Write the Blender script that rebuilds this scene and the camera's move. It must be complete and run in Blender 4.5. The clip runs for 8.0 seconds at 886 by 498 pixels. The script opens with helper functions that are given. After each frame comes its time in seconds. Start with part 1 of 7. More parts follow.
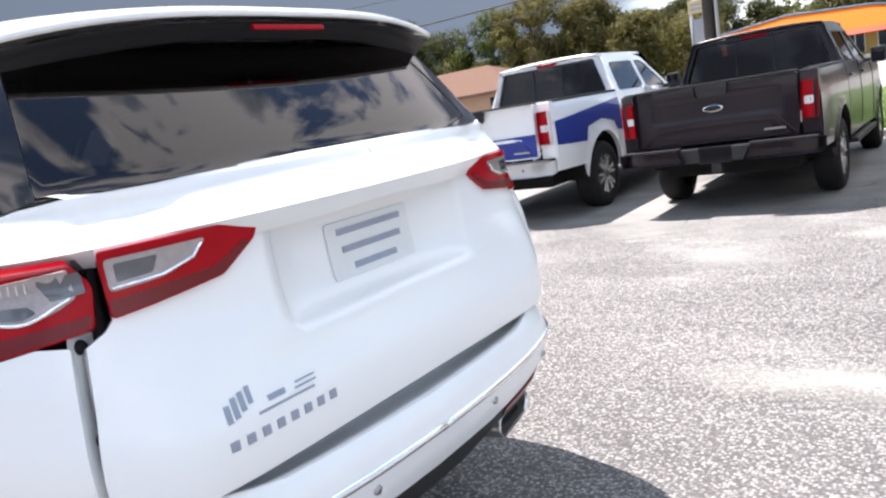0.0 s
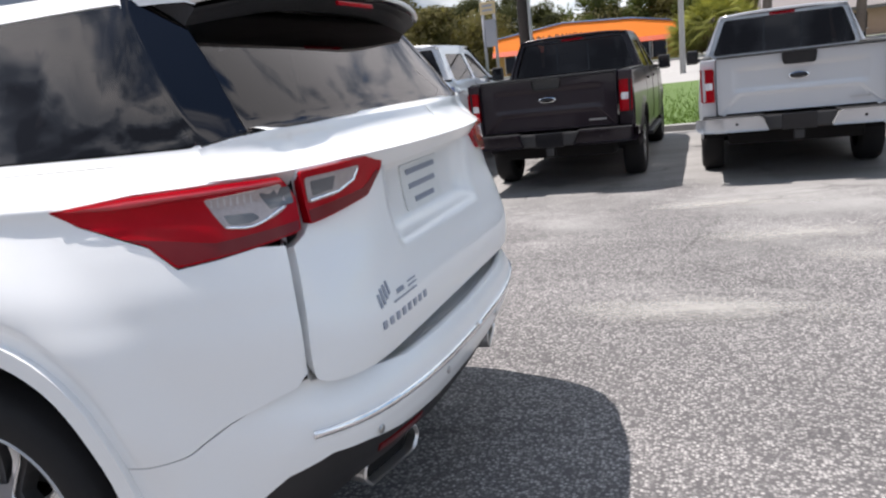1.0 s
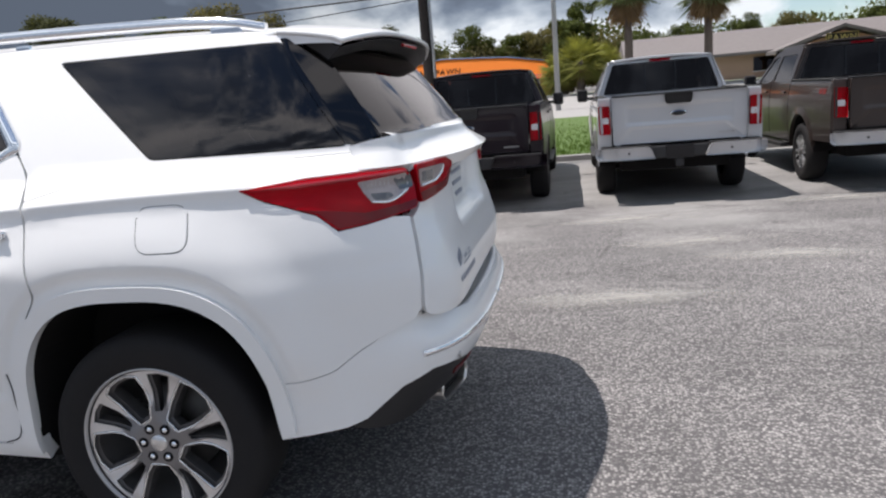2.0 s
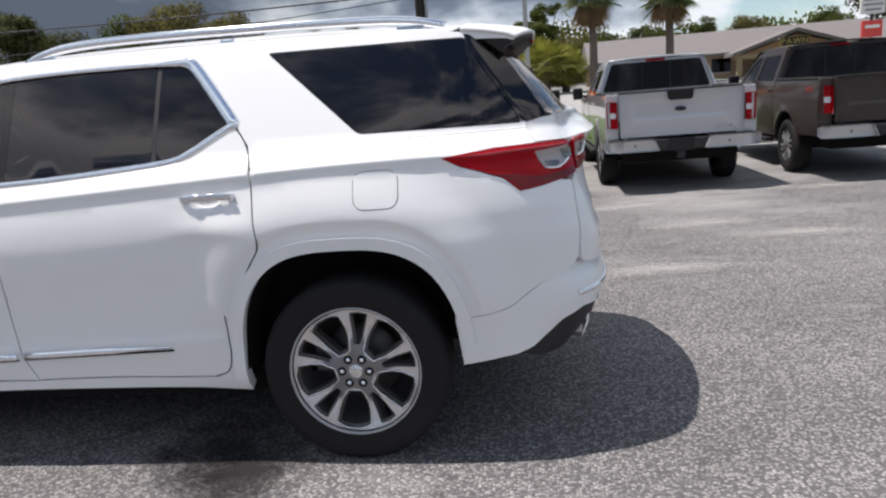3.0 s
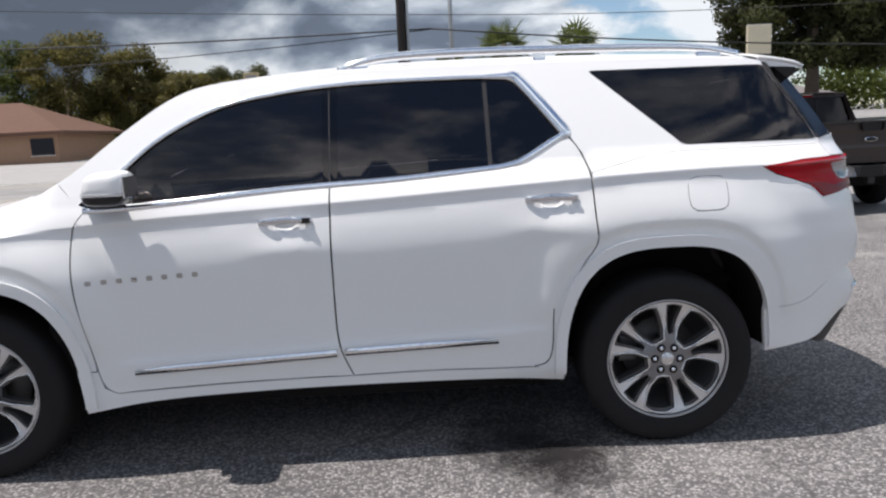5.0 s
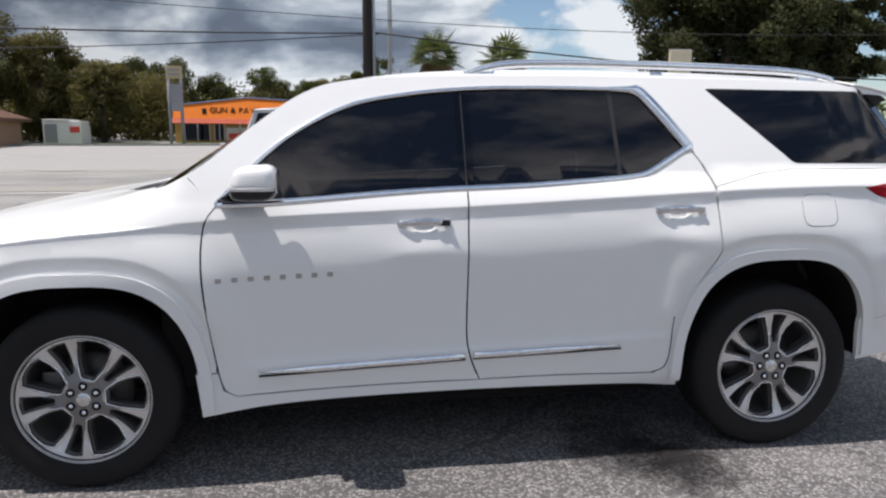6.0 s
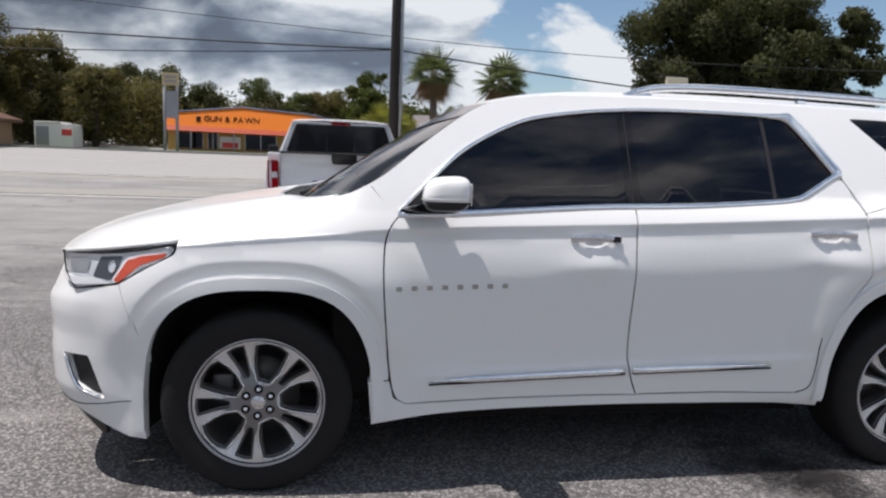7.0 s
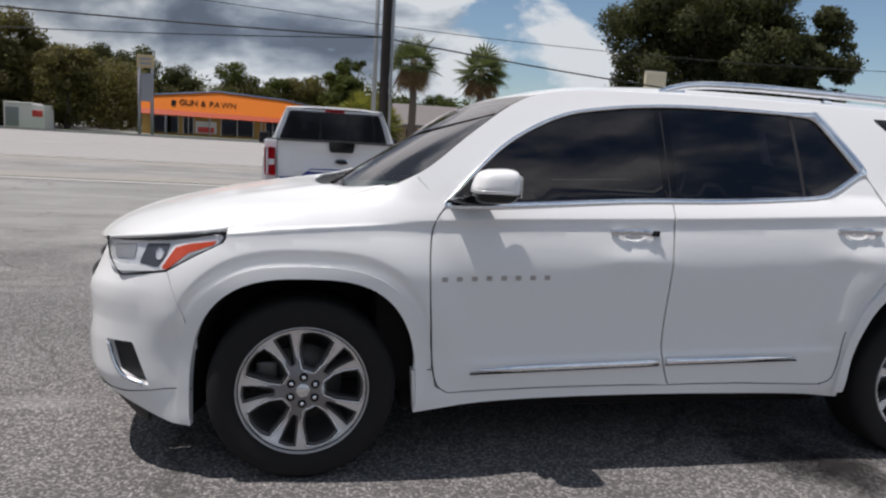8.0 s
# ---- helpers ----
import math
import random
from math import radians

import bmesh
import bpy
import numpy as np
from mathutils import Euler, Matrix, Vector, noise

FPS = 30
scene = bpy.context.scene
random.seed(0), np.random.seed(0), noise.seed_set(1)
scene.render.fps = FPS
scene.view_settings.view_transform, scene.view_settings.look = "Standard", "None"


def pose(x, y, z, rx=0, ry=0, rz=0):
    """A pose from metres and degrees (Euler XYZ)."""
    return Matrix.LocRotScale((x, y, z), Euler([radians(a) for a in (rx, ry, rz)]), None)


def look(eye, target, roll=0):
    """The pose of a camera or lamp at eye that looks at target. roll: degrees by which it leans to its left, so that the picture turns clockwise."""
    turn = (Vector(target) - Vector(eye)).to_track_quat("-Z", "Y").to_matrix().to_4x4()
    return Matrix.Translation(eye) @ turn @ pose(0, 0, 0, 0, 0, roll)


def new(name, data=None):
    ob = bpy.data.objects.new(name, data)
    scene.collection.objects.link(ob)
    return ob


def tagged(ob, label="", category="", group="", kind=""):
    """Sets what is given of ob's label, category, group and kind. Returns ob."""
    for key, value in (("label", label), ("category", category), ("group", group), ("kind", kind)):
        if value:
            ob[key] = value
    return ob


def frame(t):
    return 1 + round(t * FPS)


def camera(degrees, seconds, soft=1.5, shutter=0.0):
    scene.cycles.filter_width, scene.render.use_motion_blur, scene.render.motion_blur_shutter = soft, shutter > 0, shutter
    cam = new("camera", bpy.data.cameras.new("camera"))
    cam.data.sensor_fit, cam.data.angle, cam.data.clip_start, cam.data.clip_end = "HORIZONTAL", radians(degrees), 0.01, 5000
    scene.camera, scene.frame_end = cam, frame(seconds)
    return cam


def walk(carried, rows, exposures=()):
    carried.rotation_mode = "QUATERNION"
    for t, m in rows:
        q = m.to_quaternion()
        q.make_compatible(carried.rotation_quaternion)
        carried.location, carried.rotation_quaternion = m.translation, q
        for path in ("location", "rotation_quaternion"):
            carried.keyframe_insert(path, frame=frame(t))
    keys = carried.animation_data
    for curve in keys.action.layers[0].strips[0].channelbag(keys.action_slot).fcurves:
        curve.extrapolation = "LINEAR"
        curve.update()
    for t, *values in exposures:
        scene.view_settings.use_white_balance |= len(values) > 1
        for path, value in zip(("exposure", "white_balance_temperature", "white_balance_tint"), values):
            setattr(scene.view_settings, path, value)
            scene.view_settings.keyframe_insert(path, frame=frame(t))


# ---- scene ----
cam = camera(63.5, 8.0, soft=2.3)
PATH = [
    (0, (2.199, -0.35, 1.39), (0.989, 1.202, 1.035), -9.4),
    (0.2, (2.062, -0.491, 1.396), (0.948, 1.124, 1.008), -10.3),
    (0.5, (1.94, -0.702, 1.394), (0.985, 0.998, 0.953), -8.7),
    (0.8, (1.871, -0.977, 1.395), (1.043, 0.789, 0.955), -9.1),
    (1, (1.822, -1.151, 1.427), (1.11, 0.66, 0.966), -6.7),
    (1.2, (1.742, -1.306, 1.434), (1.108, 0.536, 0.979), -6.9),
    (2.3, (1.284, -2.225, 1.465), (0.936, -0.293, 1.079), -4.2),
    (2.5, (1.14, -2.333, 1.459), (0.773, -0.402, 1.088), -4.8),
    (3, (0.773, -2.665, 1.464), (0.505, -0.728, 1.046), -4.7),
    (3.5, (0.421, -2.877, 1.461), (0.179, -0.935, 1.049), -4.1),
    (4, (-0.069, -3.003, 1.471), (-0.237, -1.046, 1.092), -3.0),
    (4.5, (-0.526, -3.103, 1.451), (-0.632, -1.135, 1.11), -2.4),
    (4.7, (-0.741, -3.076, 1.443), (-0.785, -1.104, 1.109), -2.4),
    (5.8, (-1.816, -3.022, 1.468), (-1.582, -1.059, 1.17), -1.6),
    (6, (-2.009, -2.987, 1.465), (-1.724, -1.032, 1.155), 0.0),
    (6.5, (-2.462, -2.999, 1.457), (-2.122, -1.047, 1.185), 0.8),
    (7, (-2.828, -2.92, 1.442), (-2.489, -0.966, 1.18), 2.2),
    (7.5, (-3.113, -2.897, 1.445), (-2.797, -0.934, 1.226), 0.4),
    (8, (-3.13, -2.898, 1.44), (-2.718, -0.962, 1.152), 3.3),
]
walk(cam, [(t, look(eye, target, roll)) for t, eye, target, roll in PATH],
     [(0, 1.30), (0.5, 1.00), (1.0, 0.60), (2.5, 0.20), (3.5, 0.18), (4.5, 0.20), (6.0, 0.04), (7.0, 0.0), (8.0, -0.24)])

# ---------------------------------------------------------------- light
SUN_TO = Vector((-0.37, -0.025, 1.0)).normalized()
sun_data = bpy.data.lights.new("sun", "SUN")
sun_data.energy, sun_data.angle, sun_data.color = 5.0, radians(0.55), (1.0, 0.935, 0.90)
sun = new("sun", sun_data)
sun.matrix_world = look(SUN_TO * 60, (0, 0, 0))

world = bpy.data.worlds.new("sky")
scene.world = world
world.use_nodes = True


class Nodes:
    """Short hand for building a node tree."""

    def __init__(self, tree):
        self.tree = tree

    def add(self, kind, ins=(), operation="", data_type="", feature=""):
        n = self.tree.nodes.new(kind)
        if operation:
            n.operation = operation
        if data_type:
            n.data_type = data_type
        if feature:
            n.feature = feature
        for k, v in dict(ins).items():
            if isinstance(v, bpy.types.NodeSocket):
                self.tree.links.new(v, n.inputs[k])
            else:
                n.inputs[k].default_value = v
        return n

    def math(self, op, a, b=0.0, clamp=False):
        n = self.add("ShaderNodeMath", {0: a, 1: b}, operation=op)
        n.use_clamp = clamp
        return n.outputs[0]

    def mix(self, fac, a, b):
        n = self.add("ShaderNodeMix", data_type="RGBA")
        for i, v in ((0, fac), (6, a), (7, b)):
            if isinstance(v, bpy.types.NodeSocket):
                self.tree.links.new(v, n.inputs[i])
            else:
                n.inputs[i].default_value = v if i == 0 else (*v[:3], 1)
        return n.outputs[2]

    def noise(self, scale, detail=4, rough=0.55, vec=None, out=0, dist=0.0):
        ins = {"Scale": scale, "Detail": detail, "Roughness": rough, "Distortion": dist}
        if vec is not None:
            ins["Vector"] = vec
        return self.add("ShaderNodeTexNoise", ins).outputs[out]

    def ramp(self, fac, *stops):
        n = self.add("ShaderNodeValToRGB", {0: fac})
        e = n.color_ramp.elements
        while len(e) < len(stops):
            e.new(0.5)
        for s, (p, c) in zip(e, stops):
            s.position = p
            s.color = (c, c, c, 1) if isinstance(c, (int, float)) else (*c[:3], 1)
        return n.outputs[0]


def build_sky():
    t = world.node_tree
    t.nodes.clear()
    N = Nodes(t)
    sky = N.add("ShaderNodeTexSky")
    sky.sky_type, sky.sun_disc = "NISHITA", False
    sky.dust_density, sky.ozone_density = 0.25, 2.5
    sky.sun_elevation, sky.sun_rotation = math.asin(SUN_TO.z), math.atan2(SUN_TO.x, SUN_TO.y)
    clear = N.add("ShaderNodeBackground", {"Color": sky.outputs[0], "Strength": 0.105})
    co = N.add("ShaderNodeTexCoord").outputs["Generated"]
    sep = N.add("ShaderNodeSeparateXYZ", {0: co})
    x, y, z = sep.outputs[0], sep.outputs[1], sep.outputs[2]
    # heaped clouds: the direction, stretched upwards so that heaps keep flat feet
    p0 = N.add("ShaderNodeCombineXYZ", {0: x, 1: y, 2: N.math("MULTIPLY", z, 2.1)}).outputs[0]
    p1 = N.add("ShaderNodeVectorMath", {0: p0, 1: (-0.03, -0.01, 0.16)}, operation="ADD").outputs[0]
    heap = N.noise(3.1, 10, 0.57, p0, dist=0.25)
    above = N.noise(3.1, 4, 0.5, p1, dist=0.25)
    # a slate storm bank to the north-west, clearer to the east
    storm = N.math("ADD", N.math("MULTIPLY", x, -1.30), N.math("MULTIPLY", N.math("MINIMUM", z, 0.45), 0.80))
    storm = N.math("MULTIPLY", storm, N.math("ADD", y, 0.45, True))
    # the bank ends below the high sun
    storm = N.math("MULTIPLY", storm, N.ramp(z, (0.34, 1.0), (0.58, 0.12)))
    north = N.math("MAXIMUM", y, 0.0)
    # to the south heaps stand up to about forty degrees, with blue sky over them
    south = N.math("ADD", N.math("MULTIPLY", y, -2.2), 0.0, True)
    heaped = N.math("MULTIPLY", south, N.math("MULTIPLY", N.math("SUBTRACT", N.math("SUBTRACT", 0.735, N.math("MULTIPLY", x, 0.22)), z), 1.15))
    cover = N.math("ADD", N.math("ADD", heap, heaped), N.math("ADD", N.math("MULTIPLY", storm, 0.40), N.math("MULTIPLY", north, 0.095)))
    mask = N.math("ADD", N.math("MULTIPLY", N.ramp(cover, (0.44, 0), (0.495, 1)), N.math("SUBTRACT", 1.0, south)), N.math("MULTIPLY", N.ramp(cover, (0.40, 0), (0.66, 1)), south))
    # sunlit heads and grey bellies
    lit = N.math("ADD", N.math("MULTIPLY", N.math("SUBTRACT", heap, above), 3.6), 0.76)
    lit = N.math("SUBTRACT", lit, N.math("MULTIPLY", N.math("MAXIMUM", N.math("SUBTRACT", storm, 0.16), 0.0), 2.0), True)
    deep = N.math("MULTIPLY", south, N.math("MULTIPLY", N.math("SUBTRACT", cover, 0.47, True), 0.75))
    lit = N.math("SUBTRACT", N.math("ADD", lit, N.math("MULTIPLY", north, 0.16), True), deep, True)
    tone = N.ramp(lit, (0.0, (0.165, 0.20, 0.275)), (0.32, (0.31, 0.38, 0.50)), (0.60, (0.72, 0.81, 0.94)), (0.85, (1.30, 1.36, 1.44)))
    # the bank thickens to slate grey
    bank = N.ramp(storm, (0.20, 1.0), (0.50, 0.72))
    tone = N.add("ShaderNodeVectorMath", {0: tone, 1: bank}, operation="MULTIPLY").outputs[0]
    tone = N.add("ShaderNodeVectorMath", {0: tone, 3: N.math("ADD", 1.0, N.math("MULTIPLY", south, 0.45))}, operation="SCALE").outputs[0]
    cloud = N.add("ShaderNodeBackground", {"Color": tone, "Strength": 0.60})
    both = N.add("ShaderNodeMixShader", {0: mask, 1: clear.outputs[0], 2: cloud.outputs[0]})
    out = N.add("ShaderNodeOutputWorld", {0: both.outputs[0]})


build_sky()

# ---------------------------------------------------------------- materials
def material(name, base=(0.5, 0.5, 0.5), rough=0.5, metal=0.0, vary=0.0, grain=60.0, bump=0.0, coat=0.0, spec=0.5, blotch=0.0, fine=0.0):
    """A Principled surface with grain, blotches and fine relief at real size."""
    m = bpy.data.materials.new(name)
    m.use_nodes = True
    N = Nodes(m.node_tree)
    p = m.node_tree.nodes["Principled BSDF"]
    p.inputs["Base Color"].default_value = (*base, 1)
    p.inputs["Roughness"].default_value = rough
    p.inputs["Metallic"].default_value = metal
    p.inputs["Coat Weight"].default_value = coat
    p.inputs["Coat Roughness"].default_value = 0.03
    p.inputs["Specular IOR Level"].default_value = spec
    co = N.add("ShaderNodeTexCoord").outputs["Object"]
    g = N.noise(grain, 5, 0.6, co)
    if vary or blotch:
        b = N.noise(2.3, 4, 0.6, co)
        f = N.math("ADD", N.math("MULTIPLY", g, vary), N.math("MULTIPLY", b, blotch))
        f = N.math("ADD", f, 1.0 - 0.5 * (vary + blotch))
        col = N.add("ShaderNodeVectorMath", {0: (*base,), 3: f}, operation="SCALE").outputs[0]
        m.node_tree.links.new(col, p.inputs["Base Color"])
    r = N.math("ADD", N.math("MULTIPLY", N.noise(5.0, 4, 0.6, co), 0.25 * rough), 0.875 * rough, True)
    m.node_tree.links.new(r, p.inputs["Roughness"])
    if bump:
        h = N.add("ShaderNodeBump", {"Strength": bump, "Distance": 0.002 if fine == 0 else fine, "Height": g})
        m.node_tree.links.new(h.outputs[0], p.inputs["Normal"])
    return m


def glass(name, tint, gloss=0.02, ior=1.62):
    """A tinted pane: coloured see-through with a mirror sheen by Fresnel."""
    m = bpy.data.materials.new(name)
    m.use_nodes = True
    t = m.node_tree
    t.nodes.clear()
    N = Nodes(t)
    a = N.add("ShaderNodeBsdfTransparent", {0: (*tint, 1)})
    b = N.add("ShaderNodeBsdfGlossy", {"Color": (1.0, 0.91, 0.89, 1), "Roughness": gloss})
    f = N.add("ShaderNodeFresnel", {0: ior})
    mix = N.add("ShaderNodeMixShader", {0: f.outputs[0], 1: a.outputs[0], 2: b.outputs[0]})
    N.add("ShaderNodeOutputMaterial", {0: mix.outputs[0]})
    return m


def asphalt():
    """Worn lot paving: pale crushed stone in dark binder, with smooth pale worn patches and faint stains."""
    m = bpy.data.materials.new("worn_asphalt")
    m.use_nodes = True
    N = Nodes(m.node_tree)
    p = m.node_tree.nodes["Principled BSDF"]
    co = N.add("ShaderNodeTexCoord").outputs["Object"]
    v = N.add("ShaderNodeTexVoronoi", {"Vector": co, "Scale": 74.0, "Randomness": 1.0}, feature="F1")
    stone = N.add("ShaderNodeSeparateColor", {0: v.outputs["Color"]}).outputs[0]
    edge = N.ramp(v.outputs["Distance"], (0.25, 1), (0.75, 0))
    fine = N.noise(190.0, 4, 0.7, co)
    tone = N.math("ADD", N.math("MULTIPLY", N.math("MULTIPLY", stone, edge), 0.62), N.math("MULTIPLY", fine, 0.38))
    rock = N.ramp(tone, (0.10, (0.045, 0.042, 0.044)), (0.28, (0.120, 0.113, 0.113)), (0.52, (0.245, 0.233, 0.227)), (0.85, (0.42, 0.402, 0.386)))
    smooth = N.ramp(fine, (0.3, (0.20, 0.194, 0.190)), (0.7, (0.305, 0.296, 0.286)))
    y = N.add("ShaderNodeSeparateXYZ", {0: co}).outputs[1]
    wide = N.noise(0.55, 5, 0.62, co)
    worn = N.math("ADD", N.math("MULTIPLY", N.math("SUBTRACT", y, 3.6), 0.16), N.math("MULTIPLY", N.math("SUBTRACT", wide, 0.5), 2.6))
    worn = N.ramp(worn, (0.18, 0), (0.62, 1))
    worn = N.math("MULTIPLY", worn, 0.8)
    col = N.mix(worn, rock, smooth)
    # pale scuffs stretched along the drive lane
    st = N.add("ShaderNodeMapping", {"Vector": co, "Scale": (0.55, 1.9, 1.0)}).outputs[0]
    scuff = N.ramp(N.noise(0.9, 6, 0.66, st), (0.58, 0), (0.68, 1))
    col = N.mix(N.math("MULTIPLY", scuff, 0.28), col, (0.40, 0.388, 0.368))
    # broad uneven tone of patched and driven paving
    broad = N.add("ShaderNodeMapping", {"Vector": co, "Scale": (0.35, 0.8, 1.0)}).outputs[0]
    tonal = N.ramp(N.noise(1.1, 7, 0.68, broad), (0.30, 0.72), (0.70, 1.25))
    col = N.add("ShaderNodeVectorMath", {0: col, 1: tonal}, operation="MULTIPLY").outputs[0]
    # thin cracks
    wob = N.add("ShaderNodeVectorMath", {0: co, 1: N.add("ShaderNodeVectorMath", {0: N.noise(2.2, 4, 0.6, co, 1), 3: 0.35}, operation="SCALE").outputs[0]}, operation="ADD").outputs[0]
    cell = N.add("ShaderNodeTexVoronoi", {"Vector": wob, "Scale": 0.42, "Randomness": 1.0}, feature="DISTANCE_TO_EDGE").outputs["Distance"]
    crack = N.math("MULTIPLY", N.ramp(cell, (0.002, 1), (0.006, 0)), N.ramp(N.noise(0.7, 3, 0.5, co), (0.48, 0), (0.58, 0.7)))
    col = N.mix(crack, col, (0.05, 0.048, 0.046))
    stain = N.ramp(N.noise(1.3, 5, 0.6, co), (0.24, 1), (0.36, 0))
    col = N.mix(N.math("MULTIPLY", stain, 0.4), col, (0.13, 0.125, 0.12))
    m.node_tree.links.new(col, p.inputs["Base Color"])
    p.inputs["Roughness"].default_value = 0.88
    h = N.math("ADD", N.math("MULTIPLY", tone, 1.0), N.math("MULTIPLY", N.noise(9.0, 3, 0.5, co), 0.6))
    strength = N.math("SUBTRACT", 0.9, N.math("MULTIPLY", worn, 0.75))
    b = N.add("ShaderNodeBump", {"Strength": strength, "Distance": 0.005, "Height": h})
    m.node_tree.links.new(b.outputs[0], p.inputs["Normal"])
    return m


def foliage(name, a, b):
    """Leaves: each one its own shade, letting some light through."""
    m = bpy.data.materials.new(name)
    m.use_nodes = True
    N = Nodes(m.node_tree)
    p = m.node_tree.nodes["Principled BSDF"]
    r = N.add("ShaderNodeNewGeometry").outputs["Random Per Island"]
    co = N.add("ShaderNodeTexCoord").outputs["Object"]
    f = N.math("ADD", N.math("MULTIPLY", r, 0.35), N.math("MULTIPLY", N.noise(0.5, 4, 0.6, co), 0.7), True)
    col = N.mix(f, a, b)
    m.node_tree.links.new(col, p.inputs["Base Color"])
    p.inputs["Roughness"].default_value = 0.7
    p.inputs["Specular IOR Level"].default_value = 0.08
    warm = N.add("ShaderNodeVectorMath", {0: col, 1: (1.5, 1.5, 0.7)}, operation="MULTIPLY").outputs[0]
    through_ = N.add("ShaderNodeBsdfTranslucent", {"Color": warm})
    both = N.add("ShaderNodeMixShader", {0: 0.32, 1: p.outputs[0], 2: through_.outputs[0]})
    m.node_tree.links.new(both.outputs[0], m.node_tree.nodes["Material Output"].inputs[0])
    return m


WHITE = material("white_pearl_paint", (0.805, 0.807, 0.803), 0.32, 0, 0.03, 300, 0, 0.55, 0.5, 0.02)
DARK_GLASS = glass("tinted_glass", (0.055, 0.052, 0.062), 0.02, 1.62)
CLEAR_GLASS = glass("clear_glass", (0.58, 0.70, 0.68), 0.02, 2.5)
REAR_GLASS = glass("tailgate_glass", (0.03, 0.03, 0.035))
CHROME = material("chrome", (0.88, 0.89, 0.91), 0.10, 1.0, 0.05, 40)
BLACK = material("black_plastic", (0.022, 0.021, 0.022), 0.55, 0, 0.25, 220, 0.3, 0, 0.4)
GLOSS_BLACK = material("gloss_black", (0.008, 0.008, 0.010), 0.10, 0, 0.05, 100, 0, 0.1, 0.4)
RUBBER = material("rubber", (0.013, 0.012, 0.0125), 0.8, 0, 0.35, 90, 0.4, 0, 0.3, 0.2)
UNDER = material("underbody_black", (0.012, 0.011, 0.011), 0.9, 0, 0.3, 40, 0.2, 0, 0.2)
ALLOY = material("machined_alloy", (0.70, 0.68, 0.67), 0.36, 0.65, 0.10, 180)
ALLOY_GREY = material("grey_painted_alloy", (0.13, 0.125, 0.125), 0.4, 0.5, 0.15, 120)
STEEL = material("brushed_steel", (0.45, 0.45, 0.45), 0.28, 1.0, 0.15, 90)
RED_LENS = material("red_lamp_lens", (0.33, 0.002, 0.008), 0.16, 0, 0.4, 18, 0, 0.0, 0.15, 0.3)
DEEP_RED = material("deep_red_lens", (0.13, 0.001, 0.004), 0.3, 0, 0.3, 26, 0, 0.12, 0.3)
CLEAR_LENS = material("silvered_clear_lens", (0.34, 0.30, 0.30), 0.30, 0.5, 0.6, 50, 0.6, 0.3, 0.5, 0.2, 0.004)
LAMP_GREY = material("lamp_housing", (0.74, 0.75, 0.77), 0.22, 0.35, 0.25, 22, 0.3, 1.0)
AMBER = material("amber_reflector", (0.52, 0.055, 0.012), 0.2, 0, 0.2, 60, 0.2, 1.0)
CARPET = material("black_carpet", (0.016, 0.014, 0.015), 0.95, 0, 0.5, 400, 0.6, 0, 0.2)
TRIM = material("dark_interior_trim", (0.040, 0.033, 0.033), 0.62, 0, 0.2, 300, 0.4, 0, 0.35, 0.1)
LEATHER = material("dark_leather", (0.060, 0.047, 0.046), 0.5, 0, 0.2, 160, 0.3, 0, 0.4, 0.15)
HEADLINER = material("beige_headliner", (0.16, 0.135, 0.12), 0.95, 0, 0.2, 300, 0.3, 0, 0.2)


def broken_paint(name, base):
    """Old line paint, worn through to the paving in flakes."""
    m = bpy.data.materials.new(name)
    m.use_nodes = True
    N = Nodes(m.node_tree)
    p = m.node_tree.nodes["Principled BSDF"]
    p.inputs["Base Color"].default_value = (*base, 1)
    p.inputs["Roughness"].default_value = 0.9
    co = N.add("ShaderNodeTexCoord").outputs["Object"]
    f = N.math("ADD", N.math("MULTIPLY", N.noise(1.6, 4, 0.6, co), 0.62), N.math("MULTIPLY", N.noise(32.0, 5, 0.7, co), 0.55))
    m.node_tree.links.new(N.ramp(f, (0.60, 0), (0.76, 0.5)), p.inputs["Alpha"])
    return m

# ---------------------------------------------------------------- mesh helpers
from mathutils.geometry import delaunay_2d_cdt


def curve_through(pts, n=8, closed=False):
    """Smooth points through a few control points."""
    p = [np.array(q, float) for q in pts]
    out, k = [], len(p)
    segs = k if closed else k - 1
    for i in range(segs):
        a = p[(i - 1) % k] if closed or i > 0 else 2 * p[0] - p[1]
        b, c = p[i % k], p[(i + 1) % k]
        d = p[(i + 2) % k] if closed or i + 2 < k else 2 * p[-1] - p[-2]
        for j in range(n):
            t = j / n
            out.append(tuple(0.5 * (2 * b + (c - a) * t + (2 * a - 5 * b + 4 * c - d) * t * t + (3 * b - a - 3 * c + d) * t ** 3)))
    if not closed:
        out.append(tuple(p[-1]))
    return out


def rounded(poly, r, n=4):
    """A polygon with its corners rounded by about r."""
    out, k = [], len(poly)
    for i in range(k):
        a, b, c = (Vector(poly[(i + j) % k]) for j in (-1, 0, 1))
        u, v = a - b, c - b
        d = min(r, u.length * 0.45, v.length * 0.45)
        p, q = b + u.normalized() * d, b + v.normalized() * d
        for j in range(n + 1):
            t = j / n
            out.append(tuple(p * (1 - t) ** 2 + b * 2 * t * (1 - t) + q * t * t))
    return out


def lerp_table(table, v):
    return float(np.interp(v, [a for a, b in table], [b for a, b in table]))


def soft_table(table):
    """A smooth function through a table of (place, value)."""
    c = np.array(curve_through(table, 10))
    return lambda v: float(np.interp(v, c[:, 0], c[:, 1]))


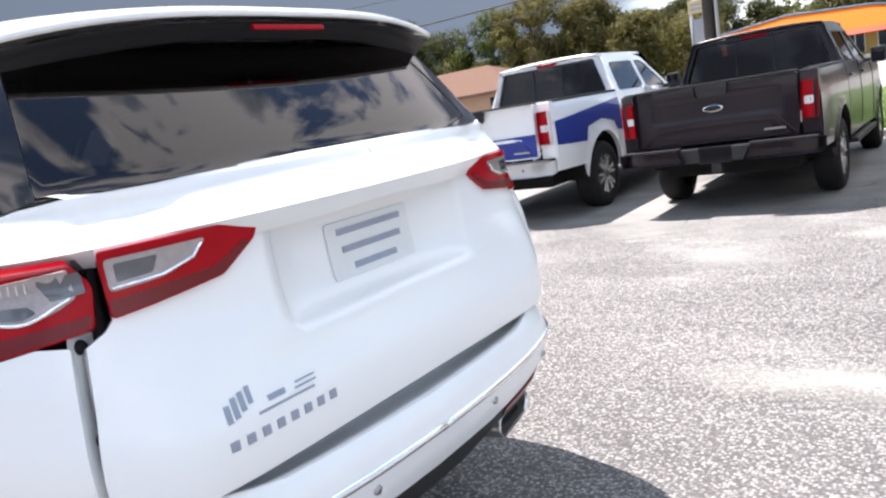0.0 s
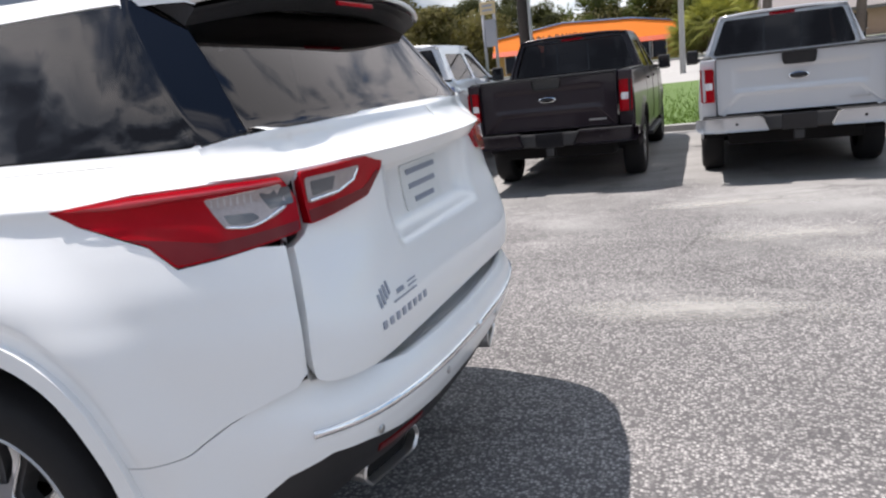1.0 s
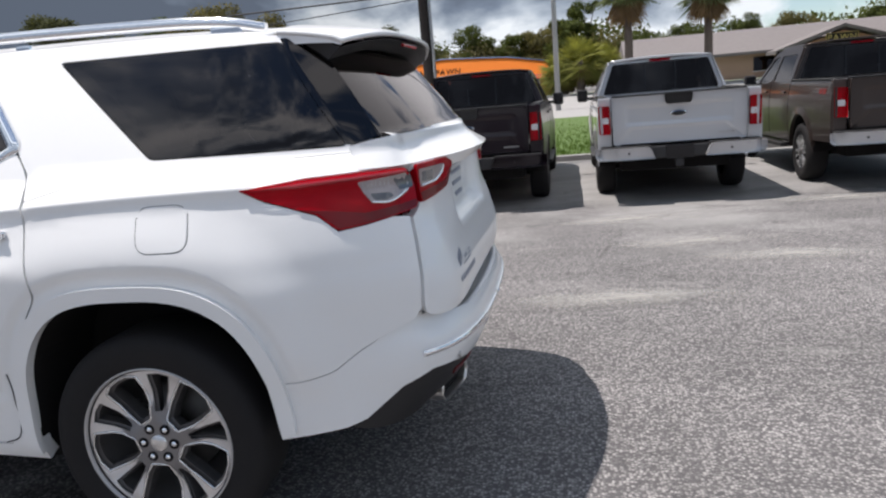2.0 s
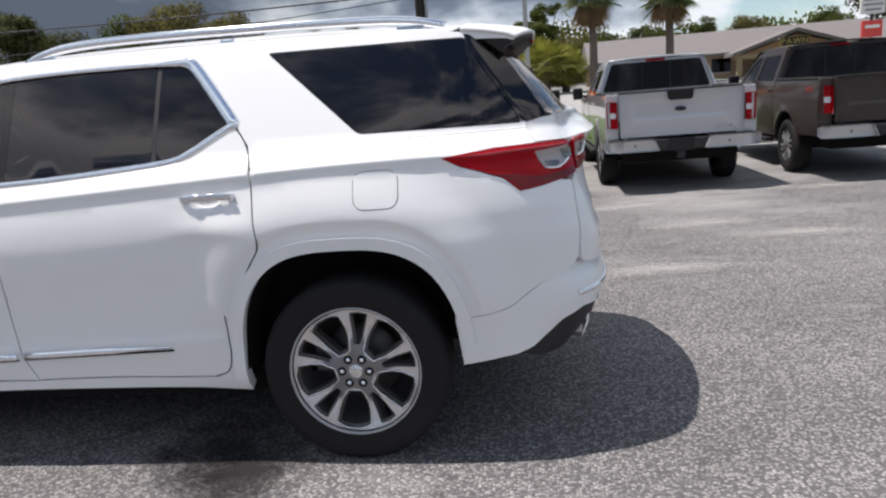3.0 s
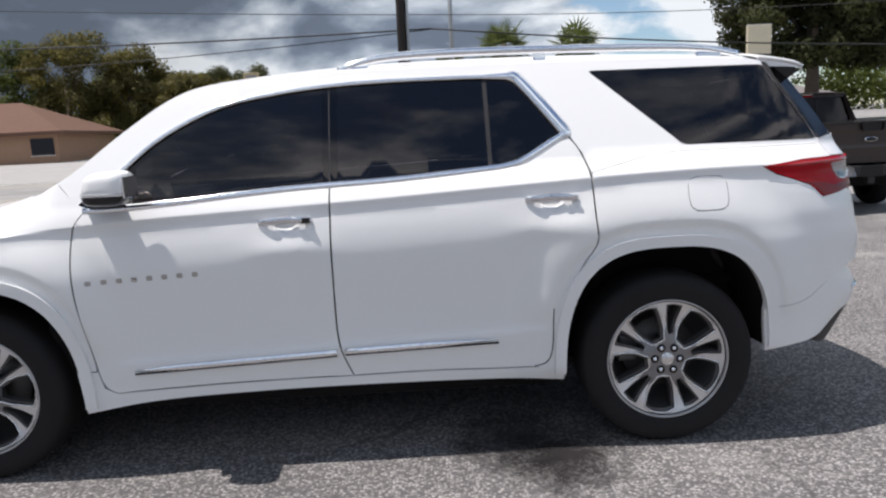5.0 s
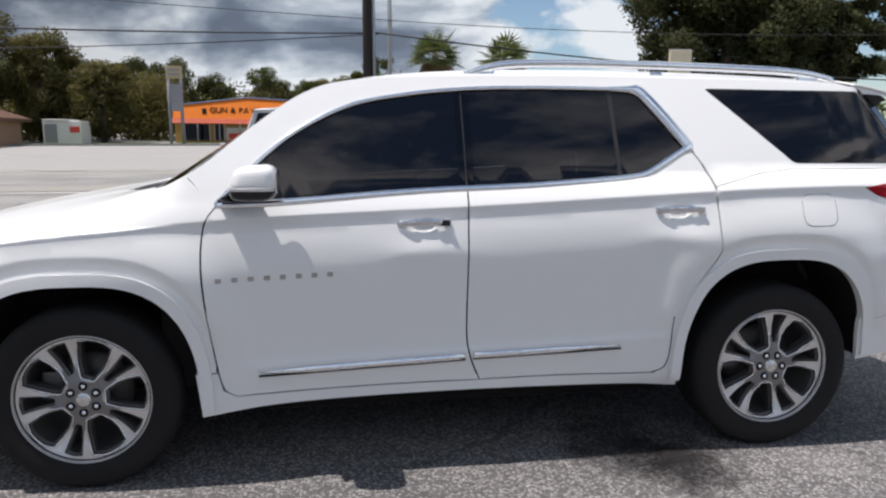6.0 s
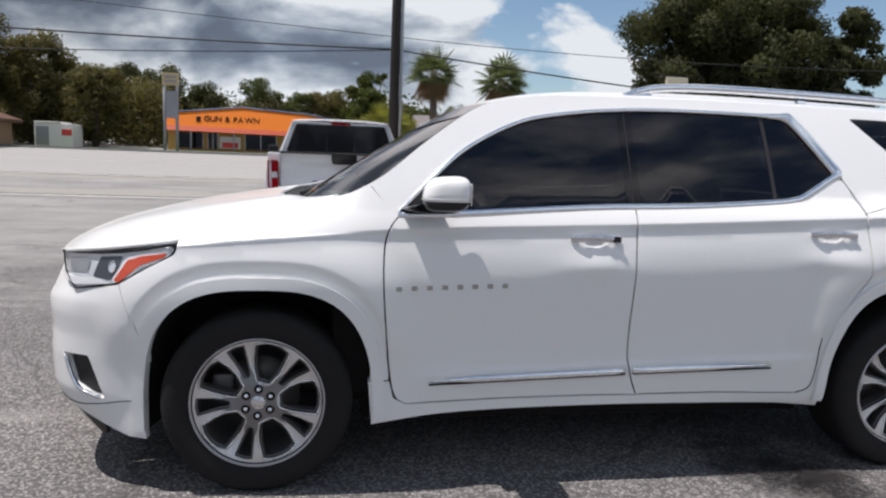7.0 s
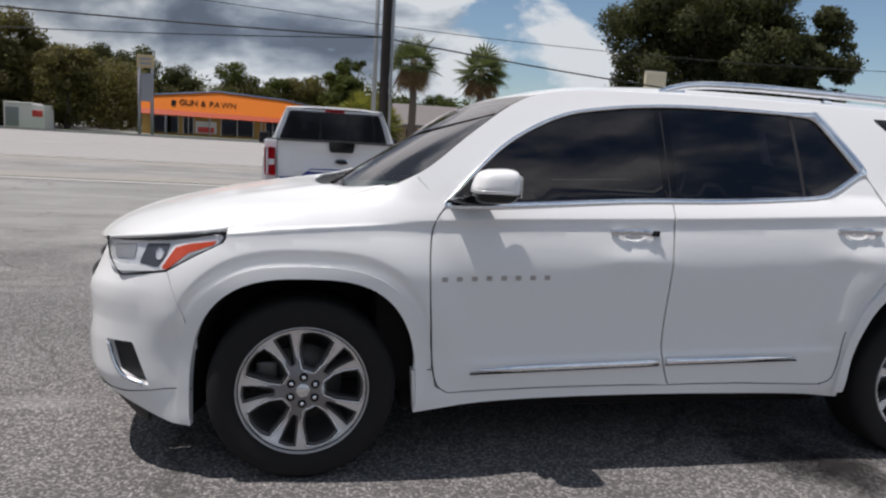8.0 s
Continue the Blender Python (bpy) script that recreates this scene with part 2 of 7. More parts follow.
def link(name, verts, faces, mat, parent=None, label="", smooth=False, normals=None, smooth_faces=None):
    me = bpy.data.meshes.new(name)
    me.from_pydata([tuple(v) for v in verts], [], faces)
    me.materials.append(mat)
    if smooth:
        me.polygons.foreach_set("use_smooth", [True] * len(me.polygons))
    elif smooth_faces is not None:
        flags = [i < smooth_faces for i in range(len(me.polygons))]
        me.polygons.foreach_set("use_smooth", flags)
    me.update()
    ob = new(name, me)
    if parent:
        ob.parent = parent
    if label:
        tagged(ob, label)
    return ob


def part(name, bm, mat, parent, label="", smooth=False):
    me = bpy.data.meshes.new(name)
    bm.normal_update()
    bm.to_mesh(me)
    bm.free()
    me.materials.append(mat)
    if smooth:
        me.polygons.foreach_set("use_smooth", [True] * len(me.polygons))
    ob = new(name, me)
    if parent:
        ob.parent = parent
    if label:
        tagged(ob, label)
    return ob


def thing(name, label, category, m=None, group="", kind=""):
    ob = new(name)
    ob.empty_display_size = 0.2
    if m is not None:
        ob.matrix_basis = m
    return tagged(ob, label, category, group, kind)


def inside(poly, pts):
    """Which points lie inside a polygon."""
    x, y = pts[:, 0], pts[:, 1]
    px, py = poly[:, 0], poly[:, 1]
    qx, qy = np.roll(px, -1), np.roll(py, -1)
    res = np.zeros(len(pts), bool)
    for ax, ay, bx, by in zip(px, py, qx, qy):
        hit = (ay > y) != (by > y)
        with np.errstate(divide="ignore", invalid="ignore"):
            res ^= hit & (x < (bx - ax) * (y - ay) / (by - ay) + ax)
    return res


def dense(poly, step):
    out = []
    for i, a in enumerate(poly):
        b = poly[(i + 1) % len(poly)]
        n = max(1, int(math.hypot(b[0] - a[0], b[1] - a[1]) / step))
        out += [(a[0] + (b[0] - a[0]) * j / n, a[1] + (b[1] - a[1]) * j / n) for j in range(n)]
    return out


def panel_mesh(outline, f, holes=(), step=0.045, depth=0.02, mirror=None, ridge=()):
    """A sheet cut to an outline in (u, v) and laid onto the surface f, with its edges turned in by depth."""
    loops = [dense(outline, step)] + [dense(h, step) for h in holes]
    arr = [np.array(l) for l in loops]
    lo, hi = arr[0].min(0), arr[0].max(0)
    gu, gv = np.arange(lo[0] + step * 0.5, hi[0], step), np.arange(lo[1] + step * 0.5, hi[1], step)
    if len(gu) and len(gv):
        grid = np.array([(a, b) for i, a in enumerate(gu) for b in gv])
        if len(ridge):
            # rows of points either side of a fold keep it crisp
            rid = np.array(ridge)
            away = np.array([np.min(np.hypot(rid[:, 0] - g[0], rid[:, 1] - g[1])) > 0.8 * step for g in grid])
            grid = np.concatenate([grid[away], rid])
        keep = inside(arr[0], grid)
        for h in arr[1:]:
            keep &= ~inside(h, grid)
        grid = grid[keep]
        edge = np.concatenate(arr)
        if len(grid):
            far = np.array([np.min(np.hypot(edge[:, 0] - g[0], edge[:, 1] - g[1])) > 0.45 * step for g in grid])
            grid = grid[far]
    else:
        grid = np.zeros((0, 2))
    pts, edges = [], []
    for l in loops:
        n = len(pts)
        pts += l
        edges += [(n + i, n + (i + 1) % len(l)) for i in range(len(l))]
    pts += [tuple(g) for g in grid]
    vs, _, fs, *_ = delaunay_2d_cdt([Vector(p) for p in pts], edges, [], 0, 1e-6)
    flat = np.array([(v.x, v.y) for v in vs])
    tri = [tuple(t) for t in fs if len(t) >= 3]
    mid = np.array([flat[list(t)].mean(0) for t in tri])
    keep = inside(arr[0], mid)
    for h in arr[1:]:
        keep &= ~inside(h, mid)
    faces = []
    for t, k in zip(tri, keep):
        if k:
            a, b, c = (flat[i] for i in t[:3])
            turn = (b[0] - a[0]) * (c[1] - a[1]) - (b[1] - a[1]) * (c[0] - a[0])
            faces.append(t if turn > 0 else t[::-1])
    e = 0.004

    def normal(u, v):
        n = (f(u + e, v) - f(u - e, v)).cross(f(u, v + e) - f(u, v - e))
        return n.normalized() if n.length else Vector((0, 0, 1))

    verts = [f(*p) for p in flat]
    normals = [normal(*p) for p in flat]
    front = len(faces)
    if depth:
        for l in loops:
            n = len(verts)
            ps = [f(*p) for p in l]
            ns = [normal(*p) for p in l]
            verts += ps + [p - q * depth for p, q in zip(ps, ns)]
            normals += ns + ns
            k = len(l)
            area = sum(a[0] * b[1] - b[0] * a[1] for a, b in zip(l, l[1:] + l[:1]))
            out = (area > 0) == (l is loops[0])
            for i in range(k):
                j = (i + 1) % k
                q = (n + i, n + k + i, n + k + j, n + j)
                faces.append(q if out else q[::-1])
    if mirror is not None:
        verts = [Vector((v.x, 2 * mirror - v.y, v.z)) for v in verts]
        normals = [Vector((v.x, -v.y, v.z)) for v in normals]
        faces = [q[::-1] for q in faces]
    return verts, faces, normals, front


def panel(name, outline, f, mat, parent, holes=(), step=0.045, depth=0.02, mirror=None, label="", xf=None, ridge=()):
    verts, faces, normals, front = panel_mesh(outline, f, holes, step, depth, mirror, ridge)
    if xf is not None:
        verts = [xf @ v for v in verts]
        turn = xf.to_3x3()
        normals = [turn @ n for n in normals]
    ob = link(name, verts, faces, mat, parent, label, smooth_faces=front)
    me = ob.data
    me.normals_split_custom_set([normals[l.vertex_index] if me.polygons[p].use_smooth else (0, 0, 0)
                                 for p in range(len(me.polygons)) for l in [me.loops[i] for i in me.polygons[p].loop_indices]])
    return ob


def sheet(name, f, nu, nv, mat, parent, label="", depth=0.0, closed=False):
    """A grid laid onto f(s, t), both from 0 to 1; with depth it gets a second skin behind."""
    verts = [f(i / nu, j / nv) for i in range(nu + 1) for j in range(nv + 1)]
    faces = [(i * (nv + 1) + j, (i + 1) * (nv + 1) + j, (i + 1) * (nv + 1) + j + 1, i * (nv + 1) + j + 1) for i in range(nu) for j in range(nv)]
    ob = link(name, verts, faces, mat, parent, label, smooth=True)
    if depth:
        m = ob.modifiers.new("thick", "SOLIDIFY")
        m.thickness, m.offset = depth, -1
    return ob


def tube(name, pts, r, mat, parent, label="", sides=8, flat=(1.0, 1.0), up=(0, 0, 1), closed=False):
    """A bar swept along points; flat scales it across and along up."""
    pts = [Vector(p) for p in pts]
    verts, faces, k = [], [], len(pts)
    run = (pts[-1] - pts[0]).normalized()
    if not closed and abs(run.dot(Vector(up).normalized())) > 0.9:
        up = (0, 1, 0) if abs(run.y) < 0.8 else (1, 0, 0)
    for i, p in enumerate(pts):
        a = pts[(i - 1) % k] if closed else pts[max(i - 1, 0)]
        b = pts[(i + 1) % k] if closed else pts[min(i + 1, k - 1)]
        d = (b - a).normalized()
        s = d.cross(Vector(up))
        s = s.normalized() if s.length > 1e-5 else d.orthogonal().normalized()
        w = s.cross(d).normalized()
        rr = r(i / (k - 1)) if callable(r) else r
        for j in range(sides):
            an = 2 * math.pi * j / sides
            verts.append(p + s * (math.cos(an) * rr * flat[0]) + w * (math.sin(an) * rr * flat[1]))
    for i in range(k if closed else k - 1):
        o, q = i * sides, ((i + 1) % k) * sides
        for j in range(sides):
            n = (j + 1) % sides
            faces.append((o + j, o + n, q + n, q + j))
    if not closed:
        faces += [tuple(range(sides))[::-1], tuple((k - 1) * sides + j for j in range(sides))]
    return link(name, verts, faces, mat, parent, label, smooth_faces=len(faces) - (0 if closed else 2))


def box_bm(size, at=(0, 0, 0), bevel=0.0, seg=2, rot=(0, 0, 0), taper=None):
    bm = bmesh.new()
    bmesh.ops.create_cube(bm, size=1.0)
    for v in bm.verts:
        v.co = Vector((v.co.x * size[0], v.co.y * size[1], v.co.z * size[2]))
        if taper and v.co.z > 0:
            v.co.x *= taper[0]
            v.co.y *= taper[1]
    if bevel:
        bmesh.ops.bevel(bm, geom=bm.edges[:], offset=bevel, segments=seg, profile=0.6, affect="EDGES")
    bmesh.ops.transform(bm, matrix=pose(*at, *rot), verts=bm.verts[:])
    return bm


def box(name, size, at, mat, parent, bevel=0.005, rot=(0, 0, 0), label="", taper=None, seg=2):
    return part(name, box_bm(size, at, bevel, seg, rot, taper), mat, parent, label)


def lathe(name, profile, mat, parent, label="", n=48, m=None):
    """A turned body: profile of (radius, along y)."""
    verts, faces, k = [], [], len(profile)
    for i in range(n):
        a = 2 * math.pi * i / n
        for r, y in profile:
            v = Vector((r * math.cos(a), y, r * math.sin(a)))
            verts.append(m @ v if m is not None else v)
    for i in range(n):
        j = (i + 1) % n
        for q in range(k - 1):
            faces.append((i * k + q, i * k + q + 1, j * k + q + 1, j * k + q))
    return link(name, verts, faces, mat, parent, label, smooth=True)


def writing(text, size, mat, parent, m, label="", depth=0.003):
    """Raised letters in the built-in font, each a mesh of its own, centred on m."""
    made, x = [], 0.0
    for ch in text:
        if ch == " ":
            x += 0.32 * size
            continue
        cu = bpy.data.curves.new("letter", "FONT")
        cu.body, cu.size, cu.extrude = ch, size, depth
        tmp = new("letter", cu)
        me = bpy.data.meshes.new_from_object(tmp.evaluated_get(bpy.context.evaluated_depsgraph_get()))
        bpy.data.objects.remove(tmp)
        me.materials.clear()
        me.materials.append(mat)
        ob = new("letter", me)
        ob.parent = parent
        if label:
            tagged(ob, label)
        xs = [v.co.x for v in me.vertices]
        made.append((ob, x - min(xs)))
        x += max(xs) - min(xs) + 0.10 * size
    for ob, at in made:
        ob.matrix_basis = m @ Matrix.Translation((at - x / 2, 0, 0))

# ---------------------------------------------------------------- ground
def ground_z(y):
    """The lot is level; the land rises gently past the kerb of the road."""
    return 0.0 if y < 14 else 0.021 * (y - 14) * min(1.0, (y - 14) / 6)


def flat_strip(name, x0, x1, y0, y1, lift, mat, label, step=4.0, nx=2, kind="structure"):
    ys_ = [y0 + (y1 - y0) * i / max(1, int((y1 - y0) / step)) for i in range(max(1, int((y1 - y0) / step)) + 1)]
    verts = [(x0 + (x1 - x0) * j / nx, y, ground_z(y) + lift) for y in ys_ for j in range(nx + 1)]
    k = nx + 1
    faces = [(i * k + j, i * k + j + 1, (i + 1) * k + j + 1, (i + 1) * k + j) for i in range(len(ys_) - 1) for j in range(nx)]
    return tagged(link(name, verts, faces, mat, smooth=True), label, "ground", kind=kind)


ASPHALT = asphalt()
CONCRETE = material("pale_road_concrete", (0.31, 0.30, 0.29), 0.85, 0, 0.25, 12, 0.2, 0, 0.3, 0.25)
SHOULDER = material("grey_road_shoulder", (0.275, 0.262, 0.24), 0.9, 0, 0.3, 8, 0.2, 0, 0.3, 0.3)
LINE_WHITE = material("worn_line_paint", (0.44, 0.43, 0.415), 0.7, 0, 0.4, 14, 0, 0, 0.3, 0.3)
GRASS = material("mown_grass", (0.085, 0.135, 0.035), 0.8, 0, 0.7, 30, 0.8, 0, 0.3, 0.4, 0.03)


TAR = material("dark_joint_tar", (0.06, 0.057, 0.055), 0.8, 0, 0.5, 6, 0, 0, 0.3, 0.3)


def build_ground():
    ys_ = [-500, -120, -30, -12, -4, 0, 4, 8, 12, 14, 16, 18, 20, 24, 30, 40, 60, 90, 160, 500, 1500]
    xs_ = [-1500, -300, -60, -15, -5, 0, 5, 15, 60, 300, 1500]
    verts = [(x, y, ground_z(min(y, 160))) for y in ys_ for x in xs_]
    k = len(xs_)
    faces = [(i * k + j, i * k + j + 1, (i + 1) * k + j + 1, (i + 1) * k + j) for i in range(len(ys_) - 1) for j in range(k - 1)]
    tagged(link("ground", verts, faces, ASPHALT), "grey worn gravelly asphalt of the car lot", "ground", kind="structure")
    flat_strip("shoulder", -300, -0.6, 16.7, 24.6, 0.006, SHOULDER, "grey worn asphalt shoulder along the road")
    flat_strip("road", -300, 300, 24.6, 52.0, 0.012, CONCRETE, "pale sunlit road beyond the lot")
    flat_strip("road_line", -300, 300, 24.5, 24.85, 0.018, LINE_WHITE, "worn white edge line of the road")
    flat_strip("road_line", -300, -0.6, 16.5, 16.85, 0.014, LINE_WHITE, "worn white line between lot and road")
    flat_strip("road_line", -300, 300, 36.0, 36.2, 0.018, LINE_WHITE, "worn white lane line of the road")
    for x1, y in ((300, 24.95), (-0.6, 16.95)):
        flat_strip("road_joint", -300, x1, y, y + 0.09, 0.020, TAR, "thin dark tarred joint beside the line")
    flat_strip("verge", -300, 300, 53.0, 57.5, 0.03, GRASS, "green verge across the road")
    # kerb across the road, and the low concrete kerb of the lawn in the lot
    b = bmesh.new()
    bmesh.ops.create_cube(b, size=1.0, matrix=Matrix.LocRotScale((0, 52.6, ground_z(52.6) + 0.07), None, (600, 0.5, 0.16)))
    tagged(part("kerb", b, CONCRETE, None), "pale concrete kerb across the road", "kerb", kind="structure")
    lawn = flat_strip("lawn", 0.0, 16.0, 12.9, 26.5, 0.07, GRASS, "bright green mown lawn in front of the trucks", 1.0, 8)
    edge = box_bm((16.2, 0.16, 0.14), (8.0, 12.82, 0.05), 0.02)
    tagged(part("lawn_kerb", edge, CONCRETE, None), "pale concrete kerb of the lawn", "kerb", kind="structure")
    # faint old bay lines in front of the parked trucks
    for x0, x1, y, w in ((-1.2, 3.0, 5.75, 0.13), (0.3, 3.6, 2.92, 0.12), (-9.5, -4.2, 3.9, 0.5), (-12.0, -4.6, 9.6, 0.2)):
        flat_strip("bay_line", x0, x1, y, y + w, 0.004, FADED, "faded pale painted line worn off the asphalt", 4.0, 4)


def wet_stain():
    """Water dripped from under the car: a dark damp patch that breaks up towards its rim."""
    m = bpy.data.materials.new("damp_patch")
    m.use_nodes = True
    N = Nodes(m.node_tree)
    p = m.node_tree.nodes["Principled BSDF"]
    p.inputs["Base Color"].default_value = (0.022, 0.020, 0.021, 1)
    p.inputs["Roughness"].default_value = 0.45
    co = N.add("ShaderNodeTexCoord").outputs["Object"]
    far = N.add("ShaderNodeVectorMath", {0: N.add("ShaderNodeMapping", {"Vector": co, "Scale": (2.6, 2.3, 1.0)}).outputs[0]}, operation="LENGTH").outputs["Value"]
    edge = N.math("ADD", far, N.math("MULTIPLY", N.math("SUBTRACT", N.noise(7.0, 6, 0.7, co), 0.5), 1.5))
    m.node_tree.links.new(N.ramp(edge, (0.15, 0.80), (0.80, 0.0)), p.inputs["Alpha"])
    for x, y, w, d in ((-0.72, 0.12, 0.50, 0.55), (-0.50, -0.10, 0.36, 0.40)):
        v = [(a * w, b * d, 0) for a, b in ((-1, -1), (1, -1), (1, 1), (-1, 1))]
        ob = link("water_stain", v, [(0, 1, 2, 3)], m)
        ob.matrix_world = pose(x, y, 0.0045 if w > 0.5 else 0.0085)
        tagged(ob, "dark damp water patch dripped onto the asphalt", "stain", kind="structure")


def dust_patches():
    """Pale dust and fine gravel lying on the paving in long thin drifts."""
    m = bpy.data.materials.new("pale_dust")
    m.use_nodes = True
    N = Nodes(m.node_tree)
    p = m.node_tree.nodes["Principled BSDF"]
    co = N.add("ShaderNodeTexCoord").outputs["Object"]
    m.node_tree.links.new(N.ramp(N.noise(60.0, 4, 0.7, co), (0.3, (0.33, 0.315, 0.295)), (0.7, (0.50, 0.485, 0.455))), p.inputs["Base Color"])
    p.inputs["Roughness"].default_value = 0.95
    far = N.add("ShaderNodeVectorMath", {0: N.add("ShaderNodeMapping", {"Vector": co, "Scale": (1.0, 3.2, 1.0)}).outputs[0]}, operation="LENGTH").outputs["Value"]
    edge = N.math("ADD", far, N.math("MULTIPLY", N.math("SUBTRACT", N.noise(3.0, 7, 0.72, co), 0.5), 1.7))
    m.node_tree.links.new(N.ramp(edge, (0.0, 0.55), (0.85, 0.0)), p.inputs["Alpha"])
    for i, (x, y, w, d) in enumerate(((1.9, 5.9, 1.0, 0.36), (2.45, 4.64, 0.9, 0.30), (1.7, 2.9, 0.9, 0.30), (4.3, 6.6, 1.1, 0.34), (3.1, 4.0, 1.0, 0.30), (-7.6, 6.8, 1.2, 0.34), (-6.2, 4.6, 1.1, 0.32))):
        v = [(a * w, b * d, 0) for a, b in ((-1, -1), (1, -1), (1, 1), (-1, 1))]
        ob = link("dust_patch", v, [(0, 1, 2, 3)], m)
        ob.matrix_world = pose(x, y, 0.0085 + 0.0005 * i, 0, 0, 6 - 3 * i)
        tagged(ob, "pale drift of dust and fine gravel on asphalt", "dust", kind="structure")


FADED = broken_paint("faded_line_paint", (0.44, 0.43, 0.41))
build_ground()
wet_stain()
dust_patches()

# ---------------------------------------------------------------- the white sport utility vehicle
YC = 0.98          # centre line; the side towards the walk is at y = 0, the front at -x
REAR_PLAN = curve_through([(0.30, 0.0), (0.45, 0.006), (0.60, 0.026), (0.75, 0.072), (0.87, 0.135), (0.95, 0.205), (1.01, 0.31), (1.05, 0.48), (1.07, 0.70), (1.075, 0.98)], 10)
FRONT_PLAN = curve_through([(-3.10, 0.0), (-3.30, 0.012), (-3.50, 0.045), (-3.70, 0.11), (-3.84, 0.20), (-3.93, 0.32), (-3.99, 0.50), (-4.02, 0.72), (-4.03, 0.98)], 10)


def arc(plan):
    a = np.array(plan)
    return a, np.concatenate([[0], np.cumsum(np.hypot(*(a[1:] - a[:-1]).T))])


REAR_A, REAR_S = arc(REAR_PLAN)
FRONT_A, FRONT_S = arc(FRONT_PLAN)
U_REAR, U_FRONT = 0.30 + REAR_S[-1], -3.10 - FRONT_S[-1]


def plan(u):
    """The body's outline from above; along the doors u is x, past them it runs round the corners."""
    if u > 0.30:
        s = u - 0.30
        return Vector((np.interp(s, REAR_S, REAR_A[:, 0]), np.interp(s, REAR_S, REAR_A[:, 1]) + max(0, s - REAR_S[-1]), 0))
    if u < -3.10:
        s = -3.10 - u
        return Vector((np.interp(s, FRONT_S, FRONT_A[:, 0]), np.interp(s, FRONT_S, FRONT_A[:, 1]) + max(0, s - FRONT_S[-1]), 0))
    return Vector((u, 0, 0))


def ux(x):
    """u of a place given by x, on the side."""
    if x > 0.30:
        return 0.30 + float(np.interp(x, REAR_A[:, 0], REAR_S))
    if x < -3.10:
        return -3.10 - float(np.interp(-x, -FRONT_A[:, 0], FRONT_S))
    return x


def uy(y, rear=True):
    """u of a place given by y, round the corner."""
    return 0.30 + float(np.interp(y, REAR_A[:, 1], REAR_S)) if rear else -3.10 - float(np.interp(y, FRONT_A[:, 1], FRONT_S))


crease = soft_table([(-4.6, 0.95), (-3.9, 1.0), (-3.4, 1.05), (-3.1, 1.08), (-2.6, 1.118), (-2.2, 1.14), (-1.4, 1.17), (-0.7, 1.203), (-0.15, 1.228), (0.2, 1.236), (0.6, 1.236), (1.2, 1.245), (2.5, 1.25)])
below = soft_table([(-1.2, 0.17), (-0.95, 0.076), (-0.86, 0.034), (-0.80, 0.021), (-0.70, 0.016), (-0.62, 0.011), (-0.45, 0.000), (-0.32, -0.014), (-0.24, -0.0205), (-0.19, -0.0205), (-0.13, -0.0140), (-0.08, -0.0045), (-0.045, 0.0035), (-0.02, 0.0050), (-0.008, 0.0035), (0.0, 0.0)])
# how far the upper rear corner is drawn in, along the outline and by height
tuck_u = soft_table([(0.05, 0.0), (0.25, 0.010), (0.43, 0.024), (0.70, 0.033), (0.88, 0.042), (1.03, 0.058), (1.15, 0.064), (1.24, 0.056), (1.38, 0.032), (1.55, 0.014), (1.8, 0.0), (2.2, 0.0)])
tuck_z = soft_table([(0.55, 0.0), (0.86, 0.0), (0.98, 0.45), (1.09, 0.85), (1.18, 1.0), (1.262, 1.0), (1.30, 0.75), (1.35, 0.35), (1.42, 0.1), (1.50, 0.0), (1.8, 0.0)])
HANDLES = ((-1.655, 1.102), (-0.512, 1.142))


def smooth(a, b, v):
    """0 below a, 1 above b, eased between."""
    q = min(1.0, max(0.0, (v - a) / (b - a)))
    return q * q * (3 - 2 * q)


def flare(u, z):
    """The swelling of the body over a wheel opening, with a hollow band along its moulding."""
    for c, foot, half, tall in ARCHES:
        du, dz = abs(u - c) / (half + 0.047), max(0.0, z - foot) / (tall + 0.047)
        if du < 1.5 and dz < 1.5:
            far = ((du ** 2.9 + dz ** 2.9) ** (1 / 2.9) - 1) * 0.58
            return (0.027 * (1 - smooth(0.045, 0.24, far)) - 0.013 * (1 - smooth(0.022, 0.060, far))) * smooth(0.50, 0.72, z)
    return 0.0
ARCHES = ((0.0, 0.30, 0.462, 0.615), (-3.062, 0.27, 0.468, 0.612))   # centre x, foot, half width, height


def upper(z):
    """How far the glass and pillars lean in."""
    return 0.055 + (z - 1.25) * 0.42 + (z - 1.25) ** 2 * 0.12


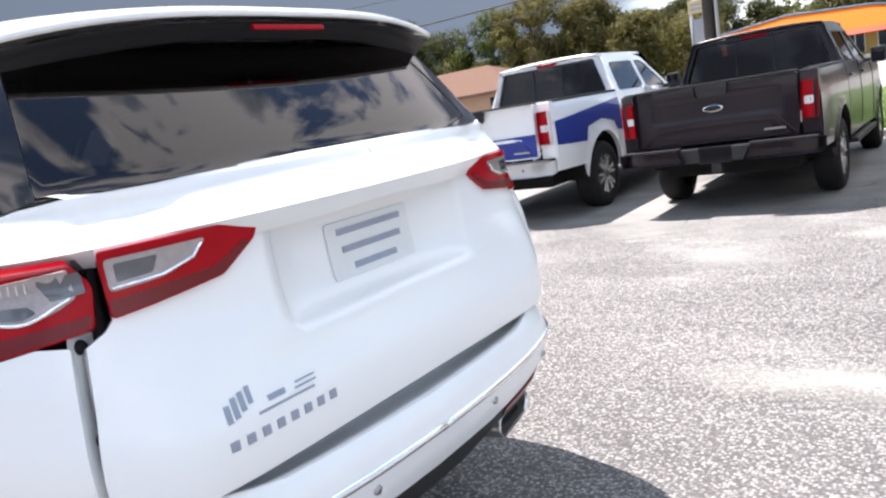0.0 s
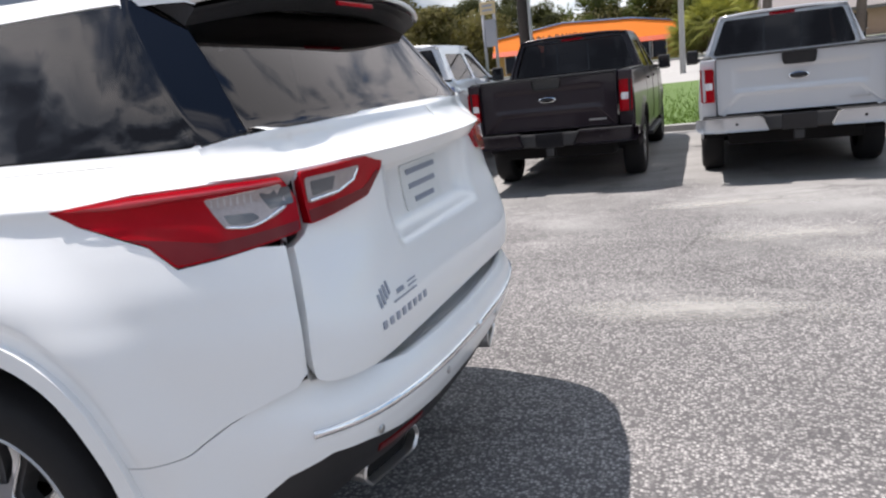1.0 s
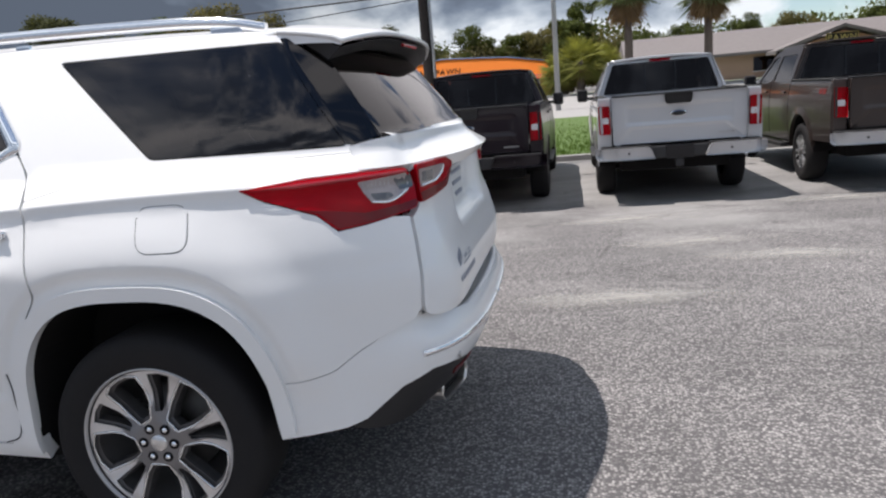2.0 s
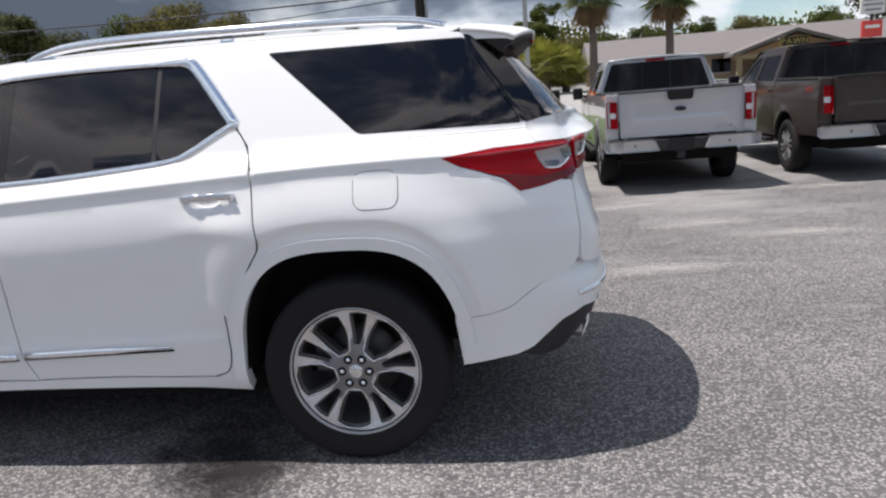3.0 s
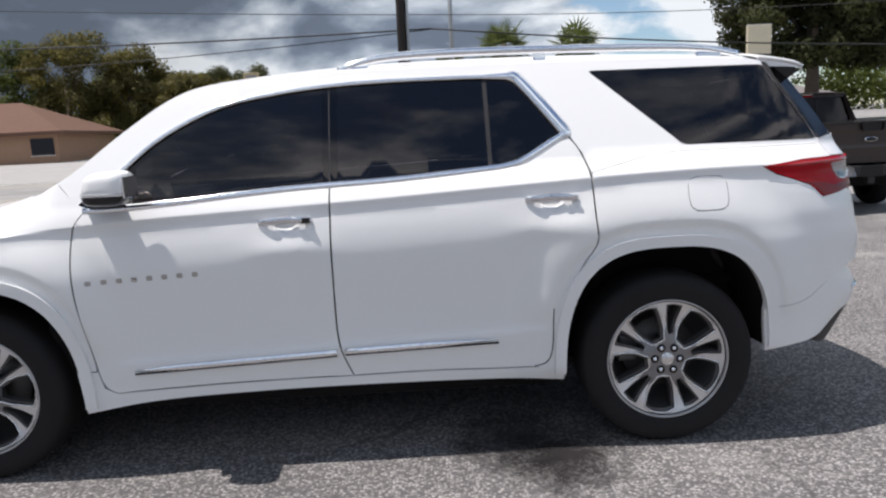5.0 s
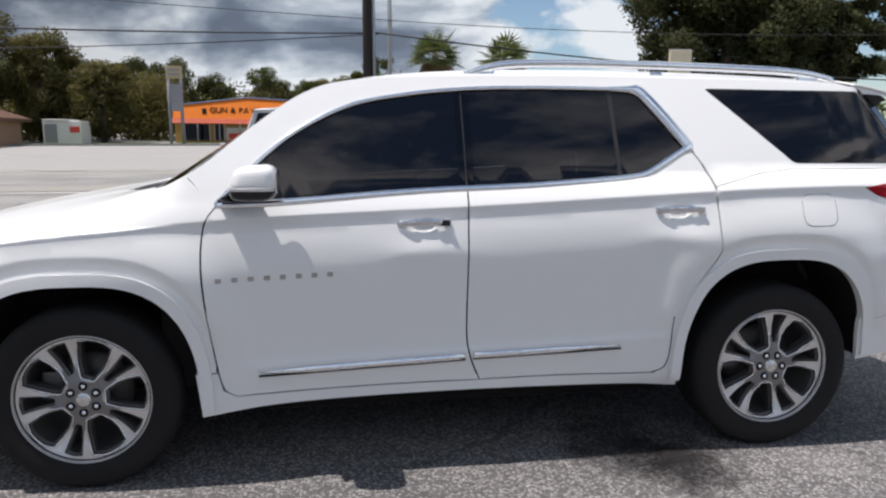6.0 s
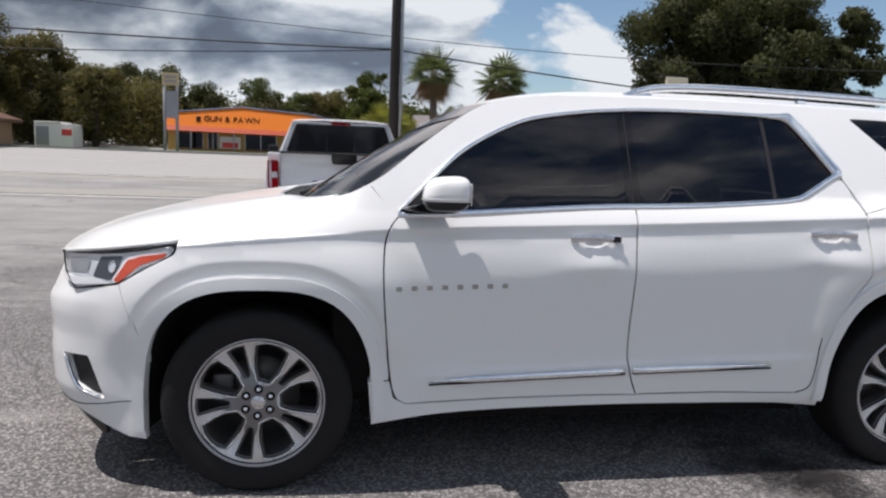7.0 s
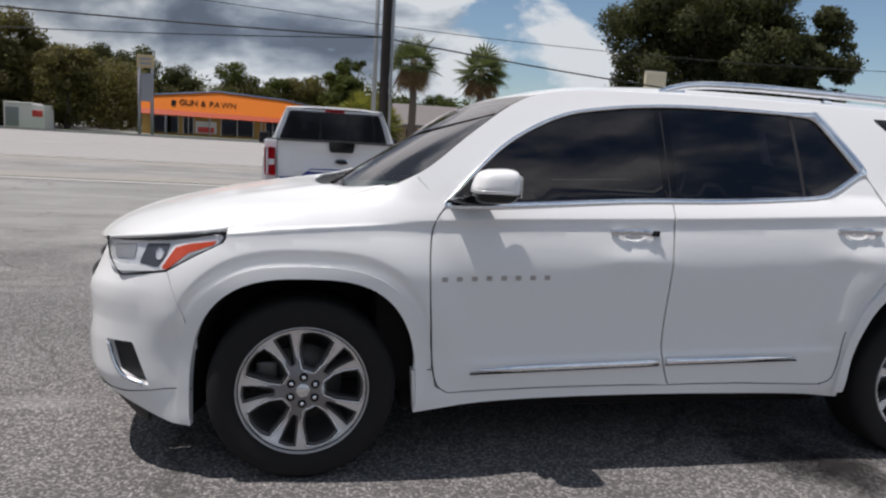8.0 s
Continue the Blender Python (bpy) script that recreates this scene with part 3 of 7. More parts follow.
def lean(u, z):
    """How far the skin lies inside the outline, by height."""
    zc = crease(u)
    d = z - zc
    if d <= 0:
        o = below(d)
        # the swage that carries the chrome strip low on the doors
        if -2.55 < u < -0.44:
            e = min(1, (u + 2.55) / 0.25, (-0.44 - u) / 0.16)
            k = z - (0.498 + 0.03 * (u + 2.4))
            o -= 0.011 * e * e * (3 - 2 * e) * (math.exp(-(k / 0.026) ** 2) if k > 0 else math.exp(-(k / 0.085) ** 2))
        # dished cups behind the door handles
        for hx, hz in HANDLES:
            e = ((u - hx) / 0.058) ** 2 + ((z - hz + 0.006) / 0.036) ** 2
            if e < 1:
                o += 0.009 * smooth(0.0, 0.45, 1 - e)
            # the door swells under the handle
            o -= 0.011 * math.exp(-((u - hx) / 0.15) ** 2 - ((z - hz + 0.118) / 0.050) ** 2)
        return o - flare(u, z)
    ease = 0.5 * max(0.0, 1.18 - zc) * smooth(0.0, 0.40, -2.55 - u)
    if d < 0.085:
        s = d / 0.085
        a, b = 0.0, upper(zc + 0.085) + ease
        return a + (b - a) * (0.75 * s + 0.25 * s * s)
    return upper(z) + ease + 0.9 * (d - 0.085) * smooth(0.0, 0.25, -2.62 - u)


def skin(u, z, inset=0.0):
    """A place on the side of the body."""
    e = 0.003
    p, t = plan(u), (plan(u + e) - plan(u - e)).normalized()
    n = Vector((t.y, -t.x, 0))
    drawn = tuck_u(u) * tuck_z(z) if u > 0.05 else 0.0
    # the shoulder over the lamps is rounded off towards the corner
    if u > 0.95:
        drawn += 0.034 * smooth(0.95, 1.15, u) * (1 - smooth(1.45, 1.80, u)) * smooth(1.255, 1.31, z) * (1 - smooth(1.36, 1.42, z))
    return p - n * (lean(u, z) + drawn + inset) + Vector((0, 0, z))


def deeper(k):
    return lambda u, z: skin(u, z, k)


def arch_line(a, grow, lo_l, lo_r, n=30):
    """The wheel opening's edge from its front foot to its rear foot."""
    out = []
    for i in range(n + 1):
        t = math.pi * (1 - i / n)
        c, s = math.cos(t), math.sin(t)
        p = 2 / 2.9
        out.append((a[0] + math.copysign(abs(c) ** p, c) * (a[2] + grow), a[1] + abs(s) ** p * (a[3] + grow)))
    out = [q for q in out if q[1] > max(lo_l if q[0] < a[0] else lo_r, 0)]
    return [(out[0][0], lo_l)] + out + [(out[-1][0], lo_r)]


def bar_on(name, pts, w, h, mat, parent, inset, side, n=6, label="", closed=False):
    """A moulding laid along points (u, z) of the skin."""
    line = [skin(u, z, inset) for u, z in (curve_through(pts, n, closed) if n > 1 else pts)]
    if side:
        line = [Vector((p.x, 2 * YC - p.y, p.z)) for p in line]
    return tube(name, line, 1.0, mat, parent, label, 8, (w, h), (0, -1 if not side else 1, 0.2), closed)


PIANO_BLACK = glass("piano_black_cover", (0.004, 0.004, 0.005), 0.03, 1.55)
DIVIDER = material("grey_divider_bar", (0.026, 0.025, 0.028), 0.6, 0, 0.15, 80, 0.1, 0, 0.25)
DASH = material("grey_dash_pad", (0.15, 0.155, 0.16), 0.75, 0, 0.2, 300, 0.3, 0, 0.35, 0.1)
BOWL_GREY = material("grey_reflector_bowl", (0.42, 0.43, 0.45), 0.25, 0.4, 0.4, 30, 0, 1.0)
GUIDE = material("white_light_guide", (0.78, 0.79, 0.80), 0.2, 0, 0.05, 40, 0, 1.0)
PROJECTOR = material("dark_projector", (0.085, 0.088, 0.10), 0.2, 0.3, 0.5, 40, 0, 1.0)
BRIGHT_RED = material("bright_red_lens", (0.40, 0.008, 0.016), 0.2, 0, 0.2, 26, 0, 1.0)
HEADLINER_DARK = material("dark_pillar_lining", (0.05, 0.044, 0.042), 0.95, 0, 0.2, 300, 0.2, 0, 0.2)
suv = thing("sport_utility_vehicle", "white three-row sport utility vehicle with dark windows and shut tailgate", "car")

SIDE_TOP = [(-2.74, 1.250), (-2.57, 1.345), (-2.37, 1.505), (-2.15, 1.655), (-1.95, 1.712), (-1.64, 1.733), (-1.05, 1.742), (-0.40, 1.738), (0.10, 1.732), (0.42, 1.718), (0.52, 1.706)]
DLO = ([(-2.510, 1.188), (-2.2, 1.200), (-1.65, 1.236), (-1.2, 1.252), (-0.85, 1.274), (-0.68, 1.290), (-0.60, 1.318), (-0.47, 1.390), (-0.415, 1.415)],
       [(-0.415, 1.415), (-0.44, 1.452), (-0.53, 1.572), (-0.61, 1.668), (-0.66, 1.682)],
       [(-0.66, 1.682), (-0.9, 1.686), (-1.2, 1.686), (-1.45, 1.677), (-1.7, 1.652), (-1.95, 1.602), (-2.19, 1.484), (-2.355, 1.348), (-2.47, 1.232), (-2.510, 1.188)])
dlo_bottom, dlo_rear, dlo_top = (curve_through(c, 6) for c in DLO)
dlo = dlo_bottom[:-1] + dlo_rear[:-1] + dlo_top[:-1]
QWIN = rounded([(-0.29, 1.690), (0.095, 1.342), (0.782, 1.338), (0.682, 1.500), (0.562, 1.684)], 0.022)
QWIN = [(ux(x), z) for x, z in QWIN]
FRONT_SEAM = curve_through([(-2.505, 1.185), (-2.545, 1.13), (-2.565, 1.05), (-2.567, 0.90), (-2.55, 0.68), (-2.525, 0.48), (-2.50, 0.405), (-2.455, 0.376)], 5)
MID_SEAM = curve_through([(-1.46, 1.248), (-1.462, 1.15), (-1.466, 0.90), (-1.468, 0.64), (-1.460, 0.545), (-1.440, 0.475), (-1.408, 0.398)], 5)
REAR_SEAM = curve_through([(-0.413, 1.41), (-0.362, 1.33), (-0.334, 1.22), (-0.326, 1.05), (-0.322, 0.945), (-0.375, 0.86), (-0.435, 0.75), (-0.465, 0.60), (-0.49, 0.47), (-0.53, 0.405), (-0.58, 0.388)], 5)
DOOR_FOOT = curve_through([(-2.455, 0.376), (-2.05, 0.392), (-1.65, 0.398), (-1.45, 0.398), (-1.05, 0.400), (-0.77, 0.392), (-0.58, 0.388)], 5)
SILL_FOOT = curve_through([(-2.60, 0.285), (-2.31, 0.328), (-1.91, 0.347), (-1.36, 0.352), (-0.76, 0.340), (-0.462, 0.312)], 5)
BUMPER_SEAM = curve_through([(0.43, 0.598), (0.55, 0.610), (0.65, 0.632), (0.70, 0.664), (0.77, 0.708), (0.86, 0.748), (0.905, 0.765)], 5)
LAMP_TAIL = [(0.418, 1.234), (0.63, 1.252), (0.83, 1.256), (0.945, 1.254), (0.968, 1.20), (0.962, 1.125), (0.80, 1.098), (0.715, 1.088), (0.655, 1.142), (0.56, 1.176), (0.49, 1.198)]
LAMP_HEAD = [(-3.885, 0.985), (-3.61, 1.008), (-3.41, 1.046), (-3.388, 1.032), (-3.40, 1.006), (-3.49, 0.956), (-3.61, 0.884), (-3.80, 0.846), (-3.86, 0.915)]


def shrink(poly, d):
    """A polygon drawn in by about d."""
    a = np.array(poly)
    area = np.sum(a[:, 0] * np.roll(a[:, 1], -1) - np.roll(a[:, 0], -1) * a[:, 1])
    s = 1 if area > 0 else -1
    t = np.roll(a, -1, 0) - np.roll(a, 1, 0)
    t /= np.maximum(np.hypot(t[:, 0], t[:, 1]), 1e-9)[:, None]
    return [tuple(q) for q in a + s * d * np.stack([-t[:, 1], t[:, 0]], 1)]


RIDGE = [(u, crease(u) + d) for u in np.arange(-4.4, 1.3, 0.016) for d in (-0.036, -0.024, -0.012, -0.001, 0.010, 0.022)]
RIDGE += [(u, 0.498 + 0.03 * (u + 2.4) + d) for u in np.arange(-2.4, -0.45, 0.025) for d in (-0.004, 0.022, 0.045)]
RIDGE += [(hx + dx, hz + dz) for hx, hz in HANDLES for dx in np.arange(-0.144, 0.145, 0.009) for dz in np.arange(-0.160, 0.035, 0.0085)]
RIDGE += [q for arch in ARCHES for grow in np.arange(0.051, 0.125, 0.0085) for q in arch_line(arch, grow, 0.5, 0.5, 80)]
RIDGE = [RIDGE[i] for i in sorted({(round(u / 0.006), round(z / 0.006)): i for i, (u, z) in enumerate(RIDGE)}.values())]


def suv_side(side):
    mir = YC if side else None
    G = 0.0038
    # ---- upper frame: pillars and cant rail, with the window openings cut out
    top = curve_through(SIDE_TOP, 5)
    frame_low = [(-0.413, 1.42), (-0.355, 1.33), (-0.330, 1.246), (-0.1, 1.30), (0.06, 1.318), (0.45, 1.318), (ux(0.80), 1.318)]
    rear_edge = [(ux(0.722), 1.45), (ux(0.628), 1.60), (ux(0.56), 1.704)]
    outline = [(-2.62, 1.30), (-2.515, 1.182)] + [(x, z - 0.0015) for x, z in dlo_bottom[1:-1]] + frame_low + rear_edge + top[::-1][1:]
    # the frame keeps clear of the doors: its foot follows the window line
    holes = [[(u, z) for u, z in shrink(dlo, 0.004)], QWIN]
    up_ = panel("upper_frame", outline, skin, WHITE, suv, holes, 0.05, 0.02, mir)
    panel("upper_lining", outline, deeper(0.034), HEADLINER_DARK, up_, [shrink(dlo, 0.03), shrink(QWIN, 0.03)], 0.07, 0.0, mir, "dark inner pillar lining")
    # ---- panes
    b0, b1 = -1.49, -1.425
    cut = lambda lo, hi: clip_x(shrink(dlo, 0.006), lo, hi)
    for lo, hi in ((-2.30, b0), (b1, -0.769), (-0.751, -0.3)):
        panel("window", cut(lo, hi), deeper(0.010), DARK_GLASS, suv, (), 0.06, 0.004, mir)
    for lo, hi, mt in ((b0, -1.462, PIANO_BLACK), (-1.458, b1, PIANO_BLACK), (-0.769, -0.751, DIVIDER), (-2.52, -2.30, PIANO_BLACK)):
        panel("pillar_cover", cut(lo, hi), deeper(0.009), mt, suv, (), 0.05, 0.01, mir)
    panel("pillar_seal", cut(-1.4625, -1.4575), deeper(0.0085), DIVIDER, suv, (), 0.05, 0.01, mir, "grey rubber seal between the doors")
    panel("quarter_window", shrink(QWIN, 0.004), deeper(0.004), DARK_GLASS, suv, (), 0.05, 0.004, mir)
    loop = dlo_bottom[:-1] + dlo_rear[:-1] + dlo_top[:-1]
    wide = [1.0] * (len(dlo_bottom) - 1) + [1.7] * (len(dlo_rear) - 1) + [0.55] * (len(dlo_top) - 1)
    wide = [sum(wide[(k + d) % len(wide)] for d in range(-3, 4)) / 7 for k in range(len(wide))]
    line = [flip(skin(u, z, -0.001), side) for u, z in loop]
    tube("window_strip", line, lambda q: 0.0165 * wide[min(len(wide) - 1, round(q * (len(wide) - 1)))], CHROME, suv, "chrome strip round the side windows", 8, (1.0, 0.45), (0, -1 if not side else 1, 0.2), True)
    # ---- doors
    front = [(x, z - 0.010) for x, z in dlo_bottom if -2.50 < x < -1.466]
    fd = [(x + G, z) for x, z in FRONT_SEAM] + [(x, z + G) for x, z in DOOR_FOOT if -2.455 < x < -1.455] + [(x - G, z) for x, z in MID_SEAM[::-1] if z < 1.238] + front[::-1]
    door = panel("front_door", fd, skin, WHITE, suv, (), 0.027, 0.022, mir, ridge=RIDGE)
    rear = [(x, z - 0.010) for x, z in dlo_bottom if x > -1.458]
    rd = [(x + G, z) for x, z in MID_SEAM if z < 1.238] + [(x, z + G) for x, z in DOOR_FOOT if -1.39 < x < -0.58] + [(x - G, z) for x, z in REAR_SEAM[::-1] if z < 1.40] + rear[::-1][1:]
    door2 = panel("rear_door", rd, skin, WHITE, suv, (), 0.027, 0.022, mir, ridge=RIDGE)
    for d, x0, x1, z0, z1 in ((door, -2.36, -1.475, 0.480, 0.514), (door2, -1.438, -0.76, 0.517, 0.534)):
        pts = [(x0 + (x1 - x0) * i / 12, z0 + (z1 - z0) * i / 12) for i in range(13)]
        line = [flip(skin(x, z, -0.008), side) for x, z in pts]
        end = (lambda q: min(1.0, 0.15 + 4 * q)) if d is door else (lambda q: min(1.0, 0.12 + 2.2 * (1 - q)))
        st = tube("chrome_strip", line, lambda q, e=end: 0.0145 * e(q), CHROME, d, "chrome strip low on the door", 8, (1.0, 0.5), (0, -1 if not side else 1, 0.2))
        bar_on("strip_shadow_gap", [(x, z - 0.0165) for x, z in pts], 0.0038, 0.006, UNDER, st, -0.006, side, 1)
    for d, xc, zc_ in ((door, -1.655, 1.102), (door2, -0.512, 1.142)):
        handle(d, xc, zc_, side)
    bar_on("door_gap", [(-0.512, 0.66), (-0.514, 0.56), (-0.517, 0.49), (-0.528, 0.435), (-0.552, 0.405), (-0.60, 0.3915)], 0.0024, 0.0024, UNDER, door2, -0.0004, side, 5)
    bar_on("panel_gap", [(-2.604, 0.4805), (-2.57, 0.4805), (-2.532, 0.4805)], 0.002, 0.002, UNDER, suv, -0.0004, side, 3)
    # ---- rocker
    rk = [(x, z) for x, z in SILL_FOOT] + [(-0.468, 0.43), (-0.50, 0.47 - 0.0)] + [(x, z - G) for x, z in DOOR_FOOT[::-1]] + [(-2.50 - 0.01, 0.40), (-2.53, 0.48), (-2.618, 0.478)]
    panel("rocker", rk, skin, WHITE, suv, (), 0.04, 0.05, mir)
    # ---- fender
    ar = arch_line(ARCHES[1], 0, 0.56, 0.483)
    fe = [(ux(x) if x < -3.1 else x, z) for x, z in ar] + [(-2.535, 0.483)] + [(x - G, z) for x, z in FRONT_SEAM[::-1] if 0.483 < z < 1.18] + [(-2.512, 1.184), (-2.625, 1.300), (-2.70, 1.270), (-2.80, 1.238)]
    fe += [(x, crease(x) + h) for x, h in ((-2.95, 0.103), (-3.1, 0.074))] + [(ux(x), crease(x) + h) for x, h in ((-3.25, 0.046), (-3.38, 0.015))] + [(ux(-3.385), 1.034), (ux(-3.40), 1.004), (ux(-3.49), 0.954), (ux(-3.603), 0.883), (ux(-3.5435), 0.7215)]
    panel("front_fender", fe, skin, WHITE, suv, (), 0.024, 0.02, mir, ridge=RIDGE)
    # ---- quarter panel
    ar = arch_line(ARCHES[0], 0, 0.318, 0.602)
    lamp = [(ux(x), z) for x, z in LAMP_TAIL]
    lo = [(ux(x), z + G) for x, z in BUMPER_SEAM]
    qp = [(-0.463, 0.44)] + [q for q in ar if q[1] > 0.44] + lo + [(ux(0.926), 0.80), (ux(0.928), 0.95), (ux(0.93), 1.10)] + [(ux(0.88), 1.108), (ux(0.80), 1.094)] + [(u, z - 0.004) for u, z in lamp[7:]] + [lamp[0]]
    qp += [(u, z + 0.004) for u, z in lamp[1:3]] + [(ux(0.80), 1.262), (ux(0.80), 1.316), (0.45, 1.315), (0.06, 1.315), (-0.1, 1.297), (-0.328, 1.243)] + [(x + G, z) for x, z in REAR_SEAM if z < 1.24 and z > 0.47]
    q = panel("quarter_panel", qp, skin, WHITE, suv, (), 0.024, 0.022, mir, ridge=RIDGE)
    if not side:
        hatch = rounded([(0.078, 1.062), (0.252, 1.062), (0.252, 1.206), (0.078, 1.206)], 0.05, 6)
        line = [skin(u, z, 0.0006) for u, z in hatch]
        tube("fuel_flap_gap", line, 0.0013, UNDER, q, "", 6, closed=True)
        panel("fuel_flap", shrink(hatch, 0.003), deeper(-0.0015), WHITE, q, (), 0.04, 0.002, mir)
    # ---- wheel openings
    for a, lo_a, lo_b in ((ARCHES[0], 0.345, 0.425), (ARCHES[1], 0.262, 0.312)):
        inner, outer = arch_line(a, -0.002, lo_a, lo_b, 40), arch_line(a, 0.047, lo_a, lo_b, 40)
        lip = [(ux(x), z) for x, z in inner + outer[::-1]]
        panel("arch_moulding", lip, deeper(-0.018), WHITE, suv, (), 0.03, 0.025, mir)
    for a in ARCHES:
        al = arch_line(a, 0.006, 0.34 if a[0] == 0 else 0.26, 0.42 if a[0] == 0 else 0.31, 36)
        al = [(ux(x), z) for x, z in al]
        rows = [[skin(u, z, 0.018 + 0.33 * k / 3) for u, z in al] for k in range(4)]
        v = [p for r in rows for p in r]
        m = len(al)
        faces = [(r * m + i, r * m + i + 1, (r + 1) * m + i + 1, (r + 1) * m + i) for r in range(3) for i in range(m - 1)]
        faces.append(tuple(3 * m + i for i in range(m)))
        if side:
            v = [Vector((p.x, 2 * YC - p.y, p.z)) for p in v]
            faces = [f[::-1] for f in faces]
        link("wheel_liner", v, faces, UNDER, suv)
    # ---- lamps at the corners
    tl = rounded(lamp, 0.012, 3)
    t = panel("tail_lamp", tl, deeper(-0.0035), RED_LENS, suv, (), 0.03, 0.03, mir, "red tail lamp with a clear insert")
    ins = rounded([(ux(x), z) for x, z in ((0.788, 1.226), (0.945, 1.236), (0.948, 1.184), (0.925, 1.170), (0.90, 1.160), (0.872, 1.152), (0.825, 1.158), (0.805, 1.19))], 0.006, 3)
    panel("clear_lens", ins, deeper(-0.006), CLEAR_LENS, t, (), 0.03, 0.004, mir, "silvery clear lens")
    for i in range(7):
        u0 = ux(0.802 + 0.013 * i)
        panel("lens_rib", [(u0, 1.208), (u0 + 0.002, 1.208), (u0 + 0.003, 1.226), (u0 + 0.001, 1.226)], deeper(-0.0078), LAMP_GREY, t, (), 0.03, 0.003, mir)
    cav = rounded([(ux(x), z) for x, z in ((0.895, 1.226), (0.958, 1.230), (0.961, 1.190), (0.915, 1.186))], 0.006, 3)
    panel("lens_cavity", cav, deeper(-0.0072), PROJECTOR, t, (), 0.03, 0.002, mir, "dark reflector cavity")
    cav = rounded([(ux(x), z) for x, z in ((0.822, 1.188), (0.880, 1.185), (0.893, 1.172), (0.870, 1.163), (0.832, 1.167))], 0.006, 3)
    panel("lens_cavity", cav, deeper(-0.0072), PROJECTOR, t, (), 0.03, 0.002, mir, "dark reflector cavity")
    hook = [(ux(x), z) for x, z in ((0.826, 1.162), (0.87, 1.156), (0.90, 1.164), (0.922, 1.176), (0.942, 1.186))]
    bar_on("lens_trim", hook, 0.004, 0.004, CHROME, t, -0.0078, side, 4)
    top_ = [(ux(x), z) for x, z in ((0.46, 1.232), (0.63, 1.244), (0.83, 1.248), (0.945, 1.247), (0.948, 1.240), (0.74, 1.236), (0.60, 1.228))]
    panel("upper_lens", top_, deeper(-0.0052), BRIGHT_RED, t, (), 0.03, 0.002, mir, "bright red upper light line")
    low = [(ux(x), z) for x, z in ((0.60, 1.162), (0.66, 1.146), (0.718, 1.094), (0.80, 1.102), (0.958, 1.128), (0.962, 1.15), (0.80, 1.132), (0.70, 1.150))]
    panel("dark_lens", low, deeper(-0.0052), DEEP_RED, t, (), 0.03, 0.002, mir, "deep red lower lens")
    hl = rounded([(ux(x), z) for x, z in LAMP_HEAD], 0.012, 3)
    h = panel("headlamp", hl, deeper(0.010), LAMP_GREY, suv, (), 0.03, 0.03, mir, "slanted headlamp with an amber corner reflector")
    cell = lambda pts, r=0.008: rounded([(ux(x), z) for x, z in pts], r, 3)
    am = cell(((-3.632, 0.893), (-3.608, 0.889), (-3.526, 0.961), (-3.430, 0.998), (-3.420, 1.014), (-3.526, 0.996), (-3.582, 0.977)), 0.005)
    panel("light_guide", shrink(am, -0.009), deeper(0.0045), GUIDE, h, (), 0.03, 0.006, mir, "white light guide round the amber")
    panel("amber_reflector", am, deeper(0.001), AMBER, h, (), 0.03, 0.008, mir, "amber side reflector")
    pr = cell(((-3.727, 0.901), (-3.653, 0.892), (-3.623, 0.938), (-3.607, 0.990), (-3.702, 0.982)), 0.010)
    panel("projector", pr, deeper(0.006), PROJECTOR, h, (), 0.03, 0.006, mir, "dark projector bezel")
    eye_ = [flip(skin(ux(-3.646) + 0.015 * math.cos(a), 0.946 + 0.022 * math.sin(a), 0.003), side) for a in np.linspace(0, 2 * math.pi, 18)[:-1]]
    panel("projector_lens", [(ux(-3.646) + 0.014 * math.cos(a), 0.946 + 0.021 * math.sin(a)) for a in np.linspace(0, 2 * math.pi, 18)[:-1]], deeper(0.004), LAMP_GREY, h, (), 0.03, 0.003, mir, "clear projector lens")
    tube("projector_ring", eye_, 0.003, CHROME, h, "", 6, closed=True)
    panel("reflector_bowl", cell(((-3.848, 0.964), (-3.834, 0.914), (-3.751, 0.918), (-3.747, 0.977)), 0.014), deeper(0.006), BOWL_GREY, h, (), 0.03, 0.006, mir, "grey reflector bowl")
    panel("light_guide", cell(((-3.876, 0.910), (-3.846, 0.876), (-3.806, 0.862), (-3.650, 0.880), (-3.700, 0.896), (-3.814, 0.893)), 0.006), deeper(0.003), GUIDE, h, (), 0.03, 0.006, mir, "white daytime light guide")
    bar_on("lamp_edge", [(u, z) for u, z in hl], 0.004, 0.004, GLOSS_BLACK, h, 0.004, side, 1, "black lamp edge", True)
    bar_on("lamp_rim", [(ux(x), z) for x, z in LAMP_HEAD[:5]], 0.006, 0.005, GLOSS_BLACK, h, 0.003, side, 3)
    # ---- badge letters on the front door: unreadable, laid as small bars
    for i in range(8):
        u = -2.515 + 0.0645 * i
        panel("badge_bar", rounded([(u, 0.874 + 0.0022 * i), (u + 0.024, 0.874 + 0.0022 * i), (u + 0.024, 0.894 + 0.0022 * i), (u, 0.894 + 0.0022 * i)], 0.004, 2), deeper(-0.003), STEEL, door, (), 0.03, 0.003, mir)
    # ---- roof rail
    rail = curve_through([(-1.42, 1.742), (-1.34, 1.772), (-1.2, 1.797), (-0.9, 1.806), (-0.4, 1.800), (0.05, 1.788), (0.24, 1.776), (0.34, 1.762), (0.44, 1.738)], 6)
    y = lambda x: 0.355 if not side else 2 * YC - 0.355
    r = tube("roof_rail", [(x, y(x), z) for x, z in rail], 0.017, CHROME, suv, "chrome roof rail", 10, (0.8, 1.2))
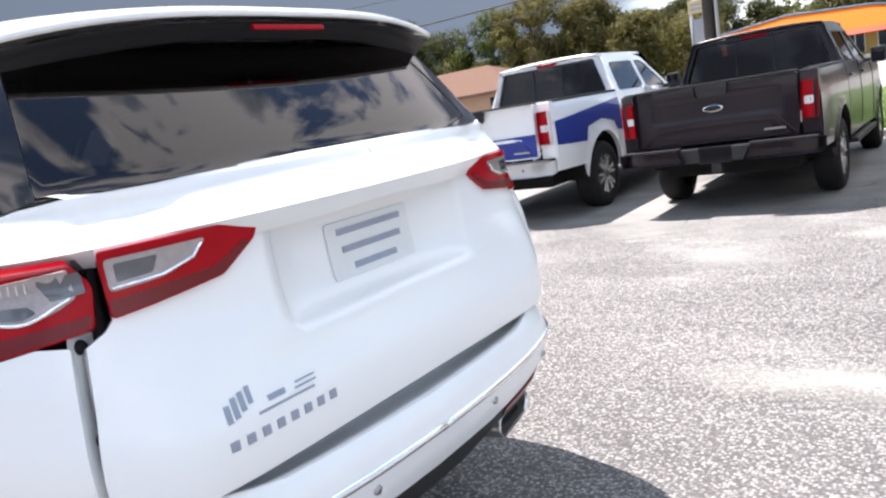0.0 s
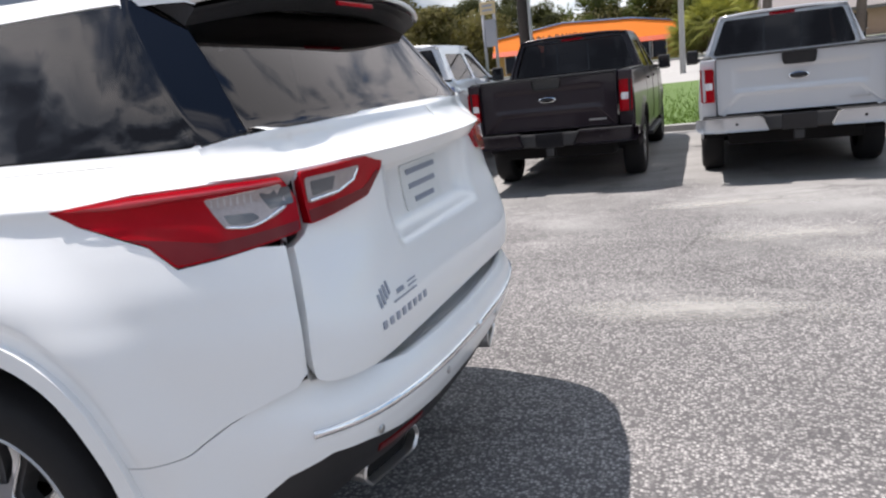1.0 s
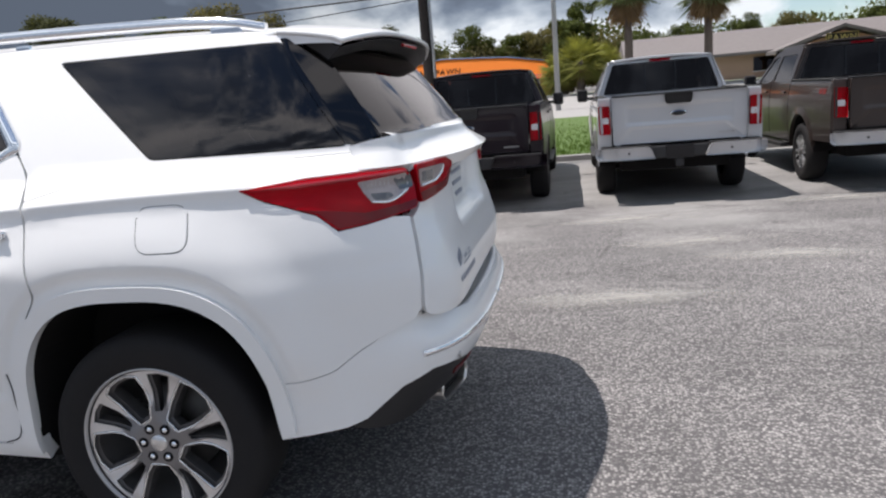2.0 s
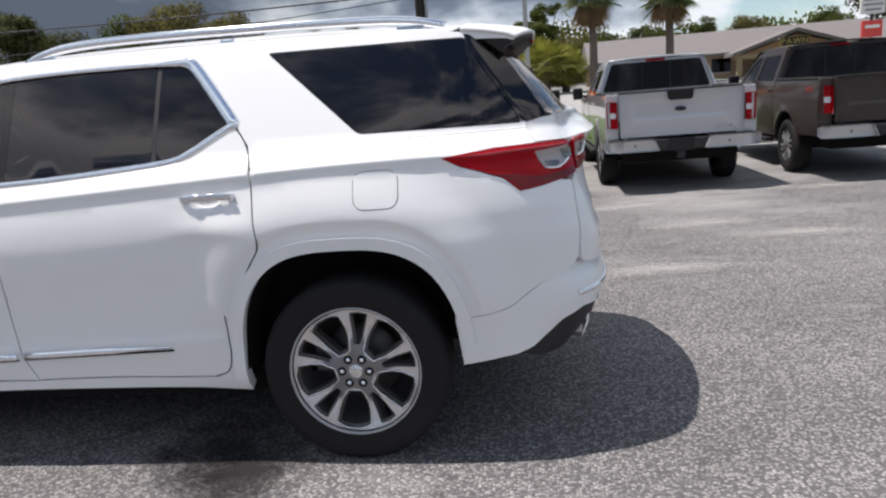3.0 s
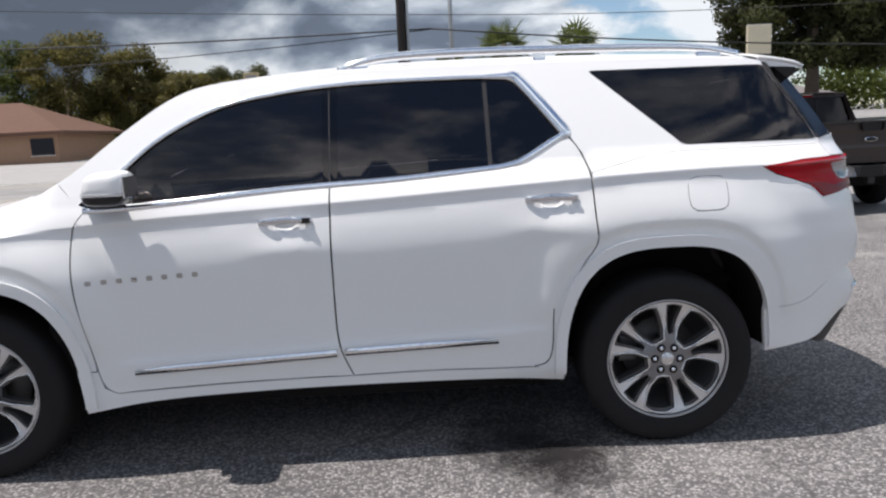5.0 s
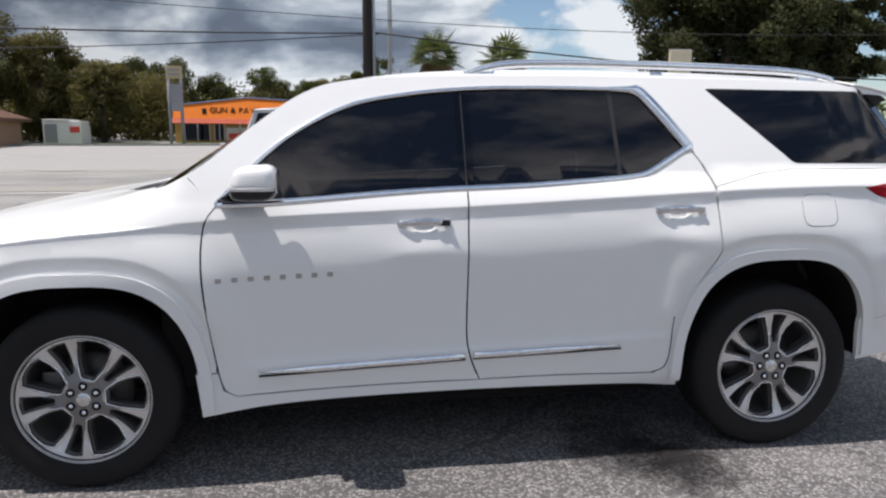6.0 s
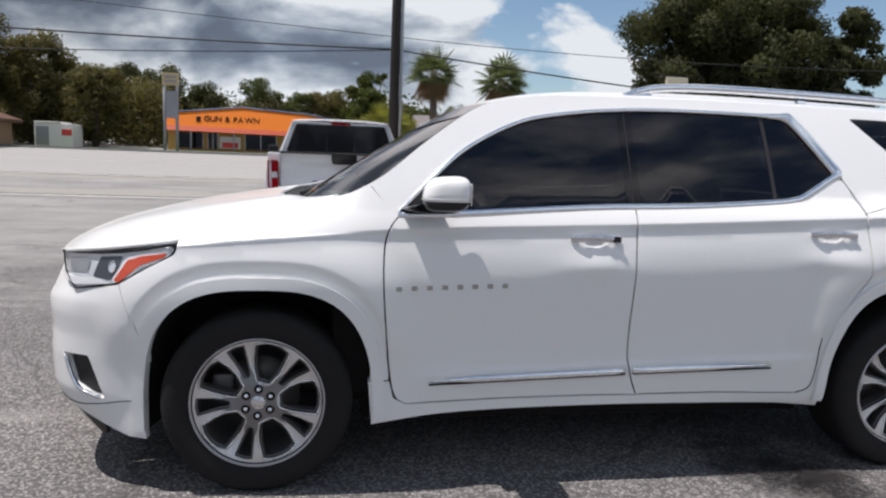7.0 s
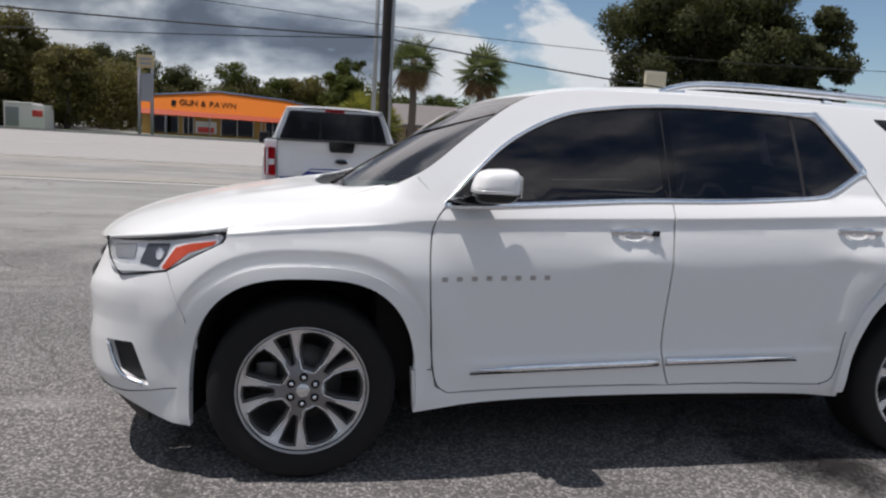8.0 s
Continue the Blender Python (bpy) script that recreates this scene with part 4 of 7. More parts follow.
    for xa, xb in ((-1.40, -1.28), (-0.52, -0.46), (0.24, 0.36)):
        box("rail_foot", (xb - xa, 0.024, 0.036), ((xa + xb) / 2, y(0), 1.754 if xa < 0 else 1.744), CHROME, r, 0.010)
    mirror_unit(side)


def clip_x(poly, lo, hi):
    """A polygon cut to lo < x < hi."""
    for s, lim in ((1, lo), (-1, -hi)):
        out = []
        for a, b in zip(poly, poly[1:] + poly[:1]):
            da, db = s * a[0] - lim, s * b[0] - lim
            if da >= 0:
                out.append(a)
            if (da >= 0) != (db >= 0):
                t = da / (da - db)
                out.append((a[0] + (b[0] - a[0]) * t, a[1] + (b[1] - a[1]) * t))
        poly = out
    return poly


def flip(p, side):
    return Vector((p[0], 2 * YC - p[1], p[2])) if side else Vector(p)


def handle(door, x, z, side):
    """A chrome strap handle bridging the dished cup, with a lock cap at its rear end, black on the front door for a
    dark reflection.
    """
    n = 18
    pts, wide = [], []
    for i in range(n + 1):
        q = i / n
        rise = math.sin(math.pi * q) ** 0.6
        pts.append(flip(skin(x - 0.112 + 0.224 * q, z + 0.002 + 0.004 * math.sin(q * math.pi), 0.0) + Vector((0, -0.004 - 0.019 * rise, 0)), side))
        wide.append(0.55 + 0.45 * math.sin(math.pi * min(0.95, max(0.05, q))) ** 0.5)
    h = tube("handle", pts, lambda q: 0.0125 * wide[min(n, round(q * n))], HANDLE_CHROME, door, "chrome door handle", 14, (1.35, 0.62), (0, 1, 0.12))
    for dx in (-0.098, 0.098):
        c = flip(skin(x + dx, z + 0.002, -0.004), side)
        box("handle_foot", (0.030, 0.016, 0.024), c, HANDLE_CHROME, h, 0.006)
    cap = flip(skin(x + 0.086, z + 0.003, 0.0) + Vector((0, -0.018, 0)), side)
    # front door: black colour paints in the chrome's dark reflection
    box("handle_cap", (0.050, 0.012, 0.026), cap, GLOSS_BLACK if abs(x) > 1 else HANDLE_CHROME, h, 0.005, (0, 0, -9 if not side else 9), "lock cap, black for a dark reflection in chrome" if abs(x) > 1 else "")


TIP = material("dull_chrome_tip", (0.62, 0.60, 0.58), 0.32, 0.9, 0.1, 60)
HANDLE_CHROME = material("handle_chrome", (0.72, 0.73, 0.76), 0.10, 1.0, 0.05, 40)


def mirror_unit(side):
    """A door mirror: a tall rounded white cap on a black skirt and foot, glass towards the rear."""
    c = flip((-2.343, -0.108, 1.288), side)
    f = lambda q: math.copysign(abs(q) ** 0.55, q)

    def shell(lo, hi, grow, mat, name, parent, label=""):
        """A slice of the mirror's rounded block between two heights."""
        b = bmesh.new()
        bmesh.ops.create_uvsphere(b, u_segments=28, v_segments=18, radius=1.0)
        for v in b.verts:
            x, y, z = (f(q) for q in v.co)
            z = min(hi, max(lo, z))
            # the nose is swept back and lower, the rear edge stands upright
            nose = (1 - x) / 2
            v.co = Vector((x * 0.100 * grow + 0.018 * nose * (z + 1), y * 0.100 * grow * (1 - 0.20 * nose), z * 0.074 * (1 - 0.16 * nose * (z > 0)) * grow))
        bmesh.ops.remove_doubles(b, verts=b.verts[:], dist=0.0004)
        bmesh.ops.transform(b, matrix=Matrix.Translation(c), verts=b.verts[:])
        return part(name, b, mat, parent, label, True)
    m = shell(-0.40, 1.0, 1.0, WHITE, "door_mirror", suv, "white door mirror on a black foot")
    shell(-1.0, -0.36, 0.975, GLOSS_BLACK, "mirror_skirt", m, "black lower mirror shell")
    shell(-0.30, -0.24, 1.003, LAMP_GREY, "turn_lens", m, "thin clear turn signal line")
    box("mirror_glass", (0.006, 0.140, 0.086), c + Vector((0.0975, 0, 0.002)), CHROME, m, 0.002)
    a, e = flip((-2.385, -0.080, 1.226), side), flip((-2.425, 0.05, 1.212), side)
    tube("mirror_foot", [a, (a + e) / 2, e], 0.030, GLOSS_BLACK, m, "", 12, (2.7, 0.6))


def suv_top():
    """Hood, cowl, windscreen and roof."""
    top = np.array(curve_through(SIDE_TOP, 10))
    side_pt = lambda x: skin(x, float(np.interp(x, top[:, 0], top[:, 1])), 0.0)
    spread = lambda t: 2 * t - 1

    hood_edge = soft_table([(-3.95, 0.0), (-3.6, 0.006), (-3.38, 0.017), (-3.25, 0.048), (-3.1, 0.076), (-2.95, 0.105), (-2.8, 0.142), (-2.7, 0.165)])
    hood_mid = soft_table([(-4.05, 0.90), (-4.01, 0.955), (-3.95, 1.005), (-3.82, 1.062), (-3.53, 1.138), (-3.25, 1.186), (-3.0, 1.217), (-2.7, 1.235)])

    def hood(s, t):
        t = spread(t)
        xe = -2.755 + (-3.86 + 2.755) * s
        e = skin(ux(xe), crease(ux(xe)) + hood_edge(xe))
        k = abs(t)
        xm = -3.02 + (-4.015 + 3.02) * s
        x = xm + (e.x - xm) * k ** 2.4
        zm = hood_mid(xm)
        z = zm + (e.z - zm) * k ** 3.4
        # two soft power lines
        z += 0.008 * math.exp(-((k - 0.55) / 0.12) ** 2) * (1 - s)
        return Vector((x, YC + t * (YC - e.y), z))
    sheet("hood", lambda s, t: hood(1 - s, t), 40, 60, WHITE, suv, depth=0.015)

    def screen(s, t, k=0.0):
        t = spread(t)
        xe = -2.735 + (-2.04 + 2.735) * s
        e = side_pt(xe) + Vector((0, 0.012, -0.006))
        c = Vector((-2.93 + 0.81 * s, YC, 1.195 + 0.495 * s + 0.04 * s * (1 - s)))
        a = abs(t)
        x = c.x + (e.x - c.x) * a ** 2.2
        z = c.z + (e.z - c.z) * a ** 2.2 - k
        return Vector((x, YC + t * (YC - e.y), z))
    sheet("windscreen", screen, 14, 24, CLEAR_GLASS, suv, "raked clear windscreen")
    # cowl between hood and glass
    sheet("cowl", lambda s, t: hood(0, t) * (1 - s) + (screen(0.02, t)) * s + Vector((0, 0, -0.012 - 0.02 * math.sin(math.pi * s))), 4, 30, BLACK, suv, "black plastic cowl")
    for y0, y1 in ((0.45, 1.05), (1.0, 1.6)):
        a = Vector((-2.93, y0, 1.207))
        wiper = tube("wiper", [a, a + Vector((0.045, 0.3, 0.012)), a + Vector((0.06, 0.6, 0.016))], 0.010, BLACK, suv, "black wiper arm", 8)

    roof_mid = soft_table([(-2.115, 1.694), (-1.95, 1.738), (-1.75, 1.772), (-1.4, 1.798), (-0.9, 1.808), (-0.2, 1.800), (0.52, 1.765)])

    def roof(s, t):
        t = spread(t)
        xe = -2.04 + (0.50 + 2.04) * s
        e = side_pt(xe)
        xm = -2.115 + (0.52 + 2.115) * s
        zm = roof_mid(xm)
        a = abs(t)
        ch = max(0.0, 1 - ((a - 0.86) / 0.03) ** 2) * 0.006
        return Vector((xm + (e.x - xm) * a ** 2, YC + t * (YC - e.y), zm + (e.z - zm) * a ** 3.2 - ch))
    sheet("roof", roof, 50, 60, WHITE, suv, depth=0.012)
    sheet("headliner", lambda s, t: roof(s * 0.96 + 0.02, 0.03 + 0.94 * t) - Vector((0, 0, 0.05)), 16, 16, HEADLINER, suv)


def resample(line, n):
    """A line cut into n evenly spaced places."""
    a = np.array([tuple(p) for p in line])
    d = np.concatenate([[0], np.cumsum(np.linalg.norm(a[1:] - a[:-1], axis=1))])
    return [Vector([np.interp(d[-1] * i / (n - 1), d, a[:, k]) for k in range(3)]) for i in range(n)]


def suv_rear():
    """Rear bumper, its step, the frame of the load opening and its seal."""
    half = [(ux(x), z) for x, z in BUMPER_SEAM[:-1]]
    bottom = [(0.45, 0.402), (0.67, 0.430), (0.74, 0.450), (0.86, 0.540), (0.95, 0.575)]
    uc = uy(0.98)

    def face(u, z, k=0.0):
        """Bumper skin; it turns under towards its foot and rolls over to the step."""
        p = skin(u, 0.62, 0)
        q = skin(u, z, 0)
        w = min(1, max(0, (u - ux(0.70)) / 0.35))
        v = p * w + q * (1 - w)
        t = plan(u + 0.003) - plan(u - 0.003)
        n = Vector((t.y, -t.x, 0)).normalized()
        bow = lerp_table([(0.25, -0.22), (0.40, -0.10), (0.50, -0.035), (0.56, -0.006), (0.62, 0.010), (0.66, 0.008), (0.70, -0.008), (0.735, -0.03), (0.77, -0.045)], z)
        return Vector((v.x, v.y, z)) + n * (bow * w - k)
    top = half + [(ux(0.93), 0.768), (uy(0.25), 0.758), (uy(0.32), 0.744), (uy(0.40), 0.728), (uy(0.50), 0.714), (uc, 0.706)]
    low = [(ux(x), z) for x, z in bottom] + [(uy(0.30), 0.565), (uy(0.45), 0.532), (uy(0.70), 0.505), (uc, 0.497)]
    ob = None
    for m in (None, YC):
        ob = panel("rear_bumper", low + top[::-1], face, WHITE, suv, (), 0.03, 0.02, m)
        black = [(ux(0.69), 0.425), (ux(0.74), 0.446), (ux(0.86), 0.536), (ux(0.95), 0.571), (uy(0.30), 0.561), (uy(0.45), 0.528), (uy(0.70), 0.501), (uc, 0.493), (uc, 0.40), (uy(0.80), 0.40), (uy(0.64), 0.440), (uy(0.32), 0.448), (ux(0.95), 0.41), (ux(0.86), 0.392), (ux(0.78), 0.395)]
        panel("lower_valance", black, lambda u, z: face(u, z, 0.006), BLACK, ob, (), 0.035, 0.02, m, "black lower bumper valance")
        strip = [face(u, z, -0.004) for u, z in curve_through([(uy(0.172), 0.642), (uy(0.26), 0.640), (uy(0.4), 0.634), (uy(0.7), 0.624), (uc, 0.620)], 8)]
        if m:
            strip = [flip(p, 1) for p in strip]
        tube("chrome_strip", strip, 0.011, CHROME, ob, "chrome strip across the bumper", 8, (0.7, 1.0))
        refl = [(uy(0.36), 0.490), (uy(0.60), 0.470), (uy(0.60), 0.492), (uy(0.36), 0.512)]
        panel("red_reflector", refl, lambda u, z: face(u, z, 0.001), DEEP_RED, ob, (), 0.03, 0.01, m, "dark red bumper reflector")
        # parking sensor
        for y in (0.34, 0.72):
            c = face(uy(y), 0.575, -0.001)
            c = flip(c, 1) if m else c
            lathe("parking_sensor", [(0.0, 0.004), (0.011, 0.004), (0.013, 0.0)], STEEL, ob, "", 14, Matrix.Translation(c) @ pose(0, 0, 0, 0, 0, -90))
        # exhaust tip: a chrome trapezoid mouth
        pts = [(-0.125, 0.036), (0.125, 0.036), (0.138, 0.0), (0.110, -0.036), (-0.110, -0.036), (-0.138, 0.0)]
        vs, fs = [], []
        for back_, sc in ((0.004, 0.90), (-0.004, 0.95), (0.0, 1.0), (0.22, 0.92)):
            vs += [pose(0.956, 0.485, 0.415, 0, 0, -11) @ Vector((-back_, q[0] * sc, q[1] * (sc if back_ > 0.1 else 1.25 * sc - 0.25))) for q in rounded(pts, 0.012, 3)]
        n = len(rounded(pts, 0.012, 3))
        fs = [(r * n + i, r * n + (i + 1) % n, (r + 1) * n + (i + 1) % n, (r + 1) * n + i) for r in range(3) for i in range(n)]
        if m:
            vs = [flip(p, 1) for p in vs]
        tip = link("exhaust_tip", vs, fs, TIP, ob, "chrome trapezoid exhaust tip")
        link("exhaust_throat", [Vector(p) - Vector((0.03, 0, 0)) for p in vs[:n]], [tuple(range(n))], UNDER, tip)
    # ---- load opening
    ring_in = [(0.560, 0.98, 1.672), (0.560, 0.60, 1.668), (0.580, 0.46, 1.655), (0.615, 0.395, 1.62), (0.67, 0.362, 1.55), (0.755, 0.335, 1.41), (0.825, 0.312, 1.275), (0.862, 0.285, 1.18), (0.878, 0.272, 1.08), (0.882, 0.270, 0.95),
               (0.884, 0.290, 0.87), (0.886, 0.332, 0.785), (0.887, 0.395, 0.735), (0.888, 0.50, 0.712), (0.888, 0.98, 0.700)]
    ring_in = curve_through(ring_in, 4)
    ring_out = [(0.505, 0.98, 1.760), (0.505, 0.60, 1.752), (0.510, 0.45, 1.738), (0.520, 0.330, 1.712), (0.60, 0.262, 1.59), (0.705, 0.205, 1.44), (0.788, 0.172, 1.335), (0.90, 0.185, 1.25), (0.932, 0.195, 1.10), (0.930, 0.192, 0.97),
                (0.925, 0.190, 0.88), (0.920, 0.195, 0.79), (0.915, 0.250, 0.752), (0.90, 0.48, 0.722), (0.90, 0.98, 0.712)]
    for i, x in ((4, 0.630), (5, 0.726), (6, 0.790)):
        ring_out[i] = tuple(skin(ux(x), ring_out[i][2], 0.022))
    ring_out[7] = (0.872, 0.232, 1.215)
    for i in (8, 9, 10, 11):
        z = ring_out[i][2]
        ring_out[i] = tuple(skin(ux(0.9255), z, 0.0015))
    ring_out = curve_through(ring_out, 4)
    n = len(ring_in)

    def flange(i, s):
        """The frame's skin from the outer panels (s = 0) round to the seal (s = 1)."""
        a, b = Vector(ring_out[i]), Vector(ring_in[i])
        wrap = max(0.0, min(1.0, (1.16 - a.z) / 0.06, (a.z - 0.74) / 0.05))
        c = a * 0.5 + b * 0.5 + Vector((-0.012, 0, 0))
        c = c.lerp(a * 0.6 + b * 0.4 + Vector((-0.03, 0, 0)), wrap)
        return a * (1 - s) ** 2 + c * 2 * s * (1 - s) + b * s * s
    # step on top of the bumper: flange, shallow tread and rolled outer edge
    rim_u = curve_through([(ux(0.931), 0.769), (uy(0.25), 0.758), (uy(0.32), 0.744), (uy(0.40), 0.728), (uy(0.50), 0.714), (uy(0.70), 0.709), (uc, 0.706)], 8)
    rim = resample([face(u, z, 0.001) for u, z in rim_u], 48)
    inner = resample([Vector(p) for p in ring_out[44:]], 48)
    drop = soft_table([(0.0, 0.0), (0.10, 0.002), (0.18, 0.0), (0.26, -0.011), (0.60, -0.013), (0.72, -0.002), (1.0, 0.0)])
    for m in (0, 1):
        rows = []
        for r in range(15):
            s = r / 14
            rows.append([flip(e.lerp(q, s) + Vector((0, 0, drop(s) * min(1, i / 12))), m) for i, (e, q) in enumerate(zip(rim, inner))])
        v = [p for row in rows for p in row]
        f = [(r * 48 + i, r * 48 + i + 1, (r + 1) * 48 + i + 1, (r + 1) * 48 + i) for r in range(14) for i in range(47)]
        link("bumper_step", v, [q[::-1] for q in f] if m else f, WHITE, ob, "", True)
    for m in (0, 1):
        lay = [[flange(i, k / 7) for i in range(n)] for k in range(8)]
        i0 = [i for i, p in enumerate(ring_in)]
        v = [flip(p, m) for r in lay for p in r]
        f = [(r * n + i, (r + 1) * n + i, (r + 1) * n + i + 1, r * n + i + 1) for r in range(7) for i in range(n - 1)]
        if not m:
            f = [q[::-1] for q in f]
        fl = link("opening_frame", v, f, WHITE, suv, "white painted frame of the load opening", True)
        tube("seal", [flip(Vector(p) + Vector((0.006, 0.0, 0)), m) for p in ring_in], 0.014, RUBBER, fl, "black rubber door seal", 8)
        # trim running in from the seal
        into = [[Vector(p) + Vector((-d, k * (0.98 - p[1]) / 0.7, q * (1 if p[2] > 1.2 else 0.2))) for p in ring_in] for d, k, q in ((0.0, 0.0, 0.0), (0.03, 0.03, -0.01), (0.09, 0.035, -0.015), (0.15, 0.02, -0.01))]
        v = [flip(p, m) for r in into for p in r]
        f = [(r * n + i, (r + 1) * n + i, (r + 1) * n + i + 1, r * n + i + 1) for r in range(3) for i in range(n - 1)]
        link("opening_trim", v, f, TRIM, fl, "dark plastic trim inside the load opening", True)
        for z, k in ((1.078, 0.5), (0.915, 0.5), (0.775, 0.5)):
            i = min(range(20, n - 4), key=lambda j: abs(flange(j, k).z - z))
            c = flip(flange(i, k) + Vector((-0.002, 0.0, 0)), m)
            lathe("rubber_stop", [(0.0, 0.014), (0.010, 0.013), (0.0135, 0.006), (0.014, 0.0)], RUBBER, fl, "", 16, Matrix.Translation(c) @ pose(0, 0, 0, 0, 0, -72 if not m else -108))
        # dark gap between shoulder and lamp, where the tailgate's bar lies when shut
        gp = [(ux(0.795), 1.262), (ux(0.925), 1.262), (ux(0.90), 1.30), (ux(0.85), 1.336), (ux(0.795), 1.336)]
        panel("pillar_shelf", gp, deeper(0.022), WHITE, fl, (), 0.04, 0.03, YC if m else None, "white shelf under the pillar")
        # inner side of the lamp housing
        lh = [(0.900, 0.245, 1.250), (0.910, 0.255, 1.12), (0.880, 0.275, 1.10), (0.865, 0.285, 1.245)]
        link("lamp_back", [flip(p, m) for p in lh], [(0, 1, 2, 3)], GLOSS_BLACK, fl)
    # sill trim with the latch
    sill = box("load_sill", (0.17, 1.22, 0.05), (0.805, 0.98, 0.690), TRIM, suv, 0.015, label="dark plastic load sill with a latch")
    box("latch", (0.06, 0.13, 0.02), (0.855, 0.98, 0.722), GLOSS_BLACK, sill, 0.008)
    tube("striker", [(0.83, 0.955, 0.728), (0.87, 0.955, 0.735), (0.87, 1.005, 0.735), (0.83, 1.005, 0.728)], 0.006, STEEL, sill)


def suv_front():
    """Front bumper with lamps, grille edge and lower lip."""
    uc = uy(0.98, False)

    def face(u, z, k=0.0):
        p, q = skin(u, 0.70), skin(u, z)
        w = min(1, max(0, (ux(-3.60) - u) / 0.40))
        v = p * w + q * (1 - w)
        t = plan(u + 0.003) - plan(u - 0.003)
        n = Vector((t.y, -t.x, 0)).normalized()
        bow = lerp_table([(0.15, -0.20), (0.25, -0.10), (0.34, -0.030), (0.42, 0.0), (0.55, 0.006), (0.66, 0.000), (0.745, 0.010), (0.785, 0.009), (0.85, -0.022), (0.92, -0.05), (1.0, -0.08)], z)
        return Vector((v.x, v.y, z)) + n * (bow * w - k)
    ar = [(ux(x), z) for x, z in arch_line(ARCHES[1], 0, 0.228, 0.5) if x < -3.3 and z < 0.565]
    top = [(ux(-3.545), 0.722), (ux(-3.605), 0.880), (ux(-3.70), 0.860), (ux(-3.805), 0.840), (ux(-3.875), 0.905), (ux(-3.895), 0.975), (uy(0.34, False), 0.955), (uy(0.36, False), 0.60), (uy(0.45, False), 0.50), (uc, 0.48)]
    low = [(uc, 0.33), (uy(0.5, False), 0.33), (ux(-3.84), 0.31), (ux(-3.70), 0.262), (ux(-3.60), 0.235)]
    fog = rounded([(ux(-3.865), 0.566), (ux(-3.755), 0.570), (ux(-3.695), 0.390), (ux(-3.76), 0.398), (ux(-3.83), 0.435)], 0.012, 3)
    for m in (None, YC):
        ob = panel("front_bumper", ar[::-1][::-1] + top + low, face, WHITE, suv, [fog], 0.03, 0.03, m)
        pocket = panel("fog_pocket", shrink(fog, -0.006), lambda u, z: face(u, z, 0.030), BLACK, ob, (), 0.04, 0.0, m, "black fog lamp pocket")
        line = [face(u, z, 0.004) for u, z in curve_through([(ux(-3.86), 0.55), (ux(-3.84), 0.47), (ux(-3.80), 0.415), (ux(-3.72), 0.392)], 6)]
        tube("fog_trim", [flip(p, 1) if m else p for p in line], 0.009, CHROME, pocket, "chrome trim of the fog lamp pocket", 8)
        seam = [face(u, z, -0.0003) for u, z in curve_through([(ux(-3.52), 0.392), (ux(-3.62), 0.386), (ux(-3.72), 0.365), (ux(-3.85), 0.345), (uy(0.5, False), 0.355)], 6)]
        tube("bumper_seam", [flip(p, 1) if m else p for p in seam], 0.0022, UNDER, ob, "", 6)
        # grille half: chrome rimmed dark mesh
        g = [(uy(0.35, False), 0.605), (uy(0.36, False), 0.95), (uc, 0.93), (uc, 0.49), (uy(0.46, False), 0.51)]
        gr = panel("grille", g, lambda u, z: face(u, z, 0.022), GLOSS_BLACK, ob, (), 0.05, 0.02, m, "black grille with dark bars")
        for z in (0.56, 0.64, 0.72, 0.80, 0.88):
            tube("grille_bar", [flip(face(u, z, 0.016), 1) if m else face(u, z, 0.016) for u in np.linspace(uy(0.40, False), uc, 8)], 0.008, BLACK, gr, "", 8)
        lip = [(ux(-3.72), 0.262), (ux(-3.85), 0.305), (uy(0.5, False), 0.325), (uc, 0.325), (uc, 0.20), (uy(0.5, False), 0.20), (ux(-3.75), 0.205)]
        panel("lower_lip", lip, lambda u, z: face(u, z, 0.006), BLACK, ob, (), 0.05, 0.02, m, "black lower bumper lip")


RIM_LIP = material("dull_rim_lip", (0.46, 0.45, 0.445), 0.45, 0.4, 0.1, 90)
RIM_BRIGHT = material("bright_machined_edge", (0.72, 0.71, 0.70), 0.22, 0.8, 0.1, 90)
POCKET_GREY = material("dark_pocket_paint", (0.105, 0.10, 0.10), 0.42, 0.4, 0.15, 120)
HUB_GREY = material("grey_hub_paint", (0.23, 0.22, 0.22), 0.4, 0.5, 0.12, 120)
DISC = material("dull_brake_disc", (0.10, 0.095, 0.09), 0.5, 0.6, 0.3, 60)


